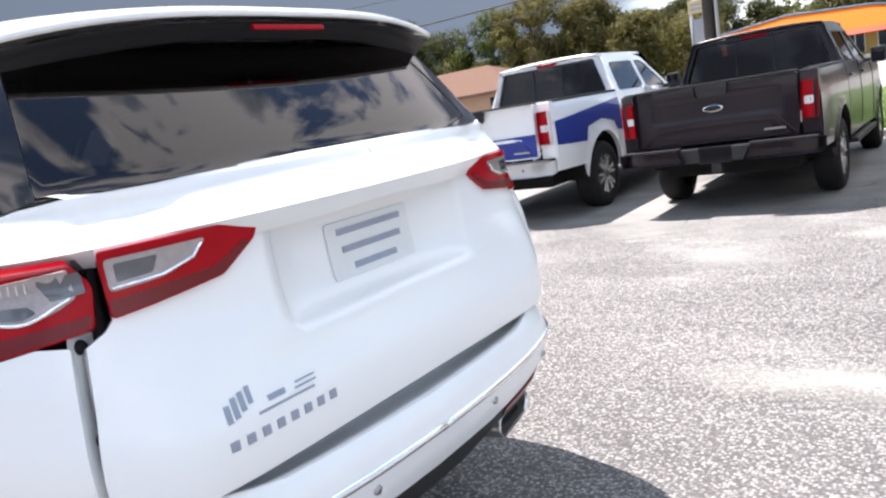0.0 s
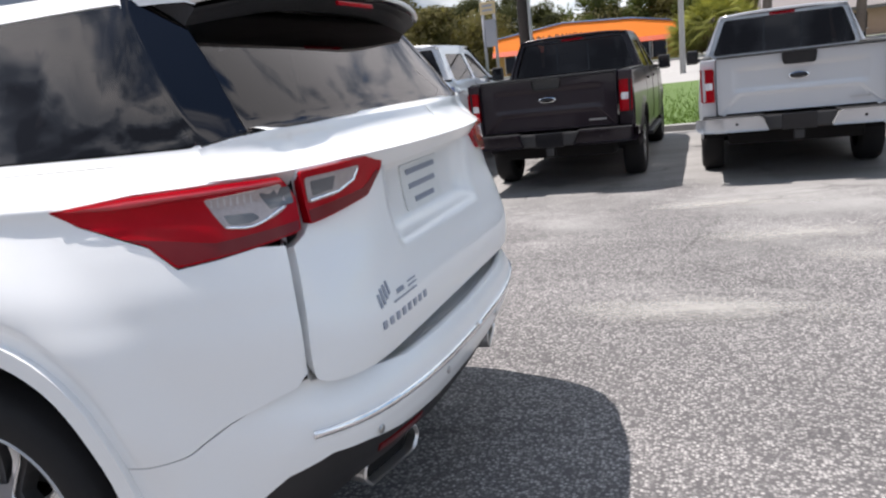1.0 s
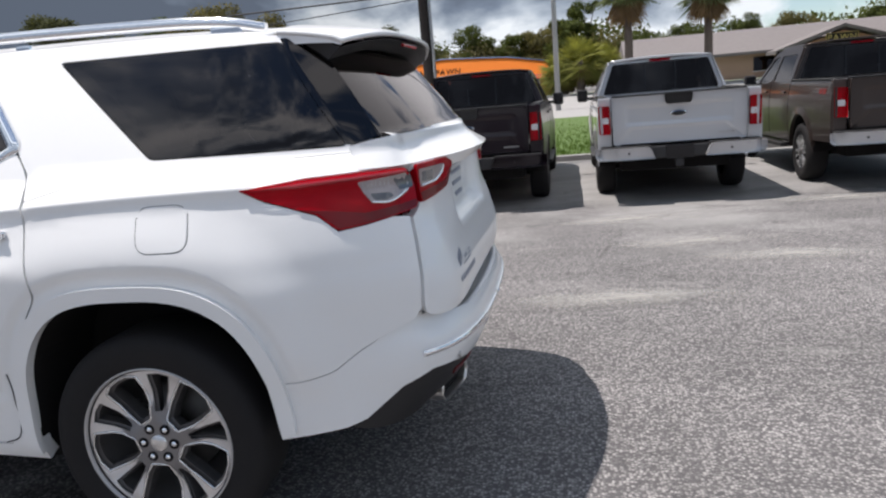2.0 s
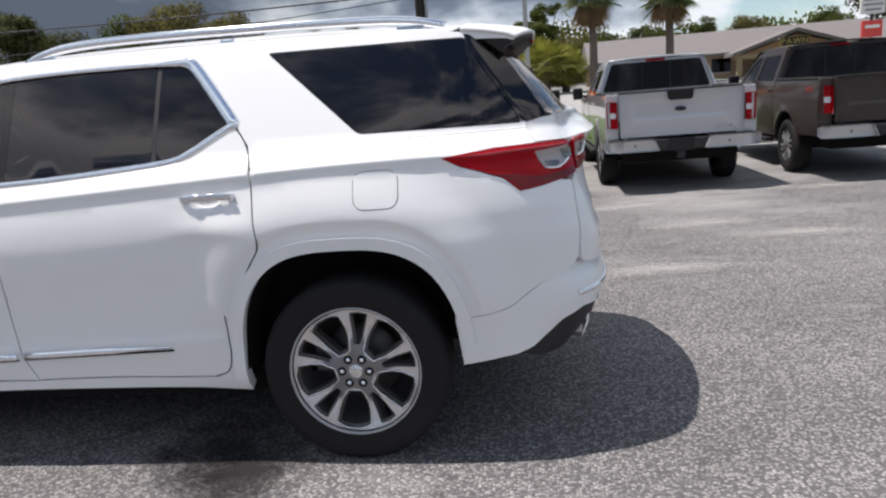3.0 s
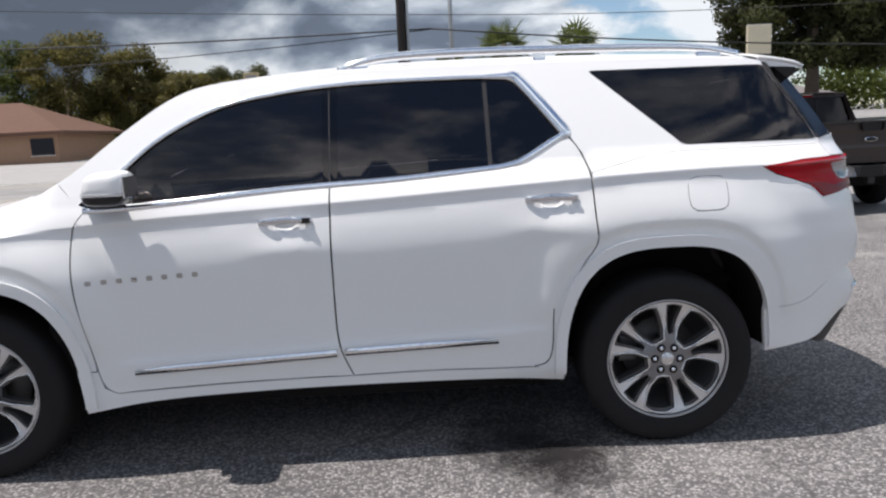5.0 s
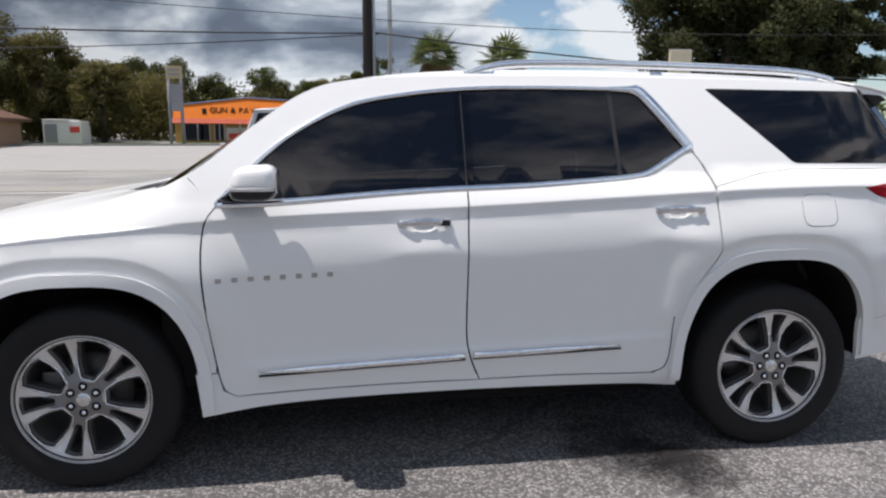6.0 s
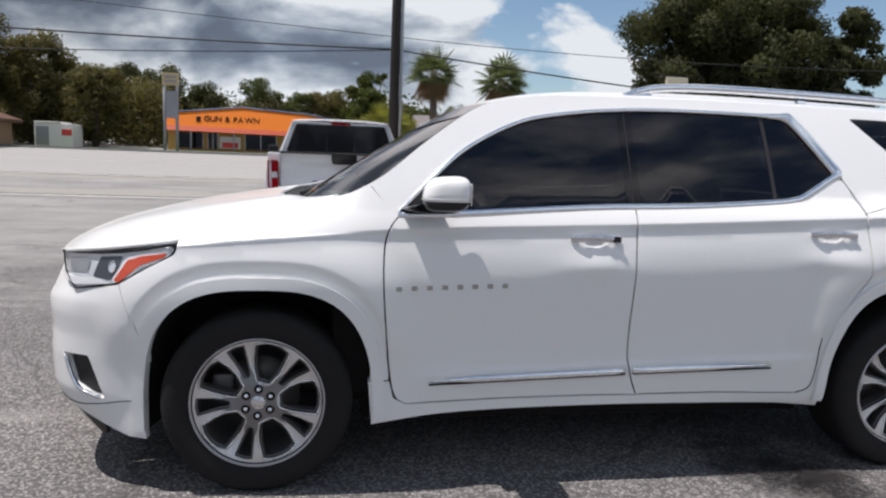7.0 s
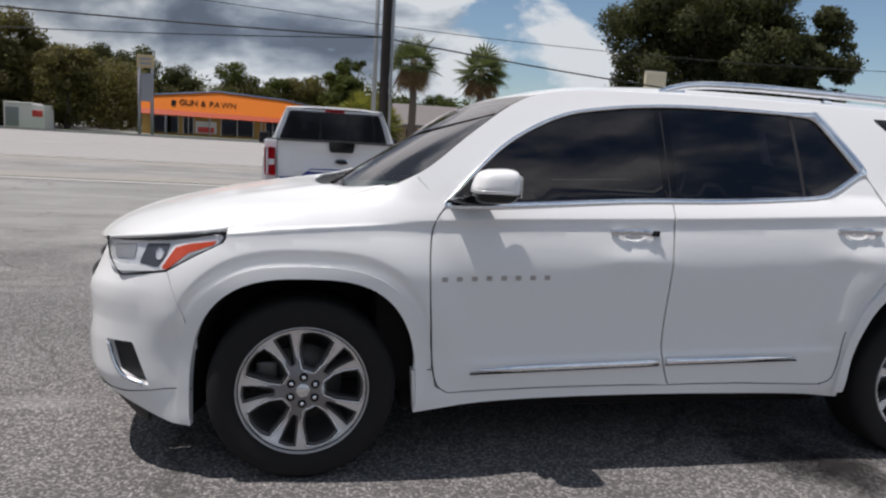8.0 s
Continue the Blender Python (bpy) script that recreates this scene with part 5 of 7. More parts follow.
def wheel(x, y, turn, outward):
    """An alloy wheel with five pairs of spokes, tyre, brake disc and six nuts. outward: -1 for the side at y = 0."""
    m = Matrix.Translation((x, y, 0.392))
    w = new("wheel")
    w.parent = suv
    w.matrix_basis = m @ (pose(0, 0, 0) if outward < 0 else pose(0, 0, 0, 0, 0, 180))
    R = 0.392
    prof = [(0.262, 0.012), (0.275, 0.002), (0.290, -0.004), (0.33, -0.010), (0.362, -0.006), (0.380, 0.006), (0.388, 0.022), (R, 0.045), (R, 0.20), (0.386, 0.235), (0.35, 0.25), (0.27, 0.245)]
    lathe("tyre", prof, RUBBER, w, "black tyre", 64)
    lathe("rim", [(0.276, 0.004), (0.2735, -0.004), (0.2695, -0.003), (0.2665, 0.008), (0.262, 0.04), (0.245, 0.20)], RIM_LIP, w, "alloy rim lip", 64)
    lathe("barrel", [(0.247, 0.045), (0.240, 0.21), (0.05, 0.215)], ALLOY_GREY, w, "", 48)
    lathe("brake_disc", [(0.05, 0.135), (0.165, 0.135), (0.168, 0.145), (0.168, 0.16)], DISC, w, "steel brake disc", 40)
    box("brake_caliper", (0.09, 0.07, 0.13), (-0.15, 0.14, 0.03), ALLOY_GREY, w, 0.015)
    polar = lambda r, a: (r * math.cos(radians(a)), r * math.sin(radians(a)))
    holes, slots, star = [], [], []
    for k in range(5):
        a = turn + 72 * k
        holes.append(rounded([polar(r, a + d) for r, d in ((0.088, -18.5), (0.142, -22.5), (0.190, -20.5), (0.246, -17.5), (0.256, -8), (0.257, 0), (0.256, 8), (0.246, 17.5), (0.190, 20.5), (0.142, 22.5), (0.088, 18.5))], 0.004, 2))
        slots.append(rounded([polar(r, a + 36 + d) for r, d in ((0.098, -6.0), (0.140, -8.2), (0.190, -8.6), (0.250, -8.8), (0.254, 0), (0.250, 8.8), (0.190, 8.6), (0.140, 8.2), (0.098, 6.0))], 0.004, 2))
        star += [polar(0.078, a - 13), polar(0.078, a + 13), polar(0.150, a + 36 - 9.2), polar(0.116, a + 36 - 6), polar(0.114, a + 36 + 6), polar(0.150, a + 36 + 9.2)]
    out = [polar(0.267, 5 * i) for i in range(72)]

    def face(u, v, k=0.0):
        r = math.hypot(u, v)
        # the two spokes of a pair are canted to opposite sides
        cant = 0.0075 * math.sin(5 * (math.atan2(v, u) - radians(turn))) * smooth(0.06, 0.11, r) * (1 - smooth(0.235, 0.262, r))
        return Vector((u, 0.012 + 0.022 * (1 - min(1, abs(r - 0.17) / 0.10)) + cant + k, v))
    panel("spoke_face", out, face, ALLOY, w, holes + slots, 0.03, 0.005, label="machined silver alloy spokes")
    panel("spoke_backing", shrink(out, -0.002), lambda u, v: face(u, v, 0.012), POCKET_GREY, w, [shrink(h, 0.013) for h in holes] + [shrink(h, 0.009) for h in slots], 0.045, 0.05, label="dark grey spoke pockets")
    panel("hub_star", star, lambda u, v: face(u, v, -0.0025), HUB_GREY, w, (), 0.03, 0.004, label="grey painted hub star")
    for h in holes:
        tube("pocket_edge", [face(u, v, 0.0003) for u, v in h], 0.0046, RIM_BRIGHT, w, "", 6, closed=True)
    lathe("hub_cap", [(0.0, 0.002), (0.025, 0.003), (0.031, 0.008), (0.033, 0.03)], RIM_BRIGHT, w, "silver hub cap", 28)
    for k in range(6):
        px, pz = polar(0.057, turn + 12 + 60 * k)
        lathe("wheel_nut", [(0.0, -0.010), (0.008, -0.009), (0.011, 0.0), (0.012, 0.02)], CHROME, w, "", 10, Matrix.Translation((px, 0.012, pz)))
        lathe("nut_seat", [(0.0, 0.0), (0.018, 0.0), (0.0205, 0.012)], UNDER, w, "", 12, Matrix.Translation((px, 0.0065, pz)))
    return w


def tailgate():
    """The tailgate, built closed and swung up about its hinge under the roof edge."""
    hinge = Vector((0.50, 0, 1.735))
    swing = Matrix.Translation(hinge) @ Matrix.Rotation(radians(-SWING), 4, "Y") @ Matrix.Translation(-hinge)
    prof = soft_table([(0.70, 1.005), (0.77, 1.030), (0.86, 1.035), (0.95, 1.012), (1.08, 0.990), (1.20, 0.985), (1.27, 0.990), (1.31, 0.985), (1.34, 0.955), (1.37, 0.920), (1.45, 0.858), (1.60, 0.732), (1.70, 0.645)])

    def back(y, z, k=0.0):
        t = (y - YC) / 0.78
        # flush with the quarter panels at the edges
        inx = (prof(z) - skin(ux(0.934), min(z, 1.22)).x) * min(1.0, abs(t / 1.013)) ** (9 - 5 * smooth(0.95, 1.10, z)) * (1 - smooth(1.27, 1.36, z))
        near = abs(y - YC) < 0.36 and abs(z - 1.12) < 0.125
        plate = 0.055 * (1 - (abs(y - YC) / 0.36) ** 8) * (1 - ((z - 1.12) / 0.125) ** 6) if near else 0
        # the glass bows round towards its sides; the upper corners follow the body's drawn-in shoulders
        bow = (0.125 - 0.025 * smooth(1.37, 1.65, z)) * min(1.0, abs(t)) ** 3.2 * smooth(1.30, 1.37, z)
        drawn = tuck_u(ux(0.934)) * tuck_z(min(z, 1.262)) * min(1.0, abs(t)) ** 4 * (1 - smooth(1.27, 1.36, z))
        return Vector((prof(z) - inx - bow - plate - k, y - math.copysign(0.80 * drawn, t), z))

    def both(pts):
        return pts + [(2 * YC - y, z) for y, z in pts[::-1]]
    left = curve_through([(0.98, 0.748), (0.55, 0.748), (0.36, 0.750), (0.250, 0.757), (0.206, 0.768), (0.191, 0.80), (0.190, 0.95), (0.190, 1.04), (0.192, 1.092)], 5)
    outline = both(left + [(0.232, 1.112), (0.250, 1.13), (0.250, 1.262)])[:-1]
    tg = panel("tailgate", outline[::-1], back, WHITE, suv, (), 0.03, 0.035, None, "white tailgate, shut", swing)
    ring = both([(0.60, 0.755), (0.40, 0.765), (0.31, 0.80), (0.275, 0.86), (0.268, 1.0), (0.262, 1.15), (0.262, 1.235)])
    panel("tailgate_lining", ring[::-1], lambda y, z: back(y, z, 0.030), UNDER, tg, (), 0.06, 0.055, None, "black inner lining of the tailgate", swing)
    panel("inner_panel", shrink(ring[::-1], 0.02), lambda y, z: back(y, z, 0.088), UNDER, tg, (), 0.06, 0.0, None, "dark inner panel of the tailgate", swing)
    gl = [(0.33, 1.655), (0.245, 1.362), (2 * YC - 0.245, 1.362), (2 * YC - 0.33, 1.655)]
    panel("rear_window", gl, lambda y, z: back(y, z, -0.002), REAR_GLASS, tg, (), 0.06, 0.006, None, "dark tinted rear window", swing)
    for m in (0, 1):
        mir = YC if m else None
        # white shoulder bar that wraps round the corner over the lamps
        bar = [(ux(0.782), 1.336), (ux(0.800), 1.264), (ux(0.95), 1.262), (uy(0.45), 1.264), (uy(0.98), 1.266), (uy(0.98), 1.354), (uy(0.45), 1.355), (ux(0.95), 1.357), (ux(0.86), 1.350)]
        br = panel("shoulder_bar", bar, deeper(-0.004), WHITE, tg, (), 0.03, 0.055, mir, "white shoulder bar over the lamps", swing)

        # shelf between the bar and the foot of the rear window
        def shelf(s, t):
            y = 0.215 + (YC - 0.215) * t
            a, b = skin(uy(y), 1.354, -0.002), Vector((back(max(y, 0.25), 1.364).x - 0.012, max(y, 0.235), 1.364))
            return swing @ flip(a.lerp(b, s) + Vector((0, 0, 0.008 * math.sin(math.pi * s))), m)
        sheet("shoulder_shelf", shelf if m else (lambda s, t: shelf(1 - s, t)), 6, 20, WHITE, br)

        # gloss black wing between quarter window and rear window
        def wing(s, t):
            z = 1.694 - 0.351 * s
            x = float(np.interp(-z, (-1.684, -1.500, -1.338), (0.562, 0.682, 0.782)))
            a = skin(ux(x - 0.004 + 0.024 * min(1.0, t / 0.15)), z, -0.0012)
            b = back(0.325 - 0.080 * s, 1.655 - 0.293 * s, -0.003)
            p = a.lerp(b, max(0.0, t - 0.15) / 0.85)
            return swing @ flip(p, m)
        w = sheet("window_wing", wing if not m else (lambda s, t: wing(s, 1 - t)), 14, 20, WING_GLASS, tg, "gloss black wing beside the rear window")
        lamp = rounded([(0.243, 1.256), (0.243, 1.132), (0.330, 1.140), (0.485, 1.158), (0.575, 1.215), (0.592, 1.258)], 0.010, 3)
        low = [(0.247, 1.165), (0.247, 1.136), (0.330, 1.143), (0.485, 1.161), (0.560, 1.208), (0.545, 1.215), (0.47, 1.180)]
        ins = rounded([(0.252, 1.240), (0.252, 1.180), (0.36, 1.186), (0.43, 1.206), (0.46, 1.240)], 0.010, 3)
        if m:
            lamp, low, ins = ([(2 * YC - y, z) for y, z in q][::-1] for q in (lamp, low, ins))
        tl = panel("tail_lamp", lamp, lambda y, z: back(y, z, -0.014), RED_LENS, tg, (), 0.03, 0.03, None, "red inner tail lamp with a clear insert", swing)
        panel("dark_lens", low, lambda y, z: back(y, z, -0.0155), DEEP_RED, tl, (), 0.03, 0.003, None, "deep red lower lens", swing)
        panel("clear_lens", ins, lambda y, z: back(y, z, -0.0165), CLEAR_LENS, tl, (), 0.03, 0.004, None, "silvery clear lens", swing)
        cav = rounded([(0.268, 1.230), (0.268, 1.196), (0.34, 1.199), (0.355, 1.230)], 0.006, 3)
        cav = cav if not m else [(2 * YC - y, z) for y, z in cav][::-1]
        panel("lens_cavity", cav, lambda y, z: back(y, z, -0.0178), PROJECTOR, tl, (), 0.03, 0.002, None, "dark reflector cavity", swing)
        tube("lens_trim", [swing @ flip(back(y, z, -0.018), m) for y, z in ((0.256, 1.186), (0.36, 1.191), (0.425, 1.209), (0.448, 1.232))], 0.004, CHROME, tl, "", 6)
        arm = [(0.50, 0.47, 1.715), (0.45, 0.47, 1.68), (0.47, 0.47, 1.645), (0.58, 0.47, 1.64)]
        tube("hinge_arm", [swing @ flip(p, m) for p in arm], 0.014, BLACK, tg, "black hinge arm", 8, (1.4, 0.8))
        # gas strut from the pillar to the tailgate
        a, b = flip((0.60, 0.36, 1.46), m), swing @ flip((0.64, 0.38, 1.54), m)
        st = tube("gas_strut", [a, a + (b - a) * 0.62], 0.013, BLACK, tg, "black gas strut", 10)
        tube("strut_rod", [a + (b - a) * 0.62, b], 0.006, STEEL, st, "", 8)

    edge_w = YC - skin(0.50, 1.708).y

    def crown(s, t):
        """Spoiler blade over the glass: a thin straight deck, its rear edge swept forward at the ends."""
        a = 2 * t - 1
        k = abs(a)
        back_edge = 0.800 - 0.085 * k ** 3
        z = 1.757 - 0.026 * s - 0.019 * s * s - 0.008 * smooth(0.86, 1.0, s) - (0.050 - 0.006 * s) * k ** 3.2
        return swing @ Vector((0.503 + (back_edge - 0.503) * s, YC + a * (edge_w - 0.012 * s), z))

    def under(s, t):
        """Underside: down a short rim from the blade's edge, then a deep block that runs in to the glass."""
        a = 2 * t - 1
        k = abs(a)
        e = crown(min(1.0, 1.04 - s), t)
        low = 0.010 + (0.050 + 0.030 * k ** 3) * smooth(0.0, 0.30, s) * (1 - 0.80 * smooth(0.42, 0.75, s))
        return Vector((e.x - 0.010 - 0.03 * smooth(0.0, 0.3, s), YC + a * (edge_w - 0.020 - 0.030 * smooth(0.0, 0.4, s)), e.z - low))
    sp = sheet("spoiler", lambda s, t: crown(s, 1 - t), 24, 60, WHITE, tg, "white roof spoiler over the rear window", depth=0.014)
    for j in (0, 1):
        # white end cheek that thins out towards the tip
        cheek = lambda s, t: crown(s, j) + Vector((0, 0.002 if j == 0 else -0.002, -t * (0.004 + 0.030 * (1 - s) ** 0.8)))
        sheet("spoiler_cheek", cheek if j == 0 else (lambda s, t: cheek(s, 1 - t)), 16, 4, WHITE, sp)
    rows, n, mrows = [], 60, 16
    for i in range(mrows + 1):
        rows += [under(i / mrows, j / n) for j in range(n + 1)]
    quads = [(i * (n + 1) + j, i * (n + 1) + j + 1, (i + 1) * (n + 1) + j + 1, (i + 1) * (n + 1) + j) for i in range(mrows) for j in range(n)]
    # the ends of the block are closed up to the blade
    for j in (0, n):
        top_row = len(rows)
        rows += [crown(min(1.0, 1.04 - i / mrows), j / n) + Vector((-0.008, 0.010 if j == 0 else -0.010, -0.010)) for i in range(mrows - 2)]
        quads += [(i * (n + 1) + j, (i + 1) * (n + 1) + j, top_row + i + 1, top_row + i) for i in range(mrows - 3)]
    link("spoiler_underside", rows, quads, BLACK, sp, "black underside of the spoiler", smooth=False)
    b = box_bm((0.012, 0.24, 0.014), (0.786, YC, 1.680), 0.004)
    bmesh.ops.transform(b, matrix=swing, verts=b.verts[:])
    part("high_brake_lamp", b, RED_LENS, sp, "red high brake lamp")
    # number plate, chrome bar, badge bars and dealer decal
    pl = rounded([(0.825, 1.045), (1.135, 1.045), (1.135, 1.185), (0.825, 1.185)], 0.008, 2)
    panel("number_plate", pl, lambda y, z: back(y, z, -0.006), PLATE, tg, (), 0.05, 0.006, None, "white number plate with unreadable bars", swing)
    for z, a, b in ((1.160, 0.86, 1.10), (1.115, 0.87, 1.09), (1.070, 0.90, 1.06)):
        panel("plate_bar", [(a, z - 0.008), (b, z - 0.008), (b, z + 0.008), (a, z + 0.008)], lambda y, q: back(y, q, -0.009), DECAL, tg, (), 0.05, 0.002, None, "", swing)
    tube("handle_bar", [swing @ back(YC - 0.34 + 0.68 * i / 12, 1.250, -0.008) for i in range(13)], 0.020, CHROME, tg, "chrome bar over the plate", 10, (0.6, 1.1))
    for i in range(8):
        y = 0.392 + 0.0375 * i
        panel("badge_bar", [(y, 0.826), (y + 0.019, 0.826), (y + 0.019, 0.846), (y, 0.846)], lambda a, q: back(a, q, -0.003), DECAL, tg, (), 0.03, 0.003, None, "", swing)
    for a, b, z0, z1 in ((0.400, 0.412, 0.880, 0.915), (0.418, 0.430, 0.884, 0.925), (0.436, 0.448, 0.892, 0.930), (0.455, 0.466, 0.900, 0.935), (0.47, 0.62, 0.872, 0.877), (0.50, 0.545, 0.888, 0.900), (0.57, 0.63, 0.886, 0.890), (0.575, 0.63, 0.897, 0.901)):
        panel("decal_bar", [(a, z0), (b, z0), (b, z1), (a, z1)], lambda y, q: back(y, q, -0.002), DECAL, tg, (), 0.03, 0.001, None, "", swing)
    a = Vector((0.868, 1.05, 1.40))
    tube("rear_wiper", [swing @ p for p in (a, a + Vector((-0.02, -0.2, 0.02)), a + Vector((-0.035, -0.42, 0.035)))], 0.010, BLACK, tg, "black rear wiper", 8)


WING_GLASS = glass("black_wing_glass", (0.012, 0.012, 0.015), 0.02, 1.60)
SWING = 0.0        # degrees by which the tailgate stands open: shut
PLATE = material("plate_white", (0.70, 0.71, 0.70), 0.4, 0, 0.1, 20)
DECAL = material("grey_blue_decal", (0.30, 0.33, 0.40), 0.35, 0.3, 0.3, 60)


def seat(x, y0, y1, zb, tilt, mat, base=True):
    """One seat: cushion, backrest with a seam, headrest on two posts."""
    w = y1 - y0
    yc = (y0 + y1) / 2
    b = box("seat_back", (0.14, w, 0.62), (x, yc, zb + 0.33), mat, suv, 0.04, (0, -tilt, 0), "dark leather seat back", seg=3)
    top = Vector((x, yc, zb + 0.33)) + Matrix.Rotation(radians(-tilt), 3, "Y") @ Vector((0, 0, 0.40))
    box("headrest", (0.10, min(0.27, w * 0.6), 0.16), top, mat, b, 0.035, (0, -tilt, 0), "dark headrest", seg=3)
    for d in (-0.05, 0.05):
        tube("headrest_post", [top + Vector((0.02, d, -0.14)), top + Vector((0, d, -0.05))], 0.006, STEEL, b)
    if base:
        box("seat_cushion", (0.50, w, 0.16), (x - 0.27, yc, zb + 0.06), mat, b, 0.04, (0, 6, 0), seg=3)


def suv_inside():
    """Load floor, side trim, three rows of seats, dash and wheel."""
    # two unseen dark blocks, added to stop sun leaking through the body's seams
    box("footwell_light_block", (0.62, 1.74, 0.42), (-2.46, YC, 0.60), UNDER, suv, 0.02)
    box("nose_light_block", (0.24, 1.20, 0.40), (-3.72, YC, 0.56), UNDER, suv, 0.03)
    box("load_floor", (0.90, 1.36, 0.03), (0.36, 0.98, 0.685), CARPET, suv, 0.006, label="black carpeted load floor")
    box("cabin_floor", (3.0, 1.62, 0.04), (-1.55, 0.98, 0.36), CARPET, suv, 0.006, label="black cabin carpet")
    box("underbody", (2.2, 1.50, 0.16), (-1.53, 0.98, 0.30), UNDER, suv, 0.03, label="dark underbody")
    box("underbody", (0.62, 1.24, 0.16), (0.52, 0.98, 0.47), UNDER, suv, 0.03, label="dark underbody")
    box("bulkhead", (0.06, 1.55, 0.75), (-2.75, 0.98, 0.75), UNDER, suv, 0.01)
    for side in (0, 1):
        def trim(s, t):
            x = -0.10 + 0.82 * s
            z = 0.69 + 0.60 * t
            y = 0.335 - 0.03 * math.sin(math.pi * t) + 0.03 * (1 - s) - 0.08 * max(0, t - 0.8) / 0.2
            return flip((x, y, z), side)
        tr = sheet("load_trim", trim, 12, 12, TRIM, suv, "dark plastic side trim of the load space")
        box("trim_pocket", (0.20, 0.012, 0.14), flip((0.50, 0.345, 0.92), side), BLACK, tr, 0.006)
        box("cup_ring", (0.11, 0.02, 0.05), flip((0.15, 0.345, 1.16), side), BLACK, tr, 0.01)
        for dx in (0.0, 0.05):
            box("trim_button", (0.02, 0.01, 0.02), flip((0.58 + dx, 0.338, 0.80), side), STEEL, tr, 0.004)
        # inner pillar trim and door cards
        for x0, x1, z0, z1 in ((0.44, 0.56, 1.28, 1.66), (-0.52, -0.36, 1.36, 1.69)):
            b = box("pillar_trim", (x1 - x0, 0.02, z1 - z0), flip(((x0 + x1) / 2, 0.235, (z0 + z1) / 2), side), TRIM, suv, 0.006, (-22 if not side else 22, 0, 0))
        for x0, x1 in ((-2.45, -1.48), (-1.43, -0.50)):
            box("door_card", (x1 - x0, 0.05, 0.80), flip(((x0 + x1) / 2, 0.10, 0.82), side), TRIM, suv, 0.02)
        # grab line of a seat belt
        tube("seat_belt", [flip(p, side) for p in ((0.18, 0.40, 1.60), (0.20, 0.41, 1.36), (0.16, 0.42, 1.20))], 0.022, BLACK, suv, "black seat belt", 6, (0.15, 1.0))
    for y0, y1 in ((0.36, 0.975), (0.985, 1.60)):
        b = box("rear_seat", (0.12, y1 - y0, 0.60), (0.09, (y0 + y1) / 2, 0.99), LEATHER, suv, 0.035, (0, -8, 0), "dark third-row seat back", seg=3)
        box("back_panel", (0.02, y1 - y0 - 0.05, 0.50), (0.160, (y0 + y1) / 2, 0.97), TRIM, b, 0.008, (0, -8, 0))
        box("strap_slot", (0.03, 0.035, 0.08), (0.178, (y0 + y1) / 2 + 0.02, 1.04), BLACK, b, 0.006, (0, -8, 0))
        box("headrest", (0.09, 0.26, 0.15), (0.06, (y0 + y1) / 2, 1.345), LEATHER, b, 0.035, (0, -8, 0), "dark headrest", seg=3)
    for y0, y1 in ((0.30, 0.86), (1.10, 1.66)):
        seat(-0.85, y0, y1, 0.62, 10, LEATHER)
        seat(-1.85, y0, y1, 0.60, 14, LEATHER)
    d = box("dashboard", (0.45, 1.50, 0.34), (-2.62, 0.98, 1.02), DASH, suv, 0.07, label="grey dashboard", seg=3)
    n = 28
    ring = [Vector((-2.30, 0.55, 1.03)) + Matrix.Rotation(radians(24), 3, "Y") @ Vector((0, 0.185 * math.cos(2 * math.pi * i / n), 0.185 * math.sin(2 * math.pi * i / n))) for i in range(n)]
    st = tube("steering_wheel", ring, 0.015, BLACK, suv, "black steering wheel", 8, closed=True)
    box("steering_hub", (0.05, 0.14, 0.11), (-2.32, 0.55, 1.02), BLACK, st, 0.02, (0, 24, 0))
    box("rear_mirror", (0.03, 0.22, 0.06), (-2.02, 0.98, 1.62), BLACK, suv, 0.012)


suv_side(0)
suv_side(1)
suv_top()
suv_rear()
suv_front()
tailgate()
suv_inside()
for wx in (0.0, -3.071):
    wheel(wx, 0.012, 46 if wx == 0 else 76, -1)
    wheel(wx, 2 * YC - 0.012, 10, 1)

# ---------------------------------------------------------------- parked pickups
def truck_paint(name, base, metal):
    return material(name, base, 0.30, metal, 0.06, 400, 0, 1.0 if base[0] > 0.05 else 0.4, 0.5 if base[0] > 0.05 else 0.3, 0.05)


SILVER = truck_paint("silver_paint", (0.50, 0.505, 0.52), 0.40)
MAROON = truck_paint("dark_maroon_paint", (0.010, 0.004, 0.009), 0.1)
BROWN = truck_paint("brown_metallic_paint", (0.046, 0.034, 0.030), 0.25)
TRUCK_WHITE = truck_paint("truck_white_paint", (0.78, 0.78, 0.79), 0.0)
TRUCK_BLUE = truck_paint("truck_blue_paint", (0.015, 0.035, 0.24), 0.1)
TRUCK_GLASS = glass("truck_glass", (0.03, 0.03, 0.035), 0.02, 1.5)
RED_MARK = material("dull_red_mark", (0.16, 0.02, 0.018), 0.5, 0, 0.2, 40)
TRUCK_BARREL = material("dark_wheel_barrel", (0.030, 0.029, 0.030), 0.5, 0.3, 0.2, 60)
SPOKE_CHROME = material("bright_spokes", (0.72, 0.72, 0.73), 0.22, 0.8, 0.1, 60)
BED_BLACK = material("bed_liner", (0.02, 0.02, 0.02), 0.8, 0, 0.4, 120, 0.5)
BUMPER_WHITE = material("pale_bumper", (0.62, 0.62, 0.63), 0.2, 0.6, 0.06, 60)


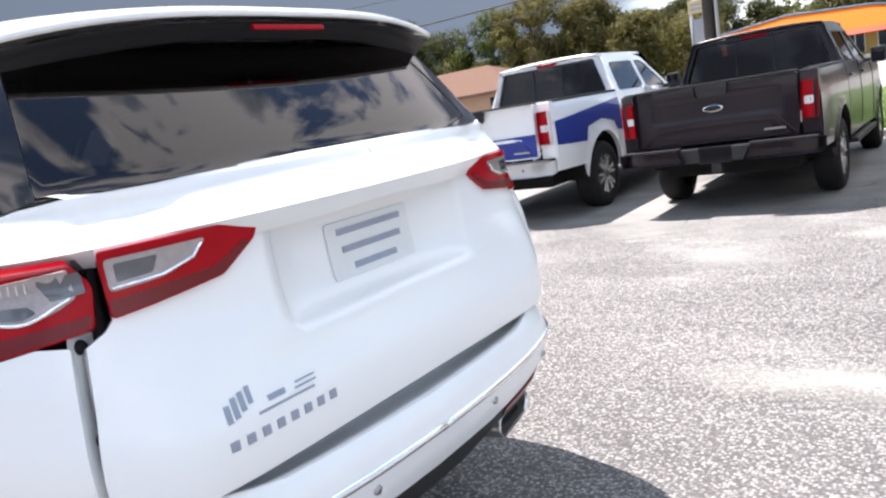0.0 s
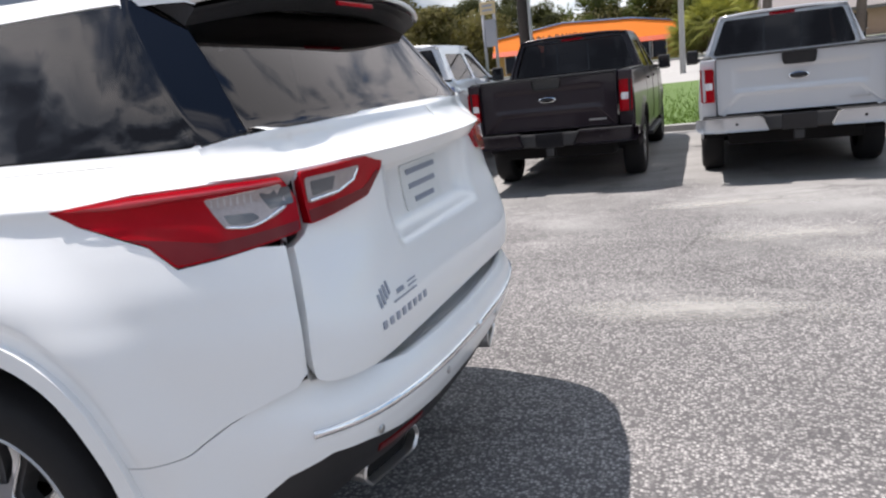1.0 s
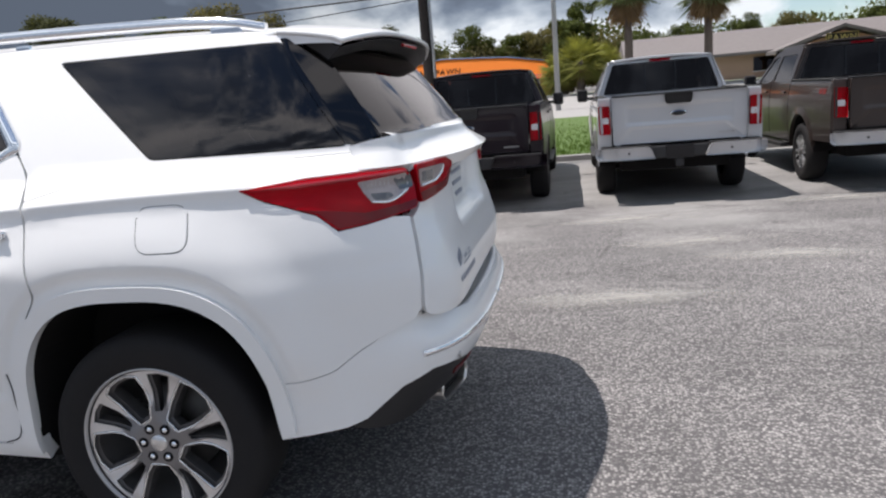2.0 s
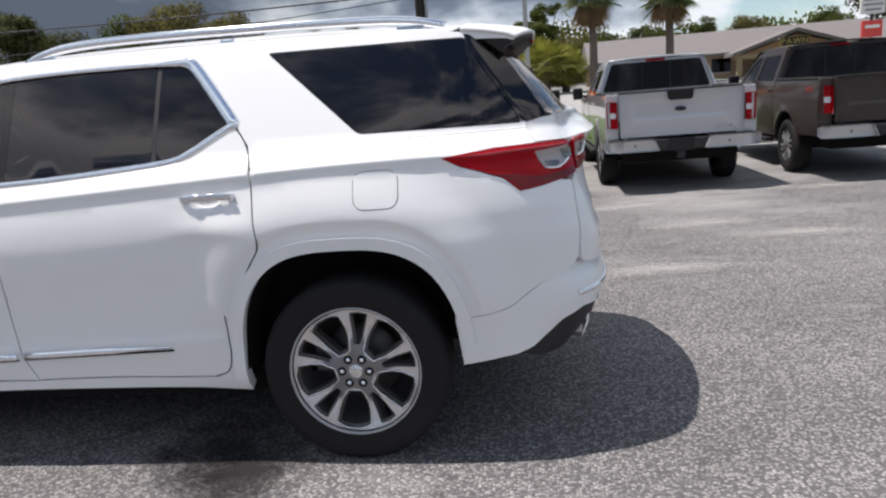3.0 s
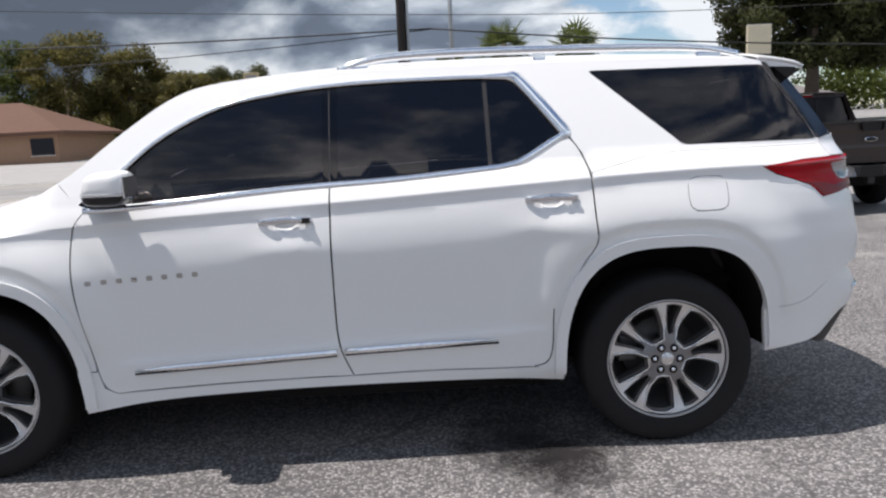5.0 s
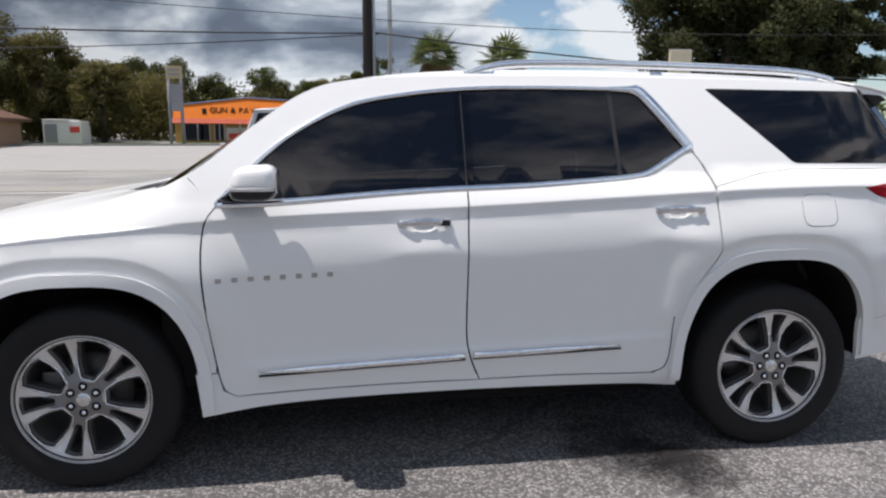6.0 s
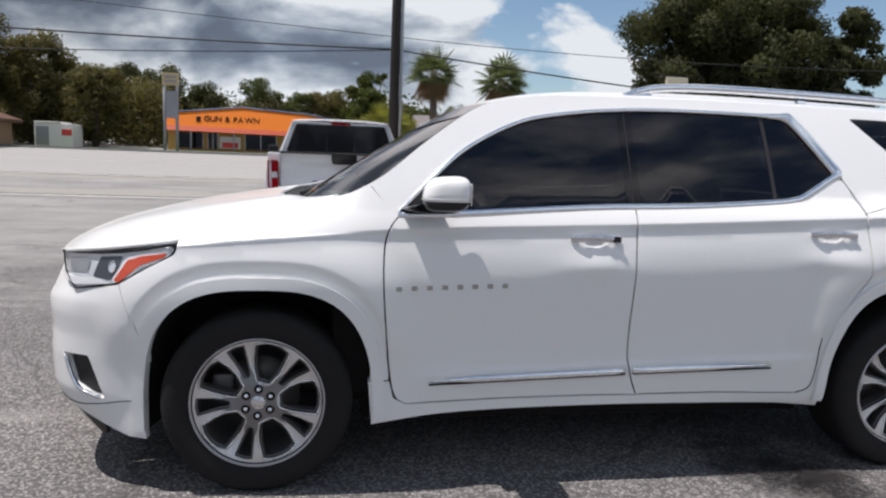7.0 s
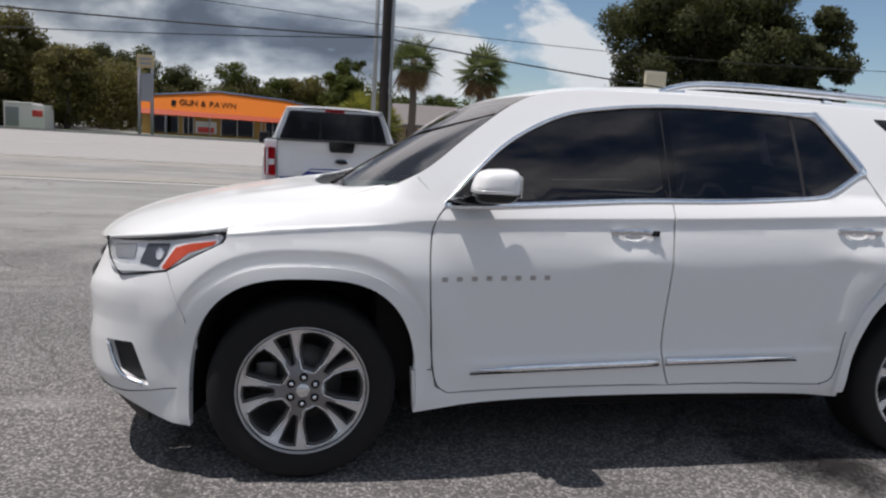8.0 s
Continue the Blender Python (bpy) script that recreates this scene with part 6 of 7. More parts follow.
def pickup(label, paint, low, bumper, m, scale=0.935, group="pickups parked along the lawn"):
    """A crew cab pickup, tail at y = 0, nose towards +y, with its parts."""
    tr = thing("pickup_truck", label, "truck", m @ Matrix.Scale(scale, 4), group)
    W = 1.005
    prof = soft_table([(0.3, 0.05), (0.45, 0.035), (0.62, 0.012), (0.85, 0.0), (1.05, 0.002), (1.20, 0.012), (1.32, 0.034), (1.40, 0.05)])

    def side(s):
        def f(y, z):
            x = W - (prof(z) if z < 1.36 else 0.045 + (z - 1.36) * 0.40)
            front = 0.10 * max(0, (y - 4.9) / 0.8) ** 2
            for c in (1.27, 4.93):
                r = math.hypot(y - c, (z - 0.42) * 0.98)
                if z < 1.1 and 0.42 < r < 0.60:
                    w = 1 - min(1, max(0, (r - 0.50) / 0.08))
                    x += 0.022 * w * w * (3 - 2 * w)
            return Vector((s * (x - front), y, z))
        # keep the surface facing out on both sides
        return f if s > 0 else (lambda a, b: f(-a, b))

    def poly(s, pts):
        return pts if s > 0 else [(-a, b) for a, b in pts][::-1]
    arch = lambda c, r: [(c - r * math.cos(math.pi * i / 18), 0.44 + r * 0.98 * math.sin(math.pi * i / 18)) for i in range(19)]
    for s in (1, -1):
        bed = [(0.03, 0.62), (0.75, 0.60)] + arch(1.27, 0.50) + [(1.80, 0.52), (1.875, 0.52), (1.875, 1.375), (0.03, 1.385)]
        b = panel("bed_side", poly(s, bed), side(s), paint, tr, (), 0.07, 0.05)
        cab = [(1.885, 0.52)] + [(4.15, 0.50), (4.18, 1.20), (3.75, 1.45), (3.30, 1.80), (2.9, 1.885), (2.2, 1.885), (1.98, 1.84), (1.90, 1.40)]
        hole1 = rounded([(2.03, 1.375), (2.90, 1.37), (2.90, 1.76), (2.12, 1.76)], 0.05)
        hole2 = rounded([(2.99, 1.37), (3.78, 1.345), (3.35, 1.70), (3.20, 1.755), (2.99, 1.76)], 0.05)
        c = panel("cab_side", poly(s, cab), side(s), paint, tr, [poly(s, hole1), poly(s, hole2)], 0.08, 0.04)
        for h in (hole1, hole2):
            panel("side_window", poly(s, h), lambda a, z, f=side(s): f(a, z) - Vector((s * 0.012, 0, 0)), TRUCK_GLASS, c, (), 0.1, 0.004)
        for y in (2.93, 4.13):
            line = [side(s)(y if s > 0 else -y, z) + Vector((s * 0.0008, 0, 0)) for z in np.linspace(0.58, 1.36, 10)]
            tube("door_gap", line, 0.004, UNDER, c, "", 6)
        for y in (2.10, 3.12):
            p = side(s)(y if s > 0 else -y, 1.22) + Vector((s * 0.02, 0, 0))
            box("door_handle", (0.03, 0.18, 0.035), p, paint, c, 0.01)
        fen = [(4.19, 0.50)] + [(4.40, 0.50)] + arch(4.93, 0.50) + [(5.45, 0.46), (5.72, 0.50), (5.72, 1.16), (4.9, 1.27), (4.19, 1.30)]
        panel("front_fender", poly(s, fen), side(s), paint, tr, (), 0.08, 0.05)
        if low is not None:
            band = [(0.04, 0.63), (0.74, 0.61)] + arch(1.27, 0.505)[:4] + [(0.86, 0.90), (0.04, 0.93)]
            panel("blue_band", poly(s, rounded([(0.05, 0.90), (0.80, 0.86), (0.86, 1.02), (1.27, 1.08), (1.62, 1.02), (1.72, 0.90), (1.87, 0.88), (1.87, 1.30), (0.6, 1.20), (0.05, 1.16)], 0.02, 2)), lambda a, z, f=side(s): f(a, z) + Vector((s * 0.004, 0, 0)), low, b, (), 0.07, 0.002, label="blue painted band")
        if paint is BROWN:
            for y0 in (0.26, 0.40):
                mark = [(y0, 1.205), (y0 + 0.11, 1.205), (y0 + 0.12, 1.275), (y0 + 0.01, 1.275)]
                panel("side_mark", poly(s, mark), lambda a, z, f=side(s): f(a, z) + Vector((s * 0.004, 0, 0)), RED_MARK, b, (), 0.07, 0.002, label="dull red mark")
        for cy in (1.27, 4.93):
            ln = arch(cy, 0.505)
            rows = [[side(s)(y if s > 0 else -y, z) - Vector((s * (0.02 + 0.35 * k), 0, 0)) for y, z in ln] for k in (0, 1)]
            n = len(ln)
            link("wheel_liner", rows[0] + rows[1], [(i, i + 1, n + i + 1, n + i) for i in range(n - 1)] + [tuple(range(n, 2 * n))], UNDER, tr)
            wh = new("wheel")
            wh.parent = tr
            wh.matrix_basis = Matrix.Translation((s * (W - 0.015), cy, 0.405)) @ pose(0, 0, 0, 0, 0, 90 if s > 0 else -90)
            lathe("tyre", [(0.245, 0.01), (0.27, -0.008), (0.33, -0.014), (0.375, 0.0), (0.40, 0.03), (0.405, 0.06), (0.405, 0.20), (0.38, 0.25), (0.24, 0.25)], RUBBER, wh, "black tyre", 36)
            lathe("rim", [(0.25, 0.006), (0.244, -0.004), (0.232, 0.01), (0.222, 0.09), (0.05, 0.12)], TRUCK_BARREL, wh, "", 36)
            for k in range(12):
                a = radians(60 * (k // 2) + 12 + (11 if k % 2 else -11))
                d = Vector((math.cos(a), 0, math.sin(a)))
                q = Vector((-d.z, 0, d.x))
                v = [d * 0.05 + q * 0.013, d * 0.236 + q * 0.019, d * 0.236 - q * 0.019, d * 0.05 - q * 0.013]
                v = [p + Vector((0, 0.0, 0)) for p in v] + [p + Vector((0, 0.04, 0)) for p in v]
                link("spoke", v, [(0, 1, 2, 3), (4, 7, 6, 5), (0, 4, 5, 1), (1, 5, 6, 2), (2, 6, 7, 3), (3, 7, 4, 0)], SPOKE_CHROME, wh)
            lathe("hub_cap", [(0.0, -0.012), (0.05, -0.01), (0.06, 0.02)], ALLOY_GREY, wh, "", 18)
        # tail lamp
        lp = rounded([(s * 0.838, 0.925), (s * 0.955, 0.925), (s * 0.962, 1.285), (s * 0.845, 1.285)], 0.02, 3)
        lp = lp if s > 0 else lp[::-1]
        f = lambda x, z: Vector((x, 0.02 - 0.02 + 0.9 * max(0, abs(x) - 0.90) ** 1.2, z))
        tl = panel("tail_lamp", lp[::-1], lambda x, z: f(x, z) - Vector((0, 0.012, 0)), RED_LENS, tr, (), 0.05, -0.05, label="red tail lamp with a white window")
        cl = rounded([(s * 0.856, 1.06), (s * 0.935, 1.06), (s * 0.938, 1.135), (s * 0.859, 1.135)], 0.012, 3)
        panel("clear_lens", (cl if s > 0 else cl[::-1])[::-1], lambda x, z: f(x, z) - Vector((0, 0.016, 0)), LAMP_GREY, tl, (), 0.05, -0.004)
        box("lamp_post", (0.05, 0.10, 0.50), (s * 0.965, 0.075, 1.10), paint, tr, 0.015)
        box("corner_post", (0.165, 0.09, 0.62), (s * 0.905, 0.052, 1.075), paint, tr, 0.012)
        # mirror
        mi = box("side_mirror", (0.18, 0.12, 0.21), (s * 1.14, 3.62, 1.39), BLACK, tr, 0.035, label="folding side mirror")
        box("mirror_foot", (0.16, 0.07, 0.05), (s * 1.0, 3.66, 1.335), BLACK, mi, 0.015)
        box("mirror_glass", (0.145, 0.01, 0.17), (s * 1.14, 3.562, 1.39), GLOSS_BLACK, mi, 0.004)
        # rear bumper half with its step pad
        bp = rounded([(0.30, 0.60), (0.955, 0.60), (0.985, 0.64), (0.985, 0.745), (0.40, 0.745), (0.36, 0.73)], 0.015, 3)
        bp = [(s * x, z) for x, z in bp]
        if s < 0:
            bp = bp[::-1]
        bf = lambda x, z: Vector((x, -0.115 + 0.10 * max(0, (abs(x) - 0.72) / 0.26) ** 2 + 0.25 * (0.70 - z) ** 2, z))
        bu = panel("bumper_end", bp[::-1], bf, bumper, tr, (), 0.06, -0.09, label="bright rear bumper end")
        box("step_pad", (0.62, 0.17, 0.02), (s * 0.66, -0.04, 0.752), BLACK, bu, 0.008)
        lathe("parking_sensor", [(0.0, -0.004), (0.014, -0.003), (0.016, 0.0)], BLACK, bu, "", 12, Matrix.Translation(bf(s * 0.62, 0.67)))
        box("running_board", (0.14, 1.9, 0.06), (s * 0.97, 3.05, 0.44), BLACK, tr, 0.015)
    # tailgate with pressed steps
    tg = rounded([(-0.812, 0.785), (0.812, 0.785), (0.818, 1.38), (-0.818, 1.38)], 0.02, 3)

    def gate(x, z):
        a = abs(x)
        inner = max(0.0, 1 - (a / 0.66) ** 12)
        d = 0.018 * inner * (1 / (1 + math.exp((z - 1.25) / 0.008))) * (1 / (1 + math.exp((1.02 - z + 0.0) / 0.010)))
        # trapezoid pressing across the foot
        step_in = lambda v: 1 / (1 + math.exp(-max(-40.0, min(40.0, v / 0.009))))
        d += 0.020 * step_in(0.985 - z) * step_in(0.58 + (0.985 - z) * 0.9 - a)
        return Vector((x, -0.012 + d - 0.012 * (z > 1.30), z))
    t = panel("tailgate", tg[::-1], gate, paint, tr, (), 0.026, -0.06, label="pressed steel tailgate")
    if low is not None:
        panel("blue_band", rounded([(-0.79, 0.80), (0.79, 0.80), (0.79, 1.05), (-0.40, 1.03), (-0.52, 0.93), (-0.79, 0.91)], 0.01, 2)[::-1], lambda x, z: gate(x, z) - Vector((0, 0.005, 0)), low, t, (), 0.05, -0.003, label="blue painted band")
    box("top_cap", (1.63, 0.075, 0.022), (0, 0.018, 1.391), BED_BLACK, t, 0.006, label="black plastic cap along the top edge")
    hb = rounded([(-0.155, 1.255), (0.155, 1.255), (0.175, 1.385), (-0.175, 1.385)], 0.035, 4)
    panel("handle_bezel", hb[::-1], lambda x, z: Vector((x, -0.034, z)), GLOSS_BLACK, t, (), 0.06, -0.03, label="black tailgate handle bezel")
    b = bmesh.new()
    bmesh.ops.create_uvsphere(b, u_segments=20, v_segments=10, radius=1.0, matrix=Matrix.LocRotScale((0, -0.022, 1.135), None, (0.105, 0.018, 0.040)))
    em = part("emblem", b, CHROME, t, "plain oval emblem", True)
    b = bmesh.new()
    bmesh.ops.create_uvsphere(b, u_segments=20, v_segments=10, radius=1.0, matrix=Matrix.LocRotScale((0, -0.030, 1.135), None, (0.090, 0.016, 0.031)))
    part("emblem_field", b, GLOSS_BLACK, em, "", True)
    for x0 in (0.50,):
        box("badge_bar", (0.20, 0.004, 0.02), (x0 + 0.08, -0.014, 0.86), STEEL, t, 0.001)
    # centre of the bumper, hitch, number plate place, under parts
    c = box("bumper_centre", (0.74, 0.14, 0.16), (0, -0.02, 0.665), BLACK, tr, 0.02, label="black bumper centre with the plate recess")
    box("plate_recess", (0.34, 0.02, 0.17), (0, -0.085, 0.66), GLOSS_BLACK, c, 0.006)
    box("hitch", (0.10, 0.12, 0.10), (0, -0.02, 0.52), BLACK, c, 0.01)
    box("bumper_beam", (1.86, 0.10, 0.12), (0, 0.02, 0.66), BLACK, tr, 0.02)
    box("underbody", (1.40, 5.0, 0.22), (0, 2.9, 0.50), UNDER, tr, 0.03)
    tube("axle", [(-0.75, 1.27, 0.40), (0.75, 1.27, 0.40)], 0.06, UNDER, tr, "", 10)
    # bed, rails, cab back with its wide window
    box("bed_floor", (1.7, 1.8, 0.05), (0, 0.96, 0.86), BED_BLACK, tr, 0.01)
    for s in (1, -1):
        box("bed_rail", (0.10, 1.84, 0.03), (s * 0.915, 0.96, 1.385), BED_BLACK, tr, 0.01)
        box("bed_wall", (0.05, 1.8, 0.52), (s * 0.86, 0.96, 1.12), BED_BLACK, tr, 0.01)
    ck = rounded([(-0.90, 0.70), (0.90, 0.70), (0.915, 1.36), (0.735, 1.87), (-0.735, 1.87), (-0.915, 1.36)], 0.03, 3)
    wd = rounded([(-0.84, 1.395), (0.84, 1.395), (0.69, 1.83), (-0.69, 1.83)], 0.035, 3)
    back = lambda x, z: Vector((x, 1.895 + 0.10 * max(0, z - 1.36) + 0.03 * (abs(x) / 0.9) ** 4, z))
    cb = panel("cab_back", ck[::-1], back, paint, tr, [wd[::-1]], 0.08, -0.04)
    panel("rear_window", wd[::-1], lambda x, z: back(x, z) + Vector((0, 0.01, 0)), TRUCK_GLASS, cb, (), 0.1, -0.004, label="wide dark rear window")
    box("slider_frame", (0.02, 0.012, 0.42), (0.22, 1.925, 1.61), GLOSS_BLACK, cb, 0.003, (-5, 0, 0))
    box("slider_frame", (0.02, 0.012, 0.42), (-0.22, 1.925, 1.61), GLOSS_BLACK, cb, 0.003, (-5, 0, 0))
    box("high_brake_lamp", (0.30, 0.03, 0.035), (0, 1.945, 1.855), RED_LENS, cb, 0.008, label="red high brake lamp")

    def roof(s, u):
        y = 1.93 + 1.55 * s
        x = (2 * u - 1)
        z = 1.885 + 0.035 * (1 - abs(x) ** 3) - 0.10 * max(0, s - 0.75) ** 1.5
        return Vector((x * (0.745 - 0.02 * s), y, z))
    sheet("roof", lambda s, u: roof(s, 1 - u), 12, 16, paint, tr, depth=0.03)
    sheet("windscreen", lambda s, u: Vector(((2 * u - 1) * (0.73 + 0.17 * s), 3.46 + 0.78 * s, 1.87 - 0.58 * s)), 6, 6, TRUCK_GLASS, tr)
    sheet("hood", lambda s, u: Vector(((2 * u - 1) * (0.92 - 0.04 * s), 4.22 + 1.45 * s, 1.27 + 0.05 * (1 - abs(2 * u - 1) ** 3) - 0.10 * s * s)), 10, 12, paint, tr, depth=0.03)
    g = box("grille", (1.5, 0.10, 0.42), (0, 5.68, 0.98), GLOSS_BLACK, tr, 0.03)
    box("front_bumper", (1.9, 0.18, 0.26), (0, 5.74, 0.62), bumper, tr, 0.05)
    for y, x in ((2.55, 0.40), (2.55, -0.40), (3.15, 0.40), (3.15, -0.40)):
        st = box("seat_back", (0.50, 0.14, 0.62), (x, y, 1.20), LEATHER, tr, 0.05)
        box("headrest", (0.27, 0.10, 0.17), (x, y - 0.02, 1.60), LEATHER, st, 0.04)
    return tr


def place(x, y, turn=0.0):
    return pose(x, y, 0, 0, 0, turn)


pickup("silver crew cab pickup parked facing the lawn", SILVER, None, BUMPER_WHITE, place(2.635, 6.93))
pickup("dark maroon crew cab pickup with a dark bumper", MAROON, None, MAROON, place(0.11, 6.90))
pickup("brown metallic crew cab pickup parked beside the silver one", BROWN, None, BUMPER_WHITE, place(5.26, 6.98))
pickup("white crew cab pickup with blue painted bands", TRUCK_WHITE, TRUCK_BLUE, BUMPER_WHITE, place(-2.53, 6.70), 1.0)

# ---------------------------------------------------------------- across the lot: poles, palms, shops, trees
rng = np.random.default_rng(7)
WOOD_POLE = material("weathered_pole_wood", (0.040, 0.035, 0.032), 0.9, 0, 0.5, 14, 0.5, 0, 0.2, 0.3)
GREY_POLE = material("galvanised_pole", (0.33, 0.34, 0.35), 0.5, 0.5, 0.2, 20)
WIRE = material("black_wire", (0.02, 0.02, 0.022), 0.7)
ORANGE = material("orange_fascia", (0.80, 0.205, 0.018), 0.6, 0, 0.08, 6, 0, 0, 0.3, 0.06)
ORANGE_RED = material("orange_red_awning", (0.40, 0.055, 0.013), 0.6, 0, 0.08, 6, 0, 0, 0.3, 0.06)
YELLOW = material("yellow_wall", (0.40, 0.25, 0.075), 0.8, 0, 0.1, 6, 0, 0, 0.3, 0.1)
SIGN_WHITE = material("sign_white", (0.62, 0.61, 0.58), 0.6, 0, 0.15, 10)
SIGN_YELLOW = material("faded_yellow_sign", (0.60, 0.47, 0.16), 0.6, 0, 0.3, 8, 0, 0, 0.3, 0.3)
SIGN_BEIGE = material("faded_beige_sign", (0.42, 0.34, 0.20), 0.7, 0, 0.3, 8, 0, 0, 0.3, 0.3)
SIGN_GREY = material("grey_sign_post", (0.23, 0.235, 0.26), 0.6, 0, 0.2, 6)
BLUE_TRIM = material("blue_grey_trim", (0.12, 0.16, 0.27), 0.6, 0, 0.2, 10)
SHINGLE = material("grey_brown_shingles", (0.185, 0.168, 0.165), 0.9, 0, 0.35, 5, 0.4, 0, 0.2, 0.2, 0.02)
SHINGLE_BROWN = material("brown_shingles", (0.13, 0.075, 0.055), 0.9, 0, 0.35, 5, 0.4, 0, 0.2, 0.2, 0.02)
TAN = material("tan_stucco", (0.40, 0.28, 0.20), 0.85, 0, 0.15, 8, 0.2, 0, 0.3, 0.15)
BRICK_TAN = material("tan_brick", (0.33, 0.21, 0.14), 0.9, 0, 0.3, 12, 0.3, 0, 0.3, 0.2)
GABLE_BROWN = material("brown_gable_boards", (0.36, 0.20, 0.125), 0.85, 0, 0.25, 9, 0.2, 0, 0.3, 0.2)
SHOP_GLASS = glass("shop_glass", (0.10, 0.11, 0.12))
SIGN_BROWN = material("dark_brown_board", (0.035, 0.026, 0.02), 0.7, 0, 0.2, 10)
RED_SIGN = material("red_sign", (0.55, 0.05, 0.04), 0.6, 0, 0.1, 8)
LEAF_DARK = foliage("dark_oak_leaves", (0.042, 0.047, 0.026), (0.090, 0.098, 0.048))
LEAF_MID = foliage("mid_green_leaves", (0.044, 0.056, 0.018), (0.098, 0.122, 0.038))
LEAF_OLIVE = foliage("olive_leaves", (0.085, 0.078, 0.036), (0.16, 0.145, 0.066))
LEAF_PALMETTO = foliage("yellow_green_leaves", (0.10, 0.12, 0.03), (0.33, 0.32, 0.10))
PALM_LEAF = foliage("palm_fronds", (0.055, 0.074, 0.036), (0.155, 0.18, 0.088))
PALM_DEAD = foliage("dead_palm_skirt", (0.13, 0.085, 0.05), (0.27, 0.19, 0.12))
BARK = material("grey_bark", (0.12, 0.10, 0.085), 0.95, 0, 0.5, 9, 0.6, 0, 0.2, 0.3, 0.02)


def pole(name, x, y, h, r0, r1, mat, label, category="pole"):
    z = ground_z(y)
    p = thing(name, label, category, pose(x, y, z))
    tube("shaft", [(0, 0, -0.2), (0.01, 0, h * 0.5), (0, 0, h)], lambda s: r0 + (r1 - r0) * s, mat, p, "", 14)
    return p


up = pole("utility_pole", -1.36, 12.24, 9.5, 0.105, 0.085, WOOD_POLE, "dark weathered wooden utility pole beside the trucks")
tube("crossarm", [(-1.1, 0, 8.9), (1.1, 0, 8.9)], 0.06, WOOD_POLE, up, "", 6)
tube("conduit", [(0.14, -0.05, 0), (0.13, -0.05, 6)], 0.03, GREY_POLE, up, "", 8)
lp = pole("street_lamp", 0.65, 33.5, 12.0, 0.13, 0.085, GREY_POLE, "tall grey metal street lamp by the road", "lamp post")
tube("lamp_arm", [(0, 0, 11.8), (0.0, 1.2, 12.2), (0, 2.4, 12.2)], 0.05, GREY_POLE, lp, "", 8)
box("lamp_head", (0.3, 0.7, 0.15), (0, 2.6, 12.2), GREY_POLE, lp, 0.04)
for x in (-62.0, 58.0):
    q = pole("utility_pole", x, 24.0, 10.5, 0.16, 0.12, WOOD_POLE, "dark weathered wooden utility pole along the road")
    tube("crossarm", [(0, -1.1, 9.6), (0, 1.1, 9.6)], 0.06, WOOD_POLE, q, "", 6)


def wire(a, b, sag, r, group="overhead wires"):
    a, b = Vector(a), Vector(b)
    pts = [a.lerp(b, i / 40) - Vector((0, 0, sag * 4 * (i / 40) * (1 - i / 40))) for i in range(41)]
    w = tube("overhead_wire", pts, r, WIRE, None, "", 6)
    tagged(w, "black overhead wire slung between the poles", "wire", group)


wire((-62, 24, 8.55), (-0.6, 20.5, 4.70), 1.15, 0.027)
wire((-0.6, 20.5, 4.70), (58, 24, 6.0), 1.8, 0.026)
wire((-62, 24, 7.9), (-0.6, 20.5, 4.68), 1.9, 0.016)
wire((-62, 24, 10.2), (0.6, 33.4, 7.1), 0.5, 0.018)
wire((0.6, 33.4, 7.1), (58, 24, 8.6), 1.4, 0.018)


def leaves(centres, n, size, mat, name, parent, flat=0.8):
    """A crown: small leaves scattered over lobes, facing outwards so that a lobe takes the light as one soft mass."""
    tot = sum(r ** 2 for *_, r in centres)
    unit = lambda v: v / np.linalg.norm(v, axis=1)[:, None]
    verts, normals = [], []
    for cx, cy, cz, r in centres:
        k = int(n * r * r / tot)
        if not k:
            continue
        d = unit(rng.normal(size=(k, 3)))
        q = r * (0.45 + 0.75 * rng.uniform(0, 1, k) ** 0.8 + 0.10 * rng.normal(size=k))
        p = np.array((cx, cy, cz)) + d * q[:, None] * np.array((1, 1, flat))
        a = unit(rng.normal(size=(k, 3)))
        b = rng.normal(size=(k, 3))
        b = unit(b - a * np.sum(a * b, axis=1)[:, None])
        b[np.sum(np.cross(a, b) * d, axis=1) > 0] *= -1
        s = (size * rng.uniform(0.5, 1.3, k))[:, None]
        c = np.cross(a, b) * s * 0.25
        verts.append(np.stack([p - a * s - c, p + b * s * 0.55 + c, p + a * s - c, p - b * s * 0.55 + c], 1).reshape(-1, 3))
        normals.append(np.repeat(unit(d + 0.5 * rng.normal(size=(k, 3))), 4, axis=0))
    verts, normals = np.concatenate(verts), np.concatenate(normals)
    o = np.arange(0, len(verts), 4)
    faces = np.stack([o, o + 1, o + 2, o, o + 2, o + 3], 1).reshape(-1, 3)
    me = bpy.data.meshes.new(name)
    me.from_pydata(verts, [], faces)
    me.materials.append(mat)
    me.polygons.foreach_set("use_smooth", [True] * len(me.polygons))
    me.update()
    me.normals_split_custom_set_from_vertices(normals)
    ob = new(name, me)
    if parent:
        ob.parent = parent
    return ob


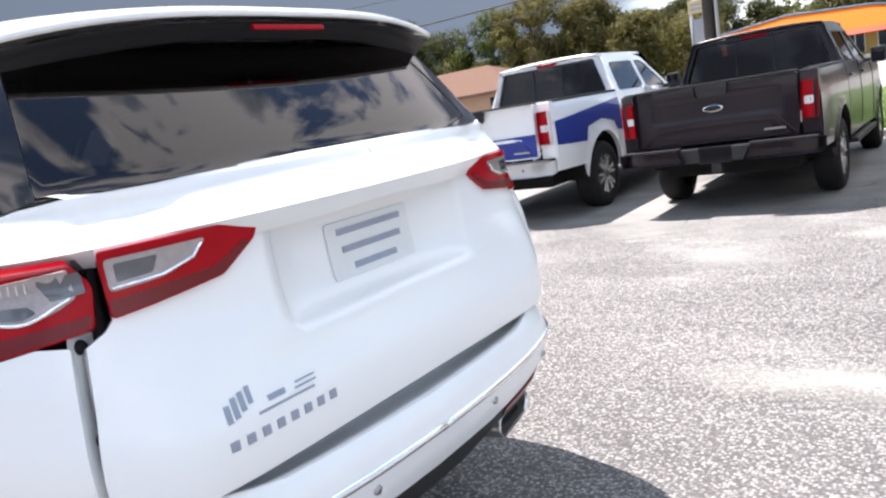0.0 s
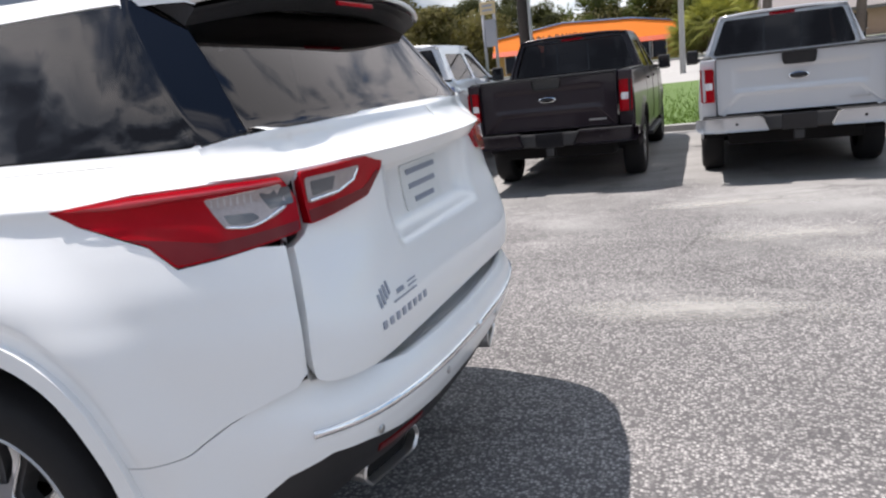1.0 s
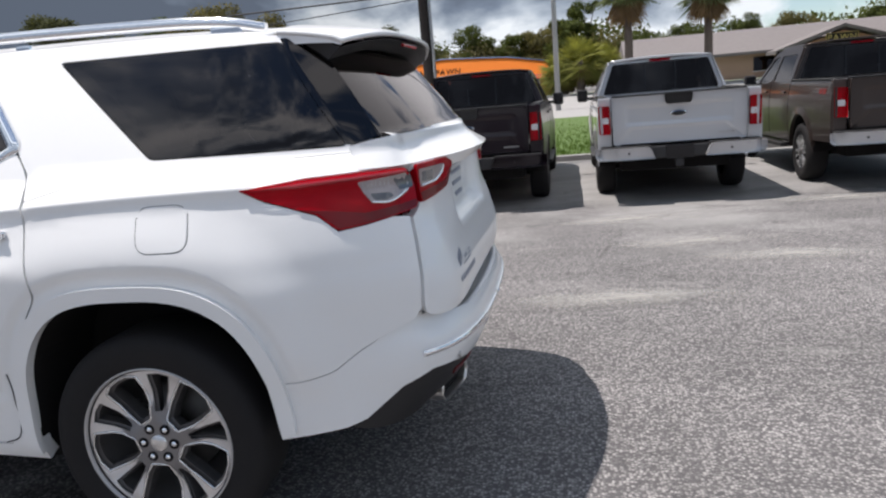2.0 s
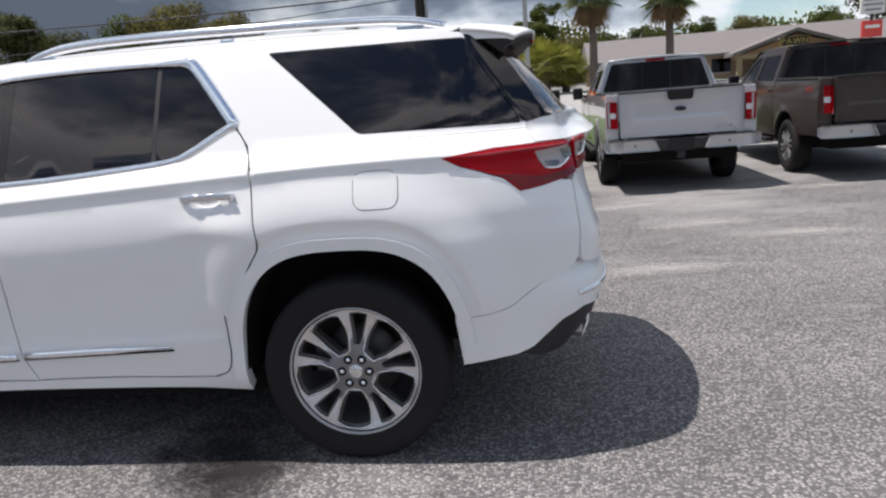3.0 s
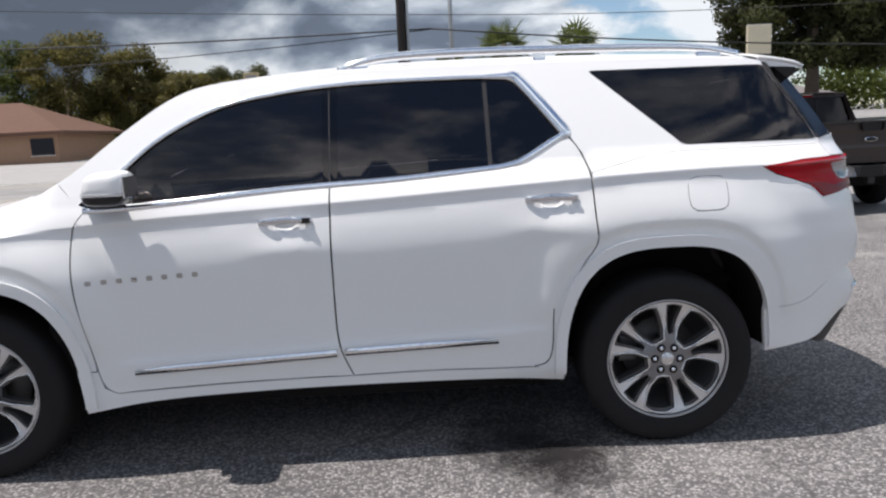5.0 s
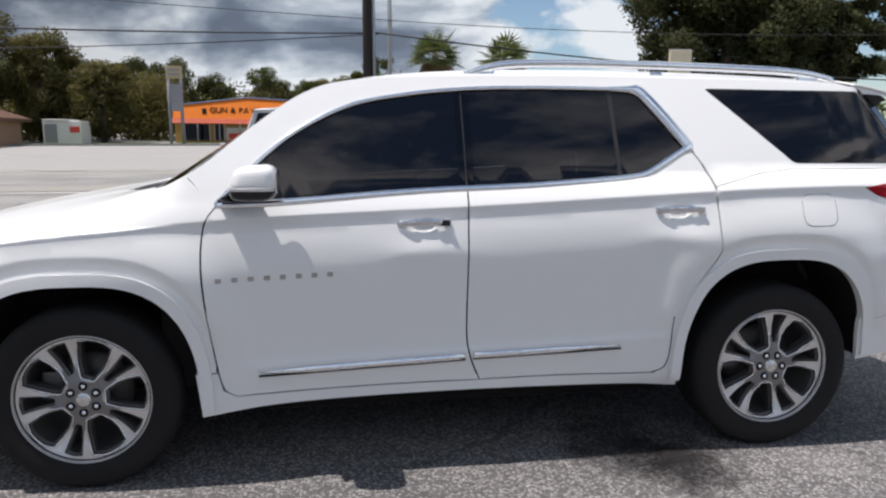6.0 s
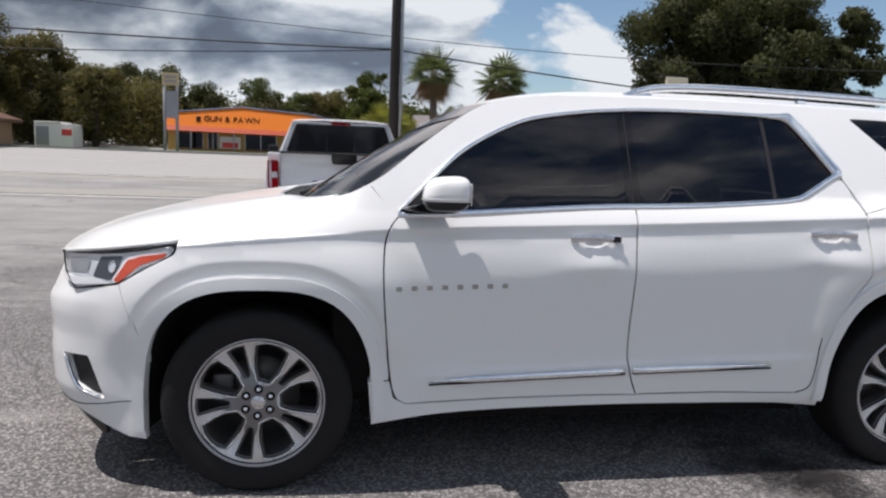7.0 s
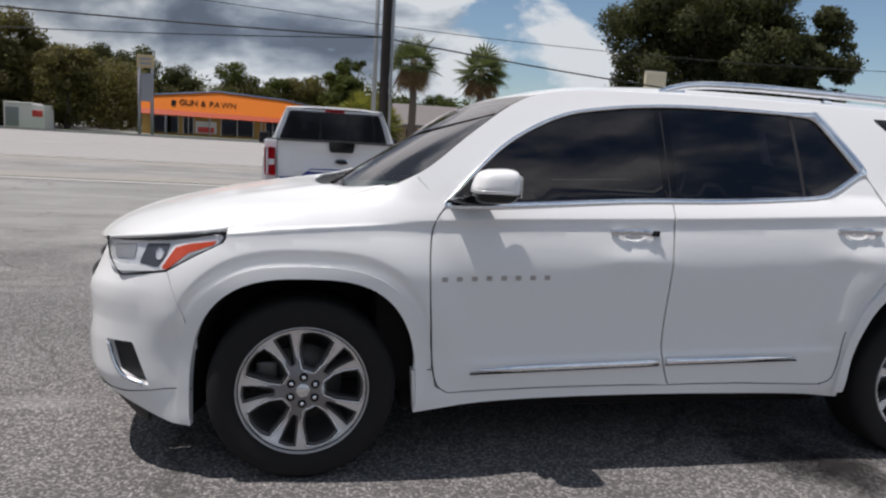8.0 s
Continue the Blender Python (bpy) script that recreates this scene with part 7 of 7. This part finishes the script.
def tree(x, y, h, spread, mat, label, n=2600, size=0.32, lobes=16, trunk=0.35, base=0.35, lobe=(0.24, 0.42), category="tree", name="tree", group=""):
    t = thing(name, label, category, pose(x, y, ground_z(y)), group)
    cs = []
    for i in range(lobes):
        a = rng.uniform(0, 2 * math.pi)
        k = rng.uniform(0.1, 1.0) ** 0.6
        z = h * rng.uniform(base, 0.86)
        w = spread * (1 - ((z / h - 0.55) / 0.62) ** 2)
        cs.append((math.cos(a) * k * w * 0.75, math.sin(a) * k * w * 0.75, z, spread * rng.uniform(*lobe)))
    tube("trunk", [(0, 0, -0.2), (0.1, 0, h * 0.25), (-0.05, 0.1, h * 0.55)], lambda s: trunk * (1 - 0.55 * s), BARK, t, "", 10)
    for i in range(5):
        c = cs[i]
        tube("limb", [(0, 0, h * 0.28), (c[0] * 0.5, c[1] * 0.5, (c[2] + h * 0.3) / 2), c[:3]], lambda s: trunk * 0.45 * (1 - 0.75 * s), BARK, t, "", 7)
    leaves(cs, n, size, mat, "crown", t)
    return t


def fan_palm(x, y, h, label, leaf=None):
    """A fan palm: ringed trunk, open head of stiff pleated fans on long stalks, brown skirt of dead ones."""
    t = thing("palm_tree", label, "palm tree", pose(x, y, ground_z(y)), "fan palms across the road")
    tube("trunk", [(0, 0, -0.2), (0.06, 0, h * 0.5), (0, 0, h)], lambda s: 0.31 - 0.06 * s + 0.012 * math.sin(s * 60), BARK, t, "", 12)

    def fans(n, lo, hi, mat, name, size, reach, droop):
        v, f = [], []
        for i in range(n):
            az = i * 2.39996 + rng.uniform(-0.25, 0.25)
            el = math.asin(math.sin(lo) + (math.sin(hi) - math.sin(lo)) * (i + 0.5) / n) + rng.uniform(-0.10, 0.10)
            d = np.array((math.cos(az) * math.cos(el), math.sin(az) * math.cos(el), math.sin(el)))
            side = np.array((-math.sin(az), math.cos(az), 0.0))
            tilt = rng.uniform(-0.5, 0.5)
            up_ = np.cross(side, d)
            side, up_ = side * math.cos(tilt) + up_ * math.sin(tilt), up_ * math.cos(tilt) - side * math.sin(tilt)
            root = np.array((0, 0, h - 0.1))
            o = root + d * reach * rng.uniform(0.75, 1.15) - np.array((0, 0, 0.10 * reach * math.cos(el)))
            L = size * rng.uniform(0.65, 1.15)
            k = len(v)
            v += [root + side * 0.022, root - side * 0.022, o - side * 0.012, o + side * 0.012]
            f += [(k, k + 1, k + 2, k + 3)]
            for j in range(15):
                an = radians(-112 + 16 * j)
                run = d * math.cos(an) + side * math.sin(an)
                far = L * (0.72 + 0.28 * math.cos(an * 0.7)) * rng.uniform(0.92, 1.05)
                w = (side * math.cos(an) - d * math.sin(an)) * 0.033 * L / 0.8
                m = o + run * far * 0.5 + up_ * 0.03 * L
                tip = o + run * far - np.array((0, 0, droop * far * (0.5 + 0.5 * abs(math.sin(an)))))
                k = len(v)
                v += [o, m + w, tip, m - w, m - up_ * 0.035 * L]
                f += [(k, k + 1, k + 4), (k + 1, k + 2, k + 4), (k, k + 4, k + 3), (k + 4, k + 2, k + 3)]
        return link(name, v, f, mat, t)
    if leaf is None:
        fans(46, -0.60, 1.45, PALM_LEAF, "crown", 1.35, 1.05, 0.16)
        fans(44, -1.45, -0.72, PALM_DEAD, "dead_skirt", 1.25, 0.95, 0.45)
    else:
        fans(64, -0.75, 1.45, leaf, "crown", 1.25, 1.15, 0.25)
        fans(26, -1.35, -0.6, PALM_DEAD, "dead_skirt", 0.8, 0.7, 0.45)
    return t


fan_palm(5.12, 49.6, 6.65, "tall fan palm with a brown skirt of dead fronds")
fan_palm(10.4, 50.5, 6.35, "tall fan palm with a brown skirt of dead fronds")
fan_palm(1.9, 53.2, 2.5, "short bushy fan palm beside the orange shop", LEAF_PALMETTO)
fan_palm(3.4, 54.6, 2.0, "short bushy fan palm beside the orange shop", LEAF_PALMETTO)
fan_palm(0.7, 55.0, 1.7, "short bushy fan palm beside the orange shop", LEAF_PALMETTO)


def shop_orange():
    """The orange shop across the road: fascia with gable hump, awning band, glass front."""
    y, z0 = 60.0, ground_z(60.0)
    s = thing("shop_building", "orange shop building with an awning band and glass front", "building", pose(0, y, z0))
    x0, x1 = -15.4, -0.6
    box("wall", (x1 - x0, 8.0, 2.9), ((x0 + x1) / 2, 4.2, 1.45), YELLOW, s, 0.02)
    mansard = lambda z: -0.5 + (z - 1.75) * 0.35
    fas = [(x0, 1.95), (x1, 1.75), (x1, 2.75), (-4.0, 3.35), (-9.5, 3.68), (-11.5, 3.45), (x0, 3.02)]
    panel("fascia", fas, lambda x, z: Vector((x, mansard(z), z)), ORANGE, s, (), 0.8, 0.3, label="orange fascia with dark lettering")
    panel("awning", [(x0, 1.62), (x1, 1.45), (x1, 1.80), (x0, 2.02)], lambda x, z: Vector((x, -0.9 + (z - 1.6) * 0.8, z)), ORANGE_RED, s, (), 0.8, 0.05, label="orange-red awning band")
    tube("roof_trim", [(x, mansard(z) - 0.04, z) for x, z in ((x0, 3.06), (-11.5, 3.50), (-9.5, 3.73), (-4.0, 3.40), (x1, 2.80))], 0.07, BLUE_TRIM, s, "blue roof edge", 6)
    writing("GUN & PAWN", 0.68, UNDER, s, pose(-10.2, mansard(2.45) - 0.02, 2.45, 71, 0.8, 0), "dark letters on the fascia", 0.02)
    box("sign_bar", (0.34, 0.05, 0.45), (-12.9, mansard(2.60) - 0.03, 2.60), UNDER, s, 0.01, (-19, 0, 0))
    for xa, xb in ((-14.6, -12.6), (-12.2, -11.4), (-9.2, -6.6), (-5.6, -4.4), (-3.6, -1.4)):
        w = box("shop_window", (xb - xa, 0.06, 1.35), ((xa + xb) / 2, 0.17, 0.85), SHOP_GLASS, s, 0.01, label="dark shop window")
        for x in (xa, (xa + xb) / 2, xb):
            box("frame_bar", (0.06, 0.05, 1.4), (x, 0.12, 0.85), SIGN_WHITE, w, 0.01)
        box("dark_room", (xb - xa, 0.05, 1.35), ((xa + xb) / 2, 0.199, 0.85), UNDER, w, 0.0)
    b = box("window_banner", (1.7, 0.05, 1.0), (-10.4, 0.10, 0.75), SIGN_WHITE, s, 0.01)
    box("banner_bar", (1.3, 0.03, 0.45), (-10.4, 0.06, 0.55), RED_SIGN, b, 0.01)
    for x in (-13.4, -10.0, -5.9, -2.6):
        tube("awning_post", [(x, -0.8, 0), (x, -0.8, 1.7)], 0.06, SIGN_GREY, s, "", 8)
    return s


def gable_building(name, label, x0, x1, y0, depth, eave, ridge, wall, roof, z0, porch=None, hip=None):
    """A low hipped building with overhanging shingle roof, windows and an optional gabled porch."""
    s = thing(name, label, "building", pose(0, y0, z0))
    w = x1 - x0
    box("wall", (w - 1.2, depth - 1.0, eave), ((x0 + x1) / 2, depth / 2, eave / 2), wall, s, 0.02)
    far_hip = min(depth / 2, w / 3)
    hip = far_hip if hip is None else hip
    v = [(x0, 0, eave), (x1, 0, eave), (x1, depth, eave), (x0, depth, eave), (x0 + hip, depth / 2, ridge), (x1 - far_hip, depth / 2, ridge)]
    v += [(a, b, c - 0.22) for a, b, c in v[:4]]
    f = [(0, 1, 5, 4), (1, 2, 5), (2, 3, 4, 5), (3, 0, 4), (6, 7, 1, 0), (7, 8, 2, 1), (8, 9, 3, 2), (9, 6, 0, 3), (9, 8, 7, 6)]
    link("roof", v, f, roof, s, "shingled hip roof")
    n = max(2, int(w / 4))
    for i in range(n):
        x = x0 + 1.6 + (w - 3.2) * i / (n - 1)
        wd = box("shop_window", (1.5, 0.06, 1.1), (x, 0.47, eave * 0.52), SHOP_GLASS, s, 0.01)
        box("window_sill", (1.6, 0.12, 0.06), (x, 0.44, eave * 0.52 - 0.58), SIGN_WHITE, wd, 0.01)
        box("dark_room", (1.5, 0.02, 1.1), (x, 0.495, eave * 0.52), UNDER, wd, 0.0)
    if porch:
        pa, pb, ph, pz = porch
        pm = (pa + pb) / 2
        g = [(pa, -2.6, pz), (pb, -2.6, pz), (pm, -2.6, ph), (pa, 2.0, pz), (pb, 2.0, pz), (pm, 2.0, ph)]
        g += [(a, b, c - 0.25) for a, b, c in g]
        link("porch_roof", g, [(0, 2, 5, 3), (2, 1, 4, 5), (6, 0, 3, 9), (1, 7, 10, 4), (0, 6, 8, 2), (2, 8, 7, 1), (6, 9, 11, 8), (8, 11, 10, 7)], roof, s)
        link("gable", [(pa + 0.5, -2.3, pz - 0.2), (pb - 0.5, -2.3, pz - 0.2), (pm, -2.3, ph - 0.45)], [(0, 1, 2)], GABLE_BROWN, s, "brown gable with lettering")
        for x in (pa + 0.6, pm - 1.0, pm + 1.0, pb - 0.6):
            box("porch_post", (0.35, 0.35, pz), (x, -2.2, pz / 2), TAN, s, 0.02)
        box("porch_beam", (pb - pa - 0.4, 0.3, 0.4), (pm, -2.25, pz - 0.3), TAN, s, 0.02)
        bd = box("sign_board", (2.10, 0.08, 0.62), (pm - 0.1, -2.36, pz + 0.58), SIGN_BROWN, s, 0.01, label="dark sign board on the gable")
        box("board_edge", (2.22, 0.05, 0.72), (pm - 0.1, -2.33, pz + 0.58), SIGN_YELLOW, bd, 0.01)
        writing("PAWN", 0.62, SIGN_YELLOW, s, pose(pm - 0.1, -2.42, pz + 0.37, 90, 0, 0), "yellow letters on the gable", 0.02)
    return s


shop_orange()
gable_building("shop_building", "low tan shop with a grey-brown shingle roof and gabled porch", 5.5, 36.0, 59.5, 11.0, 2.05, 4.05, TAN, SHINGLE, ground_z(60), (16.3, 25.8, 3.40, 1.85), 0.15)
gable_building("house", "low brick house with a brown hip roof", -43.0, -24.5, 45.0, 10.0, 2.1, 4.3, BRICK_TAN, SHINGLE_BROWN, ground_z(45))


def sign_pylon(x, y, w, h, zlow, mat, post, label):
    s = thing("pylon_sign", label, "sign", pose(x, y, ground_z(y)))
    for d in (-0.38, 0.38):
        tube("post", [(d * w, 0, 0), (d * w, 0, h)], 0.12, post, s, "", 8)
    b = box("sign_panel", (w, 0.3, h - zlow), (0, 0, (h + zlow) / 2), mat, s, 0.03)
    for i in range(2):
        box("sign_bar", (w * 0.7, 0.02, (h - zlow) * 0.18), (0, -0.16, zlow + (h - zlow) * (0.32 + 0.36 * i)), SIGN_GREY if mat is not SIGN_GREY else SIGN_WHITE, b, 0.0)
    return s


sg = sign_pylon(-13.9, 53.8, 1.15, 5.8, 4.9, SIGN_BEIGE, SIGN_GREY, "tall faded beige pylon sign with unreadable lines")
box("lower_panel", (0.85, 0.25, 2.0), (0.12, 0, 3.5), SIGN_GREY, sg, 0.03)


def stacked_sign(x, y):
    """Three panels one above the other on a single dark post."""
    t = thing("pylon_sign", "stacked cream, white and red panels on one dark post", "sign", pose(x, y, ground_z(y)))
    tube("post", [(0, 0.05, 0), (0, 0.05, 6.0)], 0.075, WOOD_POLE, t, "", 10)
    a = box("sign_panel", (1.40, 0.22, 1.63), (0, 0, 5.345), SIGN_CREAM, t, 0.03, label="blank cream panel")
    box("panel_rim", (1.46, 0.16, 0.05), (0, 0, 6.18), SIGN_GREY, a, 0.01)
    box("panel_rim", (1.46, 0.16, 0.05), (0, 0, 4.51), SIGN_GREY, a, 0.01)
    b = box("sign_panel", (1.22, 0.20, 0.92), (0, 0, 3.80), SIGN_WHITE, t, 0.02, label="white panel with unreadable lines")
    for z, w, h in ((4.06, 0.92, 0.15), (3.80, 1.00, 0.12), (3.54, 0.78, 0.12)):
        box("sign_bar", (w, 0.02, h), (0, -0.106, z), SIGN_GREY, b, 0.0)
    c = box("sign_panel", (1.00, 0.20, 0.85), (0, 0, 2.575), RED_SIGN, t, 0.02, label="red panel with a pale bar")
    box("sign_bar", (0.72, 0.02, 0.16), (0, -0.106, 2.68), SIGN_WHITE, c, 0.0)


SIGN_CREAM = material("cream_sign", (0.60, 0.54, 0.40), 0.6, 0, 0.15, 8, 0, 0, 0.3, 0.12)
stacked_sign(18.84, 39.5)
KIOSK_WHITE = material("chalky_white_panel", (0.74, 0.70, 0.69), 0.7, 0, 0.1, 6, 0, 0, 0.2, 0.1)
ice = thing("storage_kiosk", "white storage kiosk with a red panel by the road", "kiosk", pose(-22.75, 57.0, ground_z(57)))
box("body", (2.75, 2.2, 1.75), (0, 0, 0.875), KIOSK_WHITE, ice, 0.06)
box("roof_edge", (1.9, 2.4, 0.16), (-0.4, 0, 1.80), SIGN_WHITE, ice, 0.04)
box("red_panel", (0.7, 0.05, 0.45), (0.92, -1.12, 1.10), RED_SIGN, ice, 0.01)
box("door_panel", (0.9, 0.05, 1.4), (-0.8, -1.12, 0.80), GREY_POLE, ice, 0.01)

tree(27.6, 49.8, 15.2, 9.7, LEAF_DARK, "large dark live oak with a dense crown", 110000, 0.14, 170, 0.6, 0.30, (0.07, 0.16))
tree(36.6, 50.0, 14.2, 5.6, LEAF_DARK, "dark oak with gaps in its crown", 42000, 0.14, 84, 0.45, 0.35, (0.09, 0.18))
for x, y, h, r, mt, n in ((-37, 63, 10.5, 4.6, LEAF_MID, 3600), (-31, 60, 11.2, 4.8, LEAF_OLIVE, 3800), (-26.5, 62, 10.0, 4.2, LEAF_OLIVE, 3400), (-44, 58, 11.5, 4.2, LEAF_DARK, 3400),
                          (-36, 84, 10.4, 5.2, LEAF_DARK, 3600), (-30, 84, 9.4, 4.6, LEAF_DARK, 3400), (-25, 82, 9.6, 4.8, LEAF_DARK, 3400), (-20.5, 82, 9.6, 4.6, LEAF_DARK, 3400),
                          (-16, 84, 7.4, 3.6, LEAF_DARK, 2400), (-10.5, 84, 8.6, 3.6, LEAF_MID, 2400), (-6.5, 84, 7.4, 3.4, LEAF_MID, 2200), (-2.2, 86, 8.0, 3.8, LEAF_OLIVE, 2400),
                          (2.4, 80, 10.0, 3.0, LEAF_MID, 2600), (-50, 70, 11.5, 6, LEAF_DARK, 3600), (-21, 60, 7.0, 3.0, LEAF_OLIVE, 1800), (1.2, 66, 7.2, 2.6, LEAF_MID, 2200),
                          (9.0, 84, 6.0, 3.2, LEAF_MID, 2000), (14.5, 86, 6.5, 3.4, LEAF_MID, 2000), (20.0, 85, 6.9, 3.2, LEAF_MID, 2000), (26.0, 86, 6.6, 3.4, LEAF_OLIVE, 2000), (33.0, 84, 6.6, 3.2, LEAF_MID, 2000)):
    tree(x, y, h, r, mt, "broad green tree behind the road" if mt is LEAF_MID else "dark green tree behind the road" if mt is LEAF_DARK else "olive green tree behind the road", int(n * 5.5), 0.125, 48, 0.28, 0.10, (0.13, 0.27), group="trees across the road")


def far_woods():
    """A long low belt of woods behind everything."""
    cs = []
    for i in range(230):
        a = rng.uniform(-1.35, 1.35)
        d = rng.uniform(105, 150)
        cs.append((d * math.sin(a) * 1.3, d * math.cos(a), 2.4 + rng.uniform(0.5, 4.6), rng.uniform(2.6, 4.6)))
    w = leaves(cs, 90000, 0.36, LEAF_MID, "far_woods", None)
    tagged(w, "belt of dark green woods on the skyline", "woods", kind="stuff")


far_woods()


def undergrowth():
    """Dark shrubs and saplings that close the foot of the trees."""
    cs = [(rng.uniform(-75, -17), rng.uniform(64, 74), ground_z(80) + rng.uniform(0.2, 4.6), rng.uniform(1.2, 2.4)) for _ in range(170)]
    cs += [(rng.uniform(-17, 8), rng.uniform(78, 92), ground_z(80) + rng.uniform(0.2, 4.4), rng.uniform(1.2, 2.4)) for _ in range(80)]
    w = leaves(cs, 150000, 0.15, LEAF_OLIVE, "undergrowth", None)
    tagged(w, "dark green undergrowth at the foot of the trees", "shrubs", kind="stuff")


undergrowth()


def grass_blades():
    v, f = [], []
    for _ in range(9000):
        x, y = rng.uniform(0.1, 9.0), 12.95 + abs(rng.normal()) * 4.0
        if y > 26:
            continue
        z = ground_z(y) + 0.07
        h, a = rng.uniform(0.04, 0.10), rng.uniform(0, math.pi)
        k = len(v)
        dx, dy = 0.012 * math.cos(a), 0.012 * math.sin(a)
        v += [(x - dx, y - dy, z), (x + dx, y + dy, z), (x + rng.uniform(-0.03, 0.03), y + rng.uniform(-0.03, 0.03), z + h)]
        f.append((k, k + 1, k + 2))
    g = link("grass", v, f, foliage("grass_blades", (0.060, 0.105, 0.024), (0.125, 0.185, 0.05)))
    tagged(g, "short green grass blades of the lawn", "grass", kind="stuff")


grass_blades()
for bx, by, r in ((-40.5, 42.5, 1.3), (-37.6, 42.8, 1.1), (-35.2, 42.6, 1.2)):
    bush = thing("bush", "clipped dark green bush beside the house", "bush", pose(bx, by, ground_z(by)), "bushes by the house")
    leaves([(0, 0, r * 0.7, r), (r * 0.6, 0, r * 0.6, r * 0.7)], 700, 0.16, LEAF_MID, "leafage", bush)
    tube("stem", [(0, 0, -0.1), (0, 0, 0.6)], 0.06, BARK, bush, "", 6)
